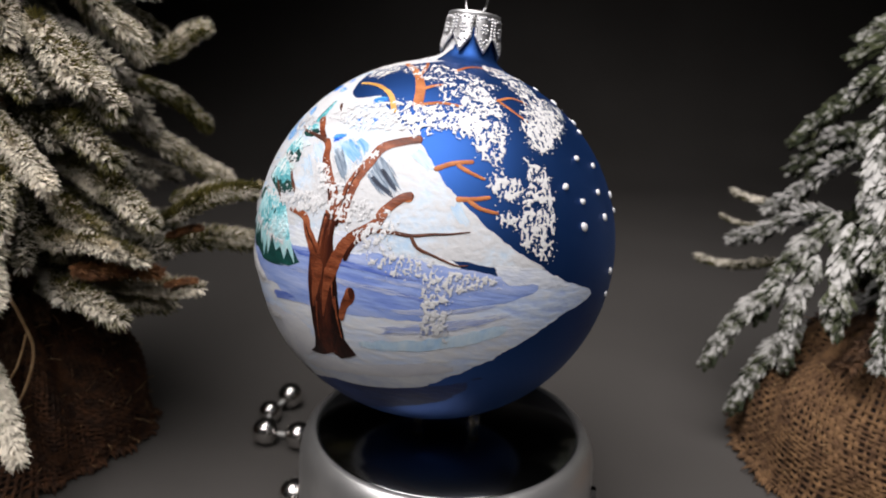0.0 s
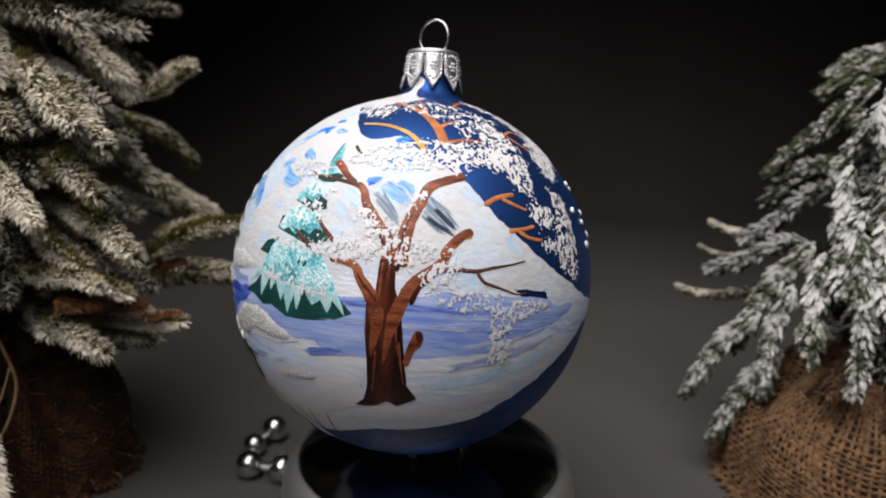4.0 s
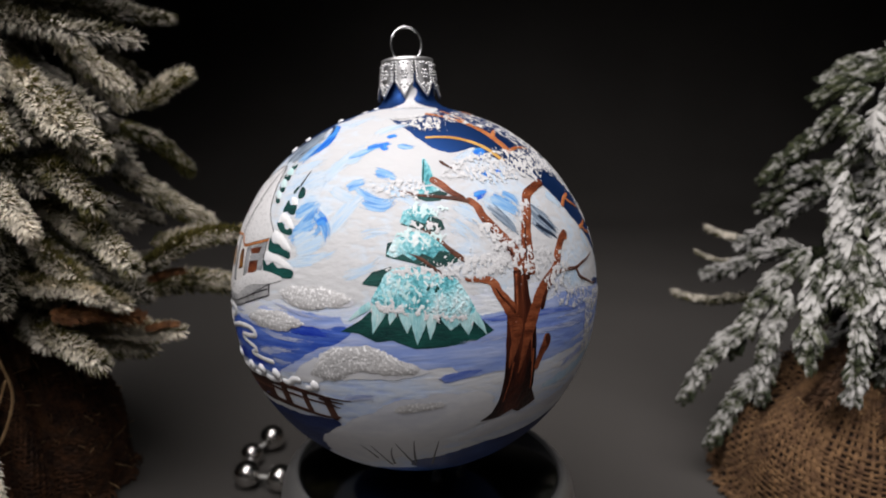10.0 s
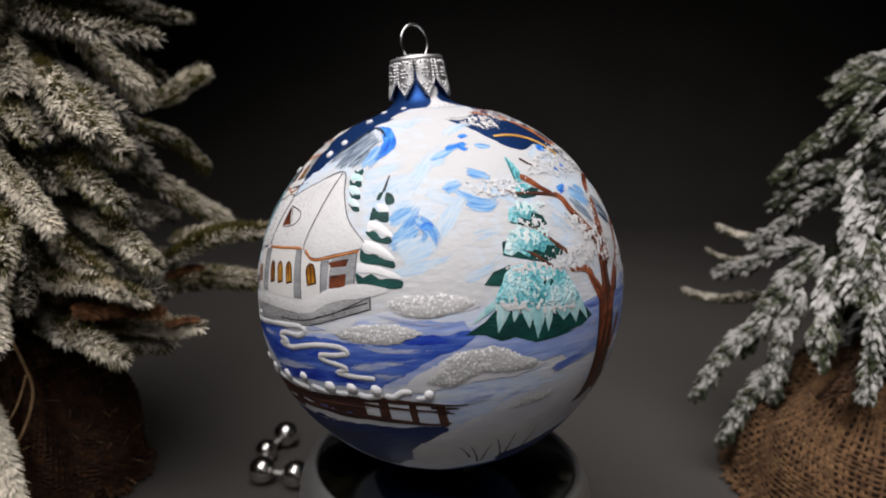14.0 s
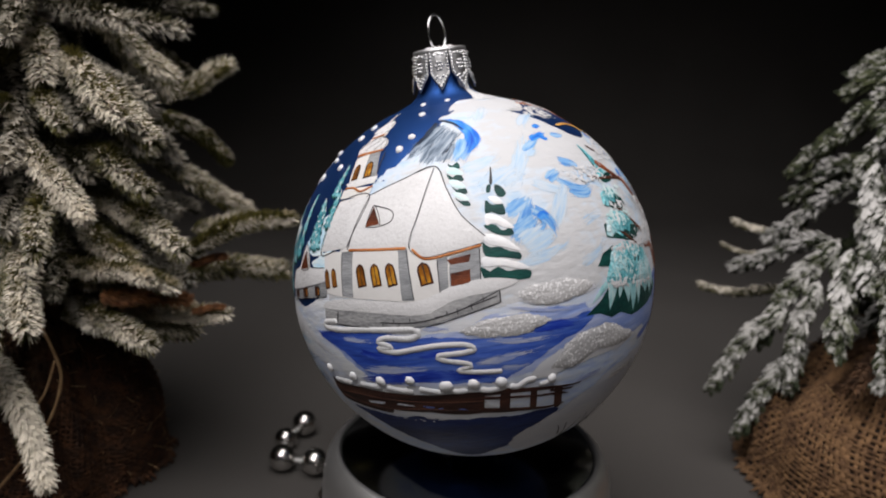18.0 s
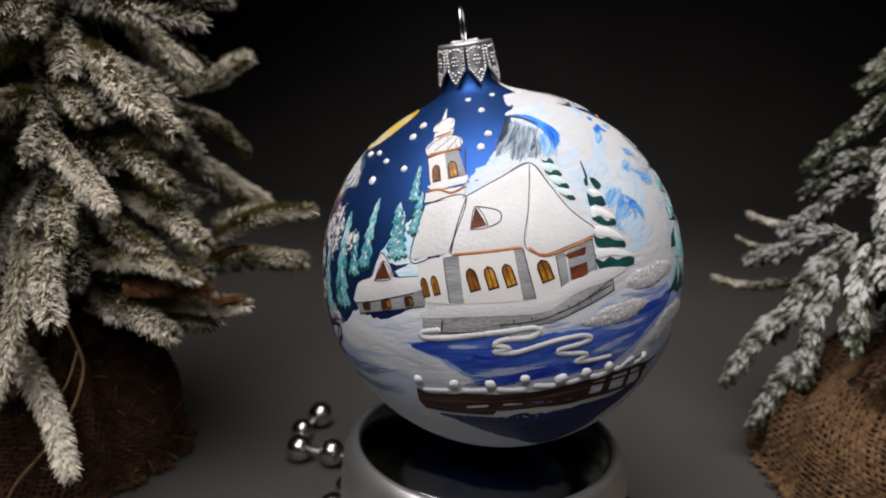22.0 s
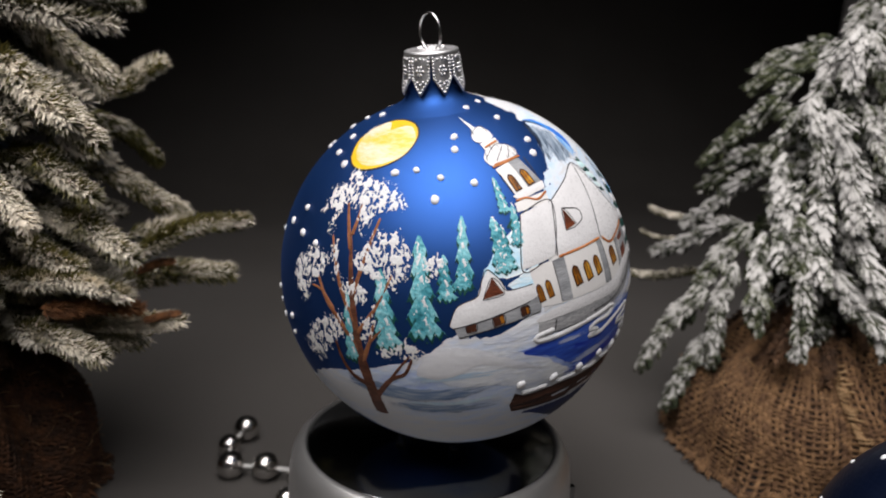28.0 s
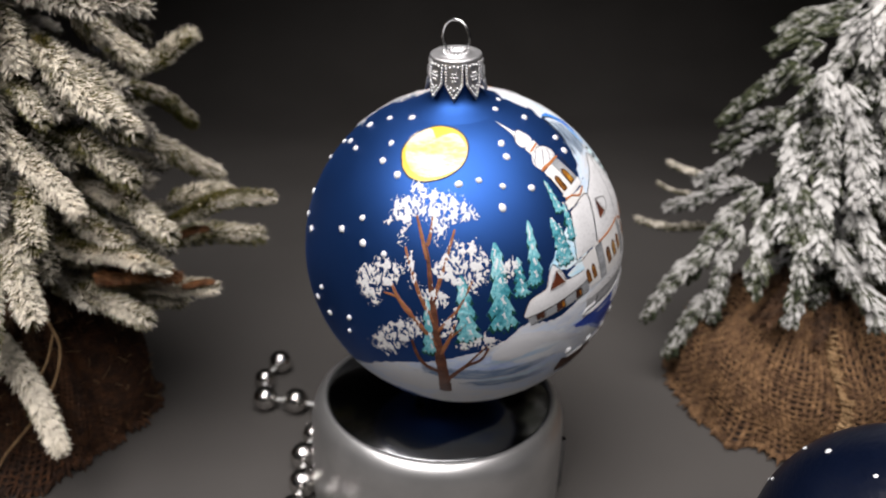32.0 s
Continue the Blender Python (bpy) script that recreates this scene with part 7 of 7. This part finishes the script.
lace("fir_frost", FROST, 16, [(209.4, 20.8), (214.8, 21.2), (218.3, 19.0), (212.7, 18.7)], 0.4)
# limbs of the bare tree
stroke("limb", BARKPAINT, 8, [(237.4, -8.0), (235.8, -3.3), (233.8, -0.2), (231.8, 2.3), (230.6, 4.7), (228.2, 5.8), (223.0, 6.1)], 4.6, 1.1)
stroke("limb", BARKPAINT, 8, [(240.8, -9.5), (242.8, -3.6), (245.2, 1.5), (248.6, 4.7), (252.3, 7.8), (253.9, 11.6), (257.5, 15.5), (260.5, 16.7)], 3.8, 2.2)
stroke("limb", BARKPAINT, 8, [(238.9, 7.4), (237.9, 12.3), (233.9, 17.4), (230.3, 21.9), (228.8, 25.3), (226.1, 27.3)], 4.0, 1.8)
stroke("limb", BARKPAINT, 8, [(225.7, 27.0), (221.9, 29.5), (218.9, 32.1), (216.1, 33.8)], 1.6, 2.2)
stroke("twig", DARKTWIG, 9, [(227.1, 26.5), (224.0, 27.3), (217.0, 28.2), (211.1, 29.0), (206.4, 30.3)], 1.3, 0.6)
stroke("limb", BARKPAINT, 8, [(241.9, 6.1), (242.1, 11.7), (242.9, 17.4), (245.7, 24.2), (247.9, 28.2), (252.6, 30.6), (258.7, 32.6)], 4.0, 2.2)
stroke("limb_shade", TRUNK, 9, [(241.2, 4.9), (241.6, 11.7), (242.3, 16.8), (244.5, 22.1)], 1.2, 0.4)
stroke("limb_shade", TRUNK, 9, [(238.1, 9.9), (234.8, 14.8), (231.1, 19.3), (229.3, 22.9)], 1.0, 0.4)
stroke("limb_shade", TRUNK, 9, [(236.6, -3.3), (234.5, -0.8), (232.3, 1.5), (230.9, 3.8)], 1.5, 0.5)
stroke("limb_shade", TRUNK, 9, [(245.4, -3.2), (247.1, 1.1), (250.1, 4.1), (253.1, 7.1)], 1.5, 0.5)
stroke("twig", DARKTWIG, 9, [(212.8, 19.3), (216.0, 17.2), (218.9, 14.4), (221.4, 12.3), (224.5, 10.2)], 0.6, 1.6)
stroke("twig", DARKTWIG, 9, [(208.8, 13.3), (212.1, 11.6), (215.4, 8.9), (219.1, 6.3)], 0.6, 1.3)
stroke("twig", DARKTWIG, 9, [(220.1, 39.8), (222.2, 38.0), (224.8, 36.7)], 1.0, 0.6)
stroke("limb_root", BARKPAINT, 8, [(239.4, -20.5), (240.0, -15.0), (240.8, -9.5), (241.6, -6.5)], 0.4, 3.9)
stroke("limb_root", BARKPAINT, 8, [(236.0, -18.5), (236.6, -13.5), (237.4, -8.0), (236.6, -5.5)], 0.4, 4.5)
stroke("bark_ridge", TRUNK, 9.5, [(239.0, 4.0), (239.3, -3.0), (239.2, -10.0), (239.0, -17.0)], 1.0, 0.4)
stroke("bark_ridge", BARKPAINT, 9.2, [(243.4, -13.5), (244.2, -19.0), (245.6, -26.0)], 0.7, 0.3)
stroke("bark_ridge", BARKPAINT, 9.2, [(237.2, -16.5), (237.0, -22.0), (236.4, -29.0)], 0.6, 0.3)
# frost on the night side of the tree
lace("frost", FROST, 13, [(269.0, 58.7), (280.7, 56.2), (285.4, 49.1), (287.4, 40.6), (286.3, 34.2), (283.5, 28.8), (279.2, 29.1), (275.2, 30.1), (273.6, 35.0), (268.0, 34.8)], 0.49)
lace("frost", FROST, 13, [(278.2, 25.1), (284.0, 27.7), (290.7, 26.1), (290.8, 22.6), (288.1, 18.9), (283.2, 19.5), (279.4, 22.4)], 0.42)
lace("frost", FROST, 13, [(290.4, 24.9), (299.1, 29.5), (301.5, 22.5), (301.8, 16.2), (301.6, 6.0), (298.3, 5.2), (291.7, 8.0), (288.6, 12.4), (283.1, 13.2), (282.5, 17.2), (290.2, 18.0)], 0.47)
lace("frost", FROST, 13, [(290.3, 33.5), (299.7, 30.8), (301.8, 26.1), (291.2, 25.0)], 0.28)
lace("frost", FROST, 13, [(287.1, 80.0), (321.1, 69.9), (314.9, 61.2), (325.0, 56.7), (302.9, 49.4), (297.1, 53.0), (293.5, 59.8), (279.1, 70.8)], 0.42)
lace("frost", FROST, 13, [(294.1, 43.5), (306.2, 51.6), (317.3, 51.9), (315.7, 46.2), (304.6, 38.0), (298.6, 33.8), (294.9, 35.4), (293.5, 39.4)], 0.49)
# the frosted tree under the moon
stroke("trunk", DARKTWIG, 6, [(64.1, -24.5), (64.4, -14.5), (64, -5.7), (63.3, 3.3), (62.7, 12.6), (61.7, 21.6), (60.6, 29.2), (59, 33.4)], 4.4, 0.9)
stroke("branch", TWIGBROWN, 6, [(60.7, 28.3), (58.9, 32.7), (57, 37.1), (54.8, 41.4)], 1.6, 0.7)
stroke("branch", TWIGBROWN, 6, [(60.1, 32.5), (61, 36.2), (61.4, 41.5)], 1.3, 0.6)
stroke("branch", TWIGBROWN, 6, [(62.8, 16.5), (65.7, 25.2), (67.9, 31.8), (69.9, 37.7)], 1.5, 0.7)
stroke("branch", TWIGBROWN, 6, [(63.1, 8.3), (58.5, 17.2), (55, 25.3), (52.1, 31.7)], 1.7, 0.7)
stroke("branch", TWIGBROWN, 6, [(63.6, 0.1), (58.3, 7.5), (52.5, 13.7), (48.1, 20.4)], 2, 1)
stroke("branch", TWIGBROWN, 6, [(55.8, 11), (50.9, 15.6), (45.9, 16.4)], 1.2, 0.6)
stroke("branch", DARKTWIG, 6, [(64.3, -12.1), (59.5, -9.5), (56.9, -5.3), (55.3, 1.7)], 2, 0.8)
stroke("branch", DARKTWIG, 6, [(64.9, -16.5), (71.5, -8.9), (76.5, -6.1), (79.2, -1.2)], 2, 0.7)
stroke("branch", DARKTWIG, 6, [(71.5, -8.9), (75.3, -4), (78.9, -0.2)], 1, 0.5)
stroke("branch", TWIGBROWN, 6, [(63.8, -3.7), (67.3, 3.2), (69.1, 8.6)], 1.7, 0.7)
stroke("branch", TWIGBROWN, 6, [(63.6, 5.4), (70.1, 13.3), (73, 18.1), (75.4, 22.5)], 1.4, 0.6)
stroke("branch", TWIGBROWN, 6, [(67.3, 3.2), (71.5, 7.3), (73.6, 9.5)], 1, 0.5)
lace("frost", FROST, 8, [(40.6, 36.2), (44.1, 41.5), (41.3, 44.6), (49.5, 47.5), (48.2, 51), (52.3, 52.5), (57.9, 50), (68.6, 48.9), (78, 44.1), (79.4, 41), (74.9, 38.6), (68.6, 39.7), (64.2, 32.7), (61.7, 33.6), (59.9, 39.4), (55, 40.7), (52.5, 37.8), (51.6, 31.6), (49.3, 32.3), (49, 38.4)], 0.5)
lace("frost", FROST, 8, [(34.7, 15.3), (35.3, 21.8), (44.3, 28), (54.2, 25.9), (51.5, 20), (46.3, 17.2), (43.4, 10.4), (40.7, 11.5)], 0.48)
lace("frost", FROST, 8, [(60.5, 24.6), (68.3, 33.5), (76.6, 34.6), (82.4, 27.8), (80.7, 22.7), (76.5, 17.6), (73.8, 19.8), (65.9, 21.5)], 0.5)
lace("frost", FROST, 8, [(57.3, 19.1), (64.1, 20.4), (68.1, 15.7), (65.2, 13.1), (58.5, 16.5)], 0.44)
lace("frost", FROST, 8, [(39, -3.6), (47.9, 7), (58, 11), (59.5, 4.5), (53.5, -0.9), (46.7, -8.4), (41.4, -5.5)], 0.48)
lace("frost", FROST, 8, [(65.1, 9.4), (69.4, 13.6), (69.3, 5.3), (65, 3.1)], 0.39)
lace("frost", FROST, 8, [(68.7, 0.7), (78.1, 5.7), (83.4, 1.5), (79.8, -2.2), (70.9, -1.5)], 0.36)
lace("frost", FROST, 8, [(81.8, 25.9), (89.7, 28.1), (91, 22.9), (86.2, 20)], 0.39)
lace("frost", FROST, 8, [(52.9, 29.1), (55.3, 30.1), (57.6, 21.2), (55.4, 19.9)], 0.39)
# the dark crag behind the church
patch("snowy_mountain", MOUNTAIN, 2.6, [(178.2, 72.8), (164.1, 65.1), (155.5, 61.4), (166.7, 57.3), (173.2, 51.7), (179, 46), (191.7, 47.1), (197.6, 60.2), (190.2, 68.2)], curved=True)
patch("drift", DRIFT, 4.6, [(166.3, -44.9), (180.6, -35.4), (199.8, -26.7), (215.6, -22.9), (227, -23.8), (233.9, -28.3), (232.7, -35.9), (215.5, -43.4), (174.2, -57.2)], curved=True, puff=0.00006)
# ribs of the tower domes
stroke("rib", STONEGREY, 13, [(115.4, 55.2), (113.9, 51.5)], 0.5, 0.3)
stroke("rib", STONEGREY, 13, [(119.1, 57), (118.8, 51.8)], 0.5, 0.3)
stroke("rib", STONEGREY, 13, [(122.7, 56.1), (124, 50.8)], 0.5, 0.3)
stroke("rib", STONEGREY, 13, [(126, 54.4), (128.3, 50.6)], 0.5, 0.3)
stroke("rib", STONEGREY, 13, [(114.7, 64.2), (115.1, 59.9)], 0.4, 0.3)
stroke("rib", STONEGREY, 13, [(119.5, 63.7), (121.1, 59.2)], 0.4, 0.3)


# ---- a second ball, on the table ----
def second_ball():
    other = thing("christmas_ball", "dark blue satin ball dotted with white snowflakes, lying on the table", "ornament", (0.1095, -0.0978, 0.04))
    v, f = sphere(0.04, 48, 96)
    link_mesh("glass_ball", v, f, NAVY_DIMMED, other)
    rng = random.Random(12)
    for i in range(70):
        z = 1 - 2 * (i + 0.5) / 70
        a = i * 2.399 + rng.uniform(-0.3, 0.3)
        n = Vector((math.sqrt(1 - z * z) * math.cos(a), math.sqrt(1 - z * z) * math.sin(a), z + rng.uniform(-0.06, 0.06))).normalized()
        r = rng.uniform(0.00055, 0.0009)
        v, f = lathe([(0.00002, r * 0.5), (r * 0.6, r * 0.38), (r, 0.0)], 8)
        ob = link_mesh("snowflake", v, f, FLAKE, other)
        ob.matrix_basis = Matrix.Translation(n * 0.04) @ n.to_track_quat("Z", "Y").to_matrix().to_4x4()


second_ball()


# ---- what turns ----
def motions():
    at = Matrix.Translation((0, 0, BALL_Z))
    walk(ball, [(t, at @ pose(0, 0, 0, 0, 0, a) @ BALL_SET) for t, a in SPIN])
    walk(disc, [(t, pose(0, 0, 0, 0, 0, a)) for t, a in SPIN])


motions()
